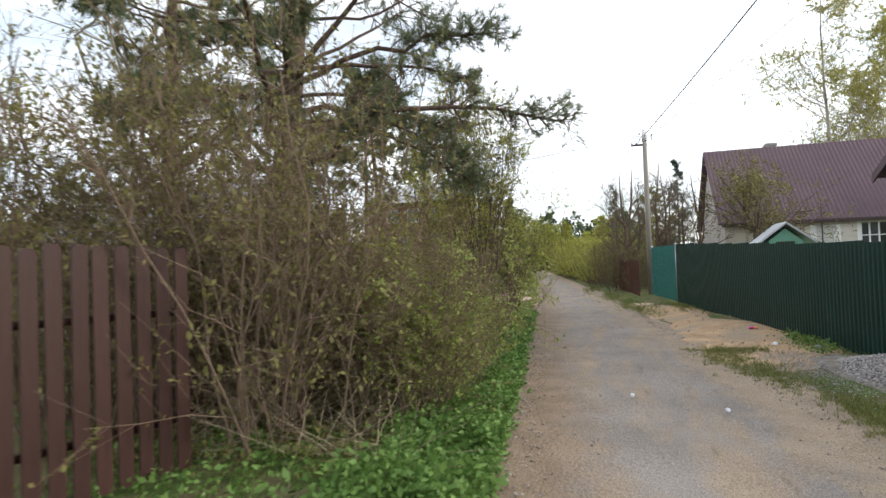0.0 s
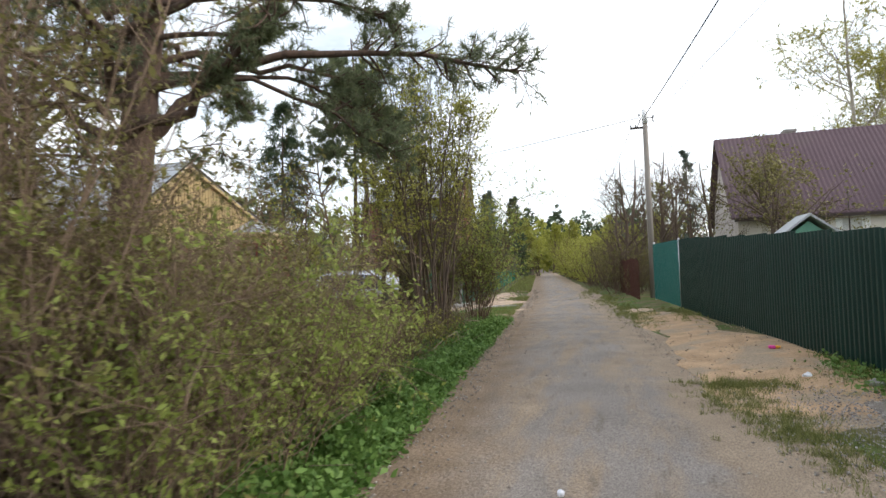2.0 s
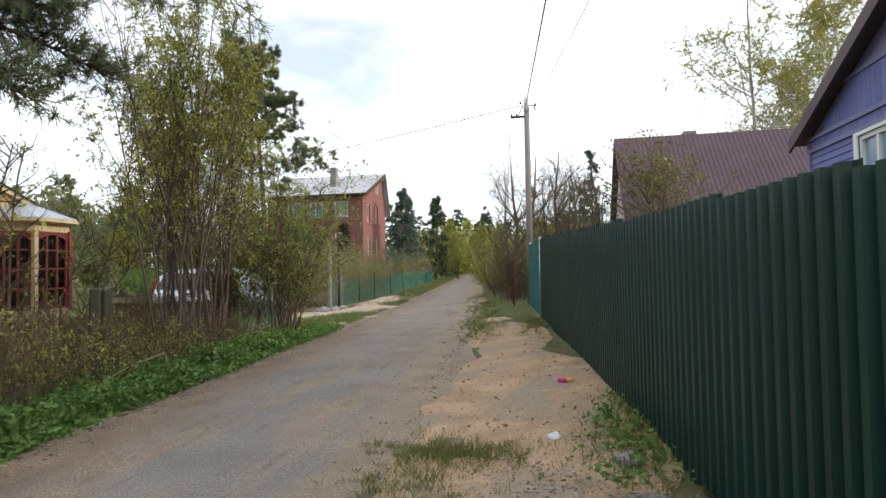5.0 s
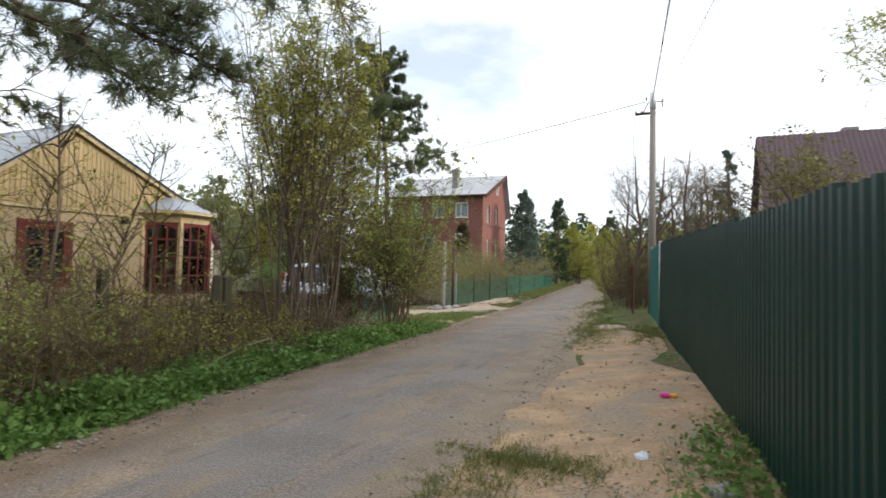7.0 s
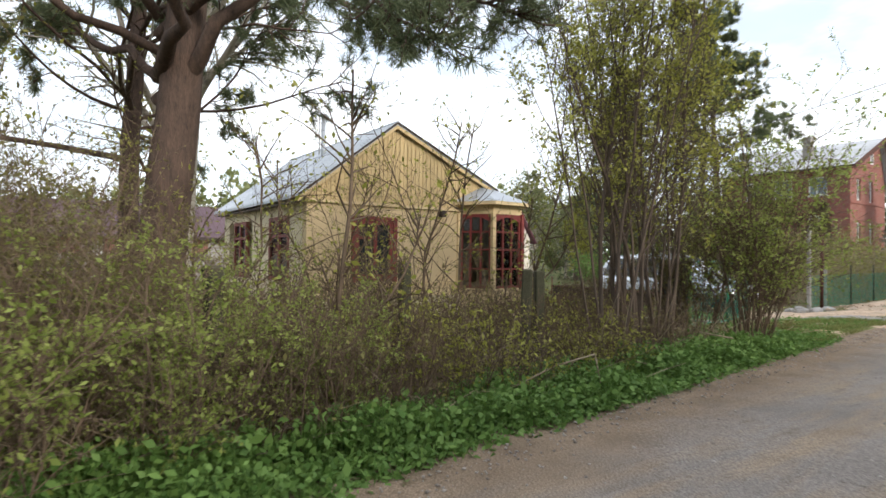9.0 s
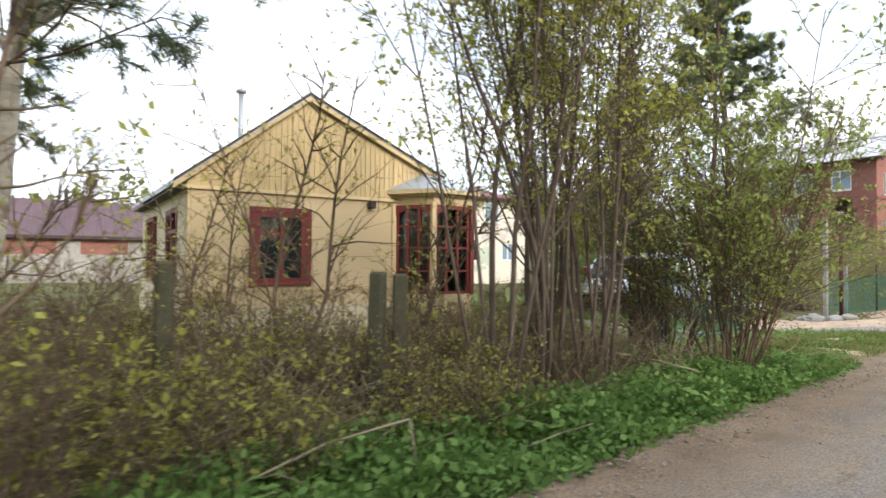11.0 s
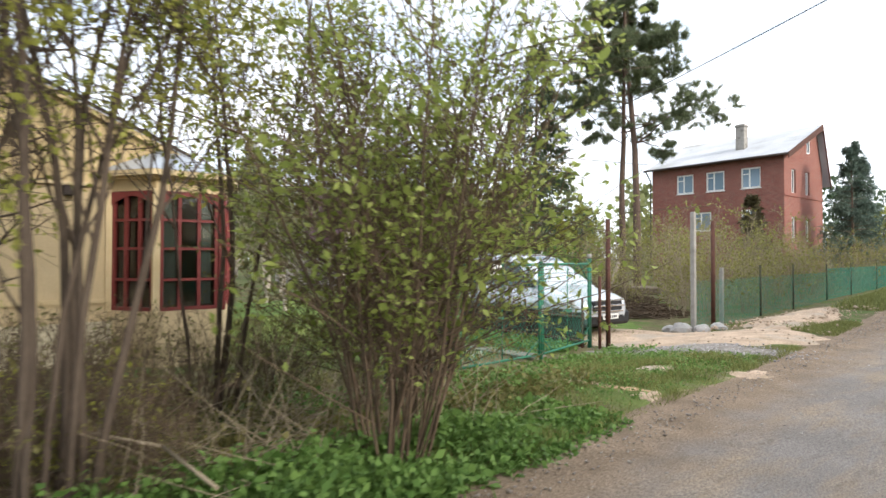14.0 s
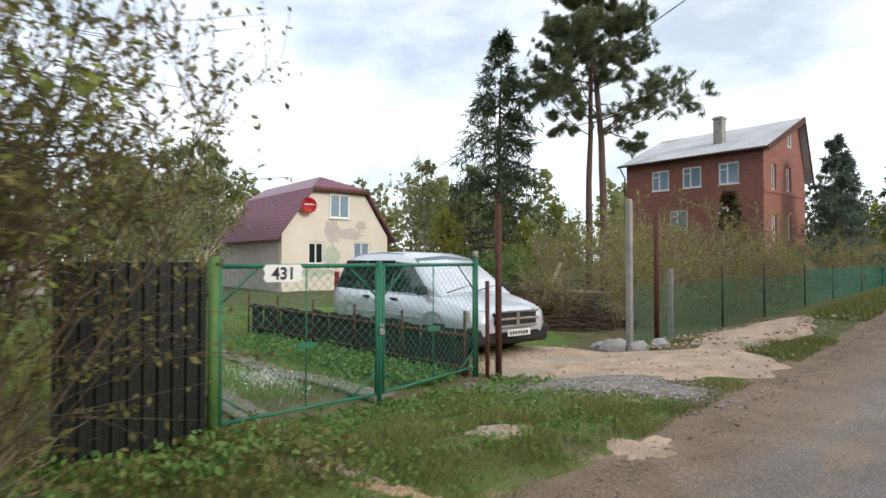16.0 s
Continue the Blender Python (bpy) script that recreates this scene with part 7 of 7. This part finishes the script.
tall_birch = broadleaf(104, "birch_tree", "tall yellow-green birch behind the brown roof", 15.5, 0.18, 60, 460, 1900, 60000, 0.066, "birch_bark", "leaf_birch", 0.18, 0.26, 0.05, 2, 0.5, group="tall birches")
place(tall_birch, 18.0, 43.5, 0.0, 1.38)
again(tall_birch, 22.5, 47.0, 2.0, 1.25)
place(spruce(105, "young larch with light green needles", 8.5, 1.7, "needle_blue", 7, 22, 0.17, 0.035, name="larch_tree"), 3.9, 52.0)
place(spruce(106, "slender conifer beside the brown roof", 8.6, 1.2, "needle_blue", 10, 40, 0.16, 0.026, 0.04), 7.9, 43.0)

# left behind the driveway
tp = pine(111, "tall Scots pine with high dark crown", 20.5, 0.24, 50, 0.40, 4.5, ragged=0.42, tufts=17000, blades=8, length=0.24, width=0.020, bare=0.42, limb_r=0.07)
place(tp, -15.0, 45.0, 0.5)
place(pine(112, "tall Scots pine with high dark crown", 19.0, 0.22, 44, 0.44, 4.3, ragged=0.42, tufts=15000, blades=8, length=0.24, width=0.020, bare=0.42, limb_r=0.07), -16.6, 46.0, 2.5)
place(spruce(113, "tall dark spruce with drooping boughs", 16.3, 5.2, "needle_spruce", 10, 56, 0.40, 0.04, 0.13), -22.9, 45.0)
place(spruce(114, "dense blue-green conifer beside the brick house", 9.6, 2.5, "needle_blue", 12, 80, 0.24, 0.034, 0.0), -8.9, 60.5)
place(spruce(115, "small rusty-green conifer before the brick house", 5.9, 1.2, "needle_rusty", 14, 40, 0.26, 0.07, 0.0), -12.2, 53.6)
blue = spruce(116, "blue-green conifer beside the far road", 11.0, 2.7, "needle_blue", 9, 38, 0.42, 0.06, 0.02)
place(blue, -12.6, 76.0)
place(spruce(117, "dark conifer beside the far road", 11.6, 2.8, "needle_spruce", 9, 38, 0.42, 0.06, 0.05), -10.6, 83.0)
wood_far = broadleaf(118, "birch_tree", "pale spring birch beyond the garden", 12.0, 0.16, 34, 170, 600, 8500, 0.16, "birch_bark", "leaf_far", 0.15, 0.26, 0.05, 2, 0.6, group="far trees")
place(wood_far, -31.0, 49.0)
leafy = broadleaf(119, "leafy_tree", "round bright green tree at the road's far end", 8.5, 0.16, 34, 170, 500, 7500, 0.18, "bark", "leaf_fresh", 0.12, 0.42, 0.0, 3, 0.5, group="far trees")
place(leafy, -9.6, 92.0)
for x, y, s, yaw, ob in ((-37.4, 50.0, 1.2, 2.2, wood_far), (-47.3, 33.0, 1.28, 0.6, wood_far), (-43.5, 36.5, 0.9, 1.6, leafy), (-50.5, 30.0, 1.15, 3.1, wood_far), (-40.5, 47.5, 0.75, 4.2, leafy), (-45.0, 30.5, 1.0, 5.2, leafy), (-34, 54, 0.9, 1, wood_far), (-39, 52, 1.0, 2, wood_far), (-28, 56, 0.8, 3, leafy), (-22, 60, 0.8, 4, leafy), (-22, 26.5, 0.7, 2, wood_far), (-29, 29, 0.85, 5, wood_far), (-33, 26, 0.8, 3, leafy), (-12, 96, 1.2, 1, leafy), (-7, 98, 1.0, 2, leafy), (-14, 88, 0.9, 3, leafy), (-4.5, 104, 1.1, 4, leafy), (-16, 70, 0.7, 5, leafy), (-6.2, 76, 0.55, 5, leafy), (4, 78, 0.9, 1, leafy), (7, 70, 0.8, 2, leafy), (2, 88, 1.0, 3, leafy), (9, 58, 0.7, 4, leafy), (12, 50, 0.75, 5, leafy), (-24.5, 42.0, 0.6, 2, leafy), (-19.5, 43.5, 0.5, 4, leafy), (-27.5, 44, 0.75, 1, wood_far), (-17.5, 24.2, 0.6, 3, wood_far), (-14.4, 21.6, 0.5, 1, wood_far), (-13.6, 23.4, 0.42, 4, wood_far), (-16.5, 19.6, 0.55, 2, wood_far)):
    again(ob, x, y, yaw, s)
place(spruce(120, "dark firs at the end of the road", 13.0, 3.2, "needle_spruce", 7, 24, 0.4, 0.09, 0.05), -7.2, 112.0)
# young growth along the green net fence
net_b = [shrub(130 + k, "thin yellowish bush along the net fence", 26, 3.0, 0.7, 0.35, 200, 560, 1900, 0.075, "dead", "leaf_net", 0.010, 0.12, "bushes by the net fence") for k in range(2)]
for k, (x, y, s) in enumerate(((-4.6, 31.5, 0.9), (-5.6, 33.5, 1.1), (-4.4, 34.5, 0.8), (-6.6, 36.0, 1.2), (-5.2, 38.0, 1.0), (-7.2, 40.0, 1.2), (-5.8, 42.5, 1.0), (-8.0, 45.0, 1.3), (-6.4, 47.0, 1.0), (-8.6, 50.0, 1.2), (-7.0, 53.0, 1.1), (-7.8, 58.0, 1.1), (-8.5, 64.0, 1.2), (-9.5, 70.0, 1.2), (-6.4, 30.6, 0.7), (-9.5, 38.5, 1.2), (-10.5, 42.0, 1.4), (-11.5, 36.5, 1.0), (-13.5, 40.5, 1.4))):
    set_down(net_b, k, x, y, rp.uniform(0, 6.28), s)
hedge = [shrub(140, "dark green clipped garden bush", 24, 2.0, 0.8, 0.4, 160, 450, 2400, 0.11, "twig", "leaf_nettle", 0.010, 0.05, "garden bushes")]
for k, (x, y, s) in enumerate(((-14.5, 38.0, 1.2), (-17.0, 39.5, 1.3), (-19.0, 38.5, 1.0), (-21.5, 40.5, 1.2), (-12.2, 33.5, 0.7), (-15.5, 36.0, 0.8))):
    set_down(hedge, k, x, y, rp.uniform(0, 6.28), s)


# ---- ground plants ----
def verge(seed, n, pick, hmin, hmax, size, leaf_m, name, label, per=5, wide=0.62):
    rng = np.random.default_rng(seed)
    x, y, h = pick(rng, n)
    z = gz(x, y)
    base = np.stack([x, y, z], 1)
    hh = rng.uniform(hmin, hmax, n) * h
    lp = np.repeat(base, per, 0)
    lh = np.repeat(hh, per) * np.tile(np.linspace(0.35, 1.0, per), n)
    off = rng.normal(0, 0.05, (n * per, 2))
    lp = lp + np.column_stack([off, lh])
    way = np.column_stack([rng.normal(0, 1, (n * per, 2)), rng.uniform(-0.25, 0.35, n * per)])
    g = leaves(rng, lp, unit(way), size, wide, 0.12)
    st = grow(rng, base, np.column_stack([rng.normal(0, 0.12, (n, 2)), np.ones(n)]), hh, 3, 0.08, 0.0)
    s = tubes(st, np.full(n, 0.004), np.full(n, 0.002), 3)
    return tagged(new(name, np_mesh(name, *join([g, s]), M[leaf_m])), label, "plants", kind="stuff")


def left_band(rng, n):
    y = 2.5 + 17.6 * rng.random(n)
    u = rng.random(n)
    d = -0.02 + 1.05 * u
    clump = 0.6 + 0.5 * np.sin(2.1 * y + 3 * u) * np.sin(0.9 * y + 1)
    keep_h = (0.35 + 0.65 * sstep(0.0, 0.25, u)) * (0.75 + 0.35 * clump) * (1 - 0.75 * sstep(17.8, 19.8, y)) * (0.25 + 0.75 * sstep(-0.45, 0.1, np.sin(3.1 * y + 5 * u) * np.sin(1.7 * y - 4.1 * u + 0.6)))
    return road_left(y) - d, y, keep_h


verge(201, 12500, left_band, 0.08, 0.32, 0.056, "leaf_nettle", "verge_plants", "lush green nettles and ground elder on the verge")


def left_under(rng, n):
    y = rng.uniform(4.5, 21.5, n)
    return road_left(y) - 1.0 - 3.2 * rng.random(n), y, np.full(n, 0.7)


verge(202, 4200, left_under, 0.06, 0.28, 0.06, "leaf_olive", "undergrowth", "low leafy undergrowth beneath the bushes", 4)


verge(205, 620, lambda rng, n: (-2.3 + 1.5 * rng.random(n) ** 1.3, 18.3 + 2.9 * rng.random(n), np.full(n, 0.8)), 0.08, 0.24, 0.06, "leaf_nettle", "verge_plants", "green weeds before the dark metal panel")
verge(206, 380, lambda rng, n: (-2.6 + 0.8 * rng.random(n), 21.0 + 4.0 * rng.random(n), np.full(n, 0.6)), 0.05, 0.18, 0.05, "leaf_nettle", "verge_plants", "low green weeds at the foot of the gate")


verge(208, 700, lambda rng, n: (-1.0 + 2.9 * rng.random(n), 2.6 + 3.0 * rng.random(n), np.full(n, 0.8)), 0.05, 0.22, 0.05, "leaf_nettle", "verge_plants", "green weeds at the foot of the picket fence")


def blades(seed, n, pick, hmin, hmax, width, leaf_m, name, label):
    rng = np.random.default_rng(seed)
    x, y, h = pick(rng, n)
    p = np.stack([x, y, gz(x, y)], 1)
    d = unit(np.column_stack([rng.normal(0, 0.55, (n, 2)), np.ones(n)]))
    ln = (rng.uniform(hmin, hmax, n) * h)[:, None]
    s = unit(np.cross(d, rng.normal(0, 1, (n, 3)))) * width
    v = np.stack([p - s * 0.5, p + s * 0.5, p + d * ln + s * 0.12, p + d * ln - s * 0.12], 1)
    return tagged(new(name, np_mesh(name, v.reshape(-1, 3), np.arange(n * 4).reshape(n, 4), M[leaf_m])), label, "grass", kind="stuff")


def gate_lawn(rng, n):
    y = rng.uniform(18.2, 30.5, n)
    d = 0.05 + 2.6 * rng.random(n)
    x = road_left(y) - d
    ok = (0.5 + 0.5 * np.sin(2.3 * x + 1.1 * y) * np.sin(1.9 * y - 0.7 * x)) > rng.random(n) * 0.62
    sandy = ((x + 2.3) / 2.7) ** 2 + ((y - 26.7) / 1.8) ** 2 < 1
    grav = ((x + 1.2) / 1.5) ** 2 + ((y - 24.6) / 0.7) ** 2 < 1
    heap = ((x + 1.8) / 1.0) ** 2 + ((y - 31.2) / 2.9) ** 2 < 1
    for cx, cy, rx, ry in ((-0.62, 21.08, 0.5, 0.07), (-0.34, 22.53, 0.22, 0.16), (0.42, 21.1, 0.1, 0.15), (0.62, 23.0, 0.17, 0.25)):
        ok &= ((x - cx) / rx) ** 2 + ((y - cy) / ry) ** 2 > 1
    clump = 0.75 + 0.55 * np.sin(5.1 * x + 1.7 * y) * np.sin(4.3 * y - 2.2 * x)
    h = np.where(ok & ~sandy & ~grav & ~heap, clump, 0.02)
    return x, y, h


blades(211, 95000, gate_lawn, 0.035, 0.13, 0.007, "leaf_grass", "grass", "short patchy green grass before the gate")


def gate_weeds(rng, n):
    y = rng.uniform(18.6, 24.4, n)
    x = road_left(y) - 0.25 - 2.4 * rng.random(n)
    patchy = np.sin(2.9 * x + 1.3 * y) * np.sin(2.1 * y - 1.6 * x + 0.8)
    return x, y, np.where(patchy > 0.0, 1.0, 0.25)


verge(207, 2600, gate_weeds, 0.02, 0.10, 0.034, "leaf_nettle", "weeds", "low clover and plantain in the worn grass", 4)


def yard_lawn(rng, n):
    return rng.uniform(-12, -3.2, n), rng.uniform(18.5, 27, n), np.ones(n)


blades(212, 24000, yard_lawn, 0.05, 0.12, 0.014, "leaf_grass", "grass", "green grass of the yard behind the gate")


def right_tufts(rng, n):
    c = np.array([(5.05, 10.6, 0.30, 0.9), (5.3, 11.25, 0.55, 0.25), (6.35, 11.4, 0.35, 0.5), (6.55, 12.1, 0.2, 0.9), (5.35, 9.3, 0.3, 0.8), (4.5, 18.9, 0.35, 1.4), (5.35, 19.6, 0.3, 1.6), (4.3, 20.8, 0.4, 1.2), (3.9, 22.5, 0.3, 2.5), (3.3, 27, 0.4, 3.0), (2.3, 34, 0.4, 5.0), (5.75, 7.0, 0.25, 1.2), (6.9, 9.2, 0.1, 1.0)])
    m = n // 26
    q = np.repeat(c[rng.integers(0, len(c), m)], 26, 0)
    jx, jy = np.repeat(rng.normal(0, 0.62, m), 26), np.repeat(rng.normal(0, 0.62, m), 26)
    k = len(q)
    x, y = q[:, 0] + jx * q[:, 2] + rng.normal(0, 0.028, k), q[:, 1] + jy * q[:, 3] + rng.normal(0, 0.028, k)
    pad = n - k
    return np.concatenate([x, x[:pad]]), np.concatenate([y, y[:pad]]), 0.5 + 0.8 * rng.random(n)


blades(213, 64000, right_tufts, 0.03, 0.10, 0.006, "leaf_grass", "grass", "tufts of green grass between road and fence")
verge(214, 170, lambda rng, n: (6.45 + rng.normal(0, 0.16, n), 11.5 + rng.normal(0, 0.55, n), np.full(n, 0.7)), 0.06, 0.2, 0.05, "leaf_nettle", "verge_plants", "green weeds at the foot of the fence")


def far_verge(rng, n):
    y = rng.uniform(34.5, 75, n)
    return road_left(y) - 0.1 - 1.3 * rng.random(n), y, np.ones(n)


blades(215, 13000, far_verge, 0.10, 0.28, 0.024, "leaf_grass", "grass", "long grass along the far road edge")


def litter(seed, n, name, label):
    """Dry stalks lying and leaning under the bushes."""
    rng = np.random.default_rng(seed)
    y = rng.uniform(4.8, 19.5, n)
    x = road_left(y) - 0.7 - 2.6 * rng.random(n)
    b = np.stack([x, y, gz(x, y) + 0.03], 1)
    w = np.column_stack([rng.normal(0, 1, (n, 2)), rng.uniform(0.0, 1.3, n)])
    p = grow(rng, b, w, rng.uniform(0.3, 1.1, n), 4, 0.08, -0.03)
    p[..., 2] = np.maximum(p[..., 2], gz(p[..., 0], p[..., 1]) + 0.01)
    return tagged(new(name, np_mesh(name, *tubes(p, np.full(n, 0.005), np.full(n, 0.0025), 3), M["dead"])), label, "dry stalks", kind="stuff")


litter(221, 1700, "dry_stalks", "pale dry stalks and twigs under the bushes")

# far woods closing the view
def far_wood(seed, n, name, label, leaf_m, pick, hmin, hmax, size, per):
    rng = np.random.default_rng(seed)
    x, y = pick(rng, n)
    h = rng.uniform(hmin, hmax, n)
    q = np.repeat(np.arange(n), per)
    t = rng.random(n * per)
    rad = (h[q] * 0.26) * np.sin(np.clip(t, 0.02, 1) ** 0.7 * math.pi) ** 0.6 * np.sqrt(rng.random(n * per))
    a = rng.uniform(0, 2 * math.pi, n * per)
    p = np.stack([x[q] + rad * np.cos(a), y[q] + rad * np.sin(a), h[q] * (0.06 + 0.94 * t)], 1)
    g = leaves(rng, p, rng.normal(0, 1, p.shape), size, 0.8)
    s = grow(rng, np.stack([x, y, np.zeros(n)], 1), np.tile([0, 0, 1.0], (n, 1)), h * 0.95, 3, 0.03, 0)
    w = tubes(s, h * 0.012, h * 0.002, 5)
    return tagged(new(name, np_mesh(name, *join([g, w]), M[leaf_m])), label, "woods", kind="stuff")


def ring(a0, a1, r0, r1):
    def pick(rng, n):
        a, r = np.radians(rng.uniform(a0, a1, n)), rng.uniform(r0, r1, n)
        return r * np.sin(a), r * np.cos(a)
    return pick


far_wood(231, 150, "far_woods", "distant mixed spring woods", "leaf_far", ring(-100, -14, 78, 125), 7, 13, 0.7, 260)
far_wood(232, 60, "far_woods", "distant woods behind the far gardens", "leaf_far", ring(4, 75, 75, 120), 7, 12, 0.7, 260)
far_wood(233, 40, "far_woods", "dark distant conifers at the end of the road", "needle_spruce", ring(-14, 5, 125, 170), 9, 15, 0.8, 300)
far_wood(234, 26, "far_woods", "fresh green trees at the end of the road", "leaf_fresh", ring(-12, 3, 105, 140), 6, 10, 0.7, 300)
far_wood(235, 90, "far_woods", "distant woods all round", "leaf_far", ring(80, 260, 60, 110), 8, 14, 0.9, 160)

bp_ = brush_heap(401, 900, -7.6, 31.0, 2.6, 1.5, 1.0, "brush", "")
hp = thing("brush_heap", Matrix.Identity(4), "grey-brown heap of cut branches behind the car", "brush heap")
under(tagged(new("brushwood", np_mesh("brushwood", *tubes(bp_, np.full(900, 0.016), np.full(900, 0.006), 4), M["twig_grey"])), kind="stuff"), hp)
logs = thing("log_pile", Matrix.Identity(4), "stacked weathered logs and boards", "log pile")
for k in range(7):
    part("log", rods(((-11.5 + 0.2 * k, 33.2 + 0.15 * (k % 3), 0.05 + 0.11 * (k // 2)), (-8.3 + 0.25 * k, 33.8 + 0.12 * (k % 3), 0.0 + 0.12 * (k // 2)), 0.07), sides=7), M["log"], logs)
part("log", rods(((-6.4, 29.6, -0.3), (-7.2, 31.8, 1.25), 0.06), sides=7), M["log"], logs)
verge(402, 260, lambda rng, n: (-4.7 + rng.normal(0, 0.5, n), 22.4 + rng.normal(0, 0.16, n), np.full(n, 0.5)), 0.1, 0.25, 0.03, "petal", "flowers", "small white flowers by the garden path", 2)
verge(403, 2200, lambda rng, n: (rng.uniform(-8.5, -3.0, n), 23.85 + rng.normal(0, 0.32, n), np.full(n, 0.7)), 0.05, 0.24, 0.06, "leaf_nettle", "weeds", "green weeds at the foot of the barrier", 4)
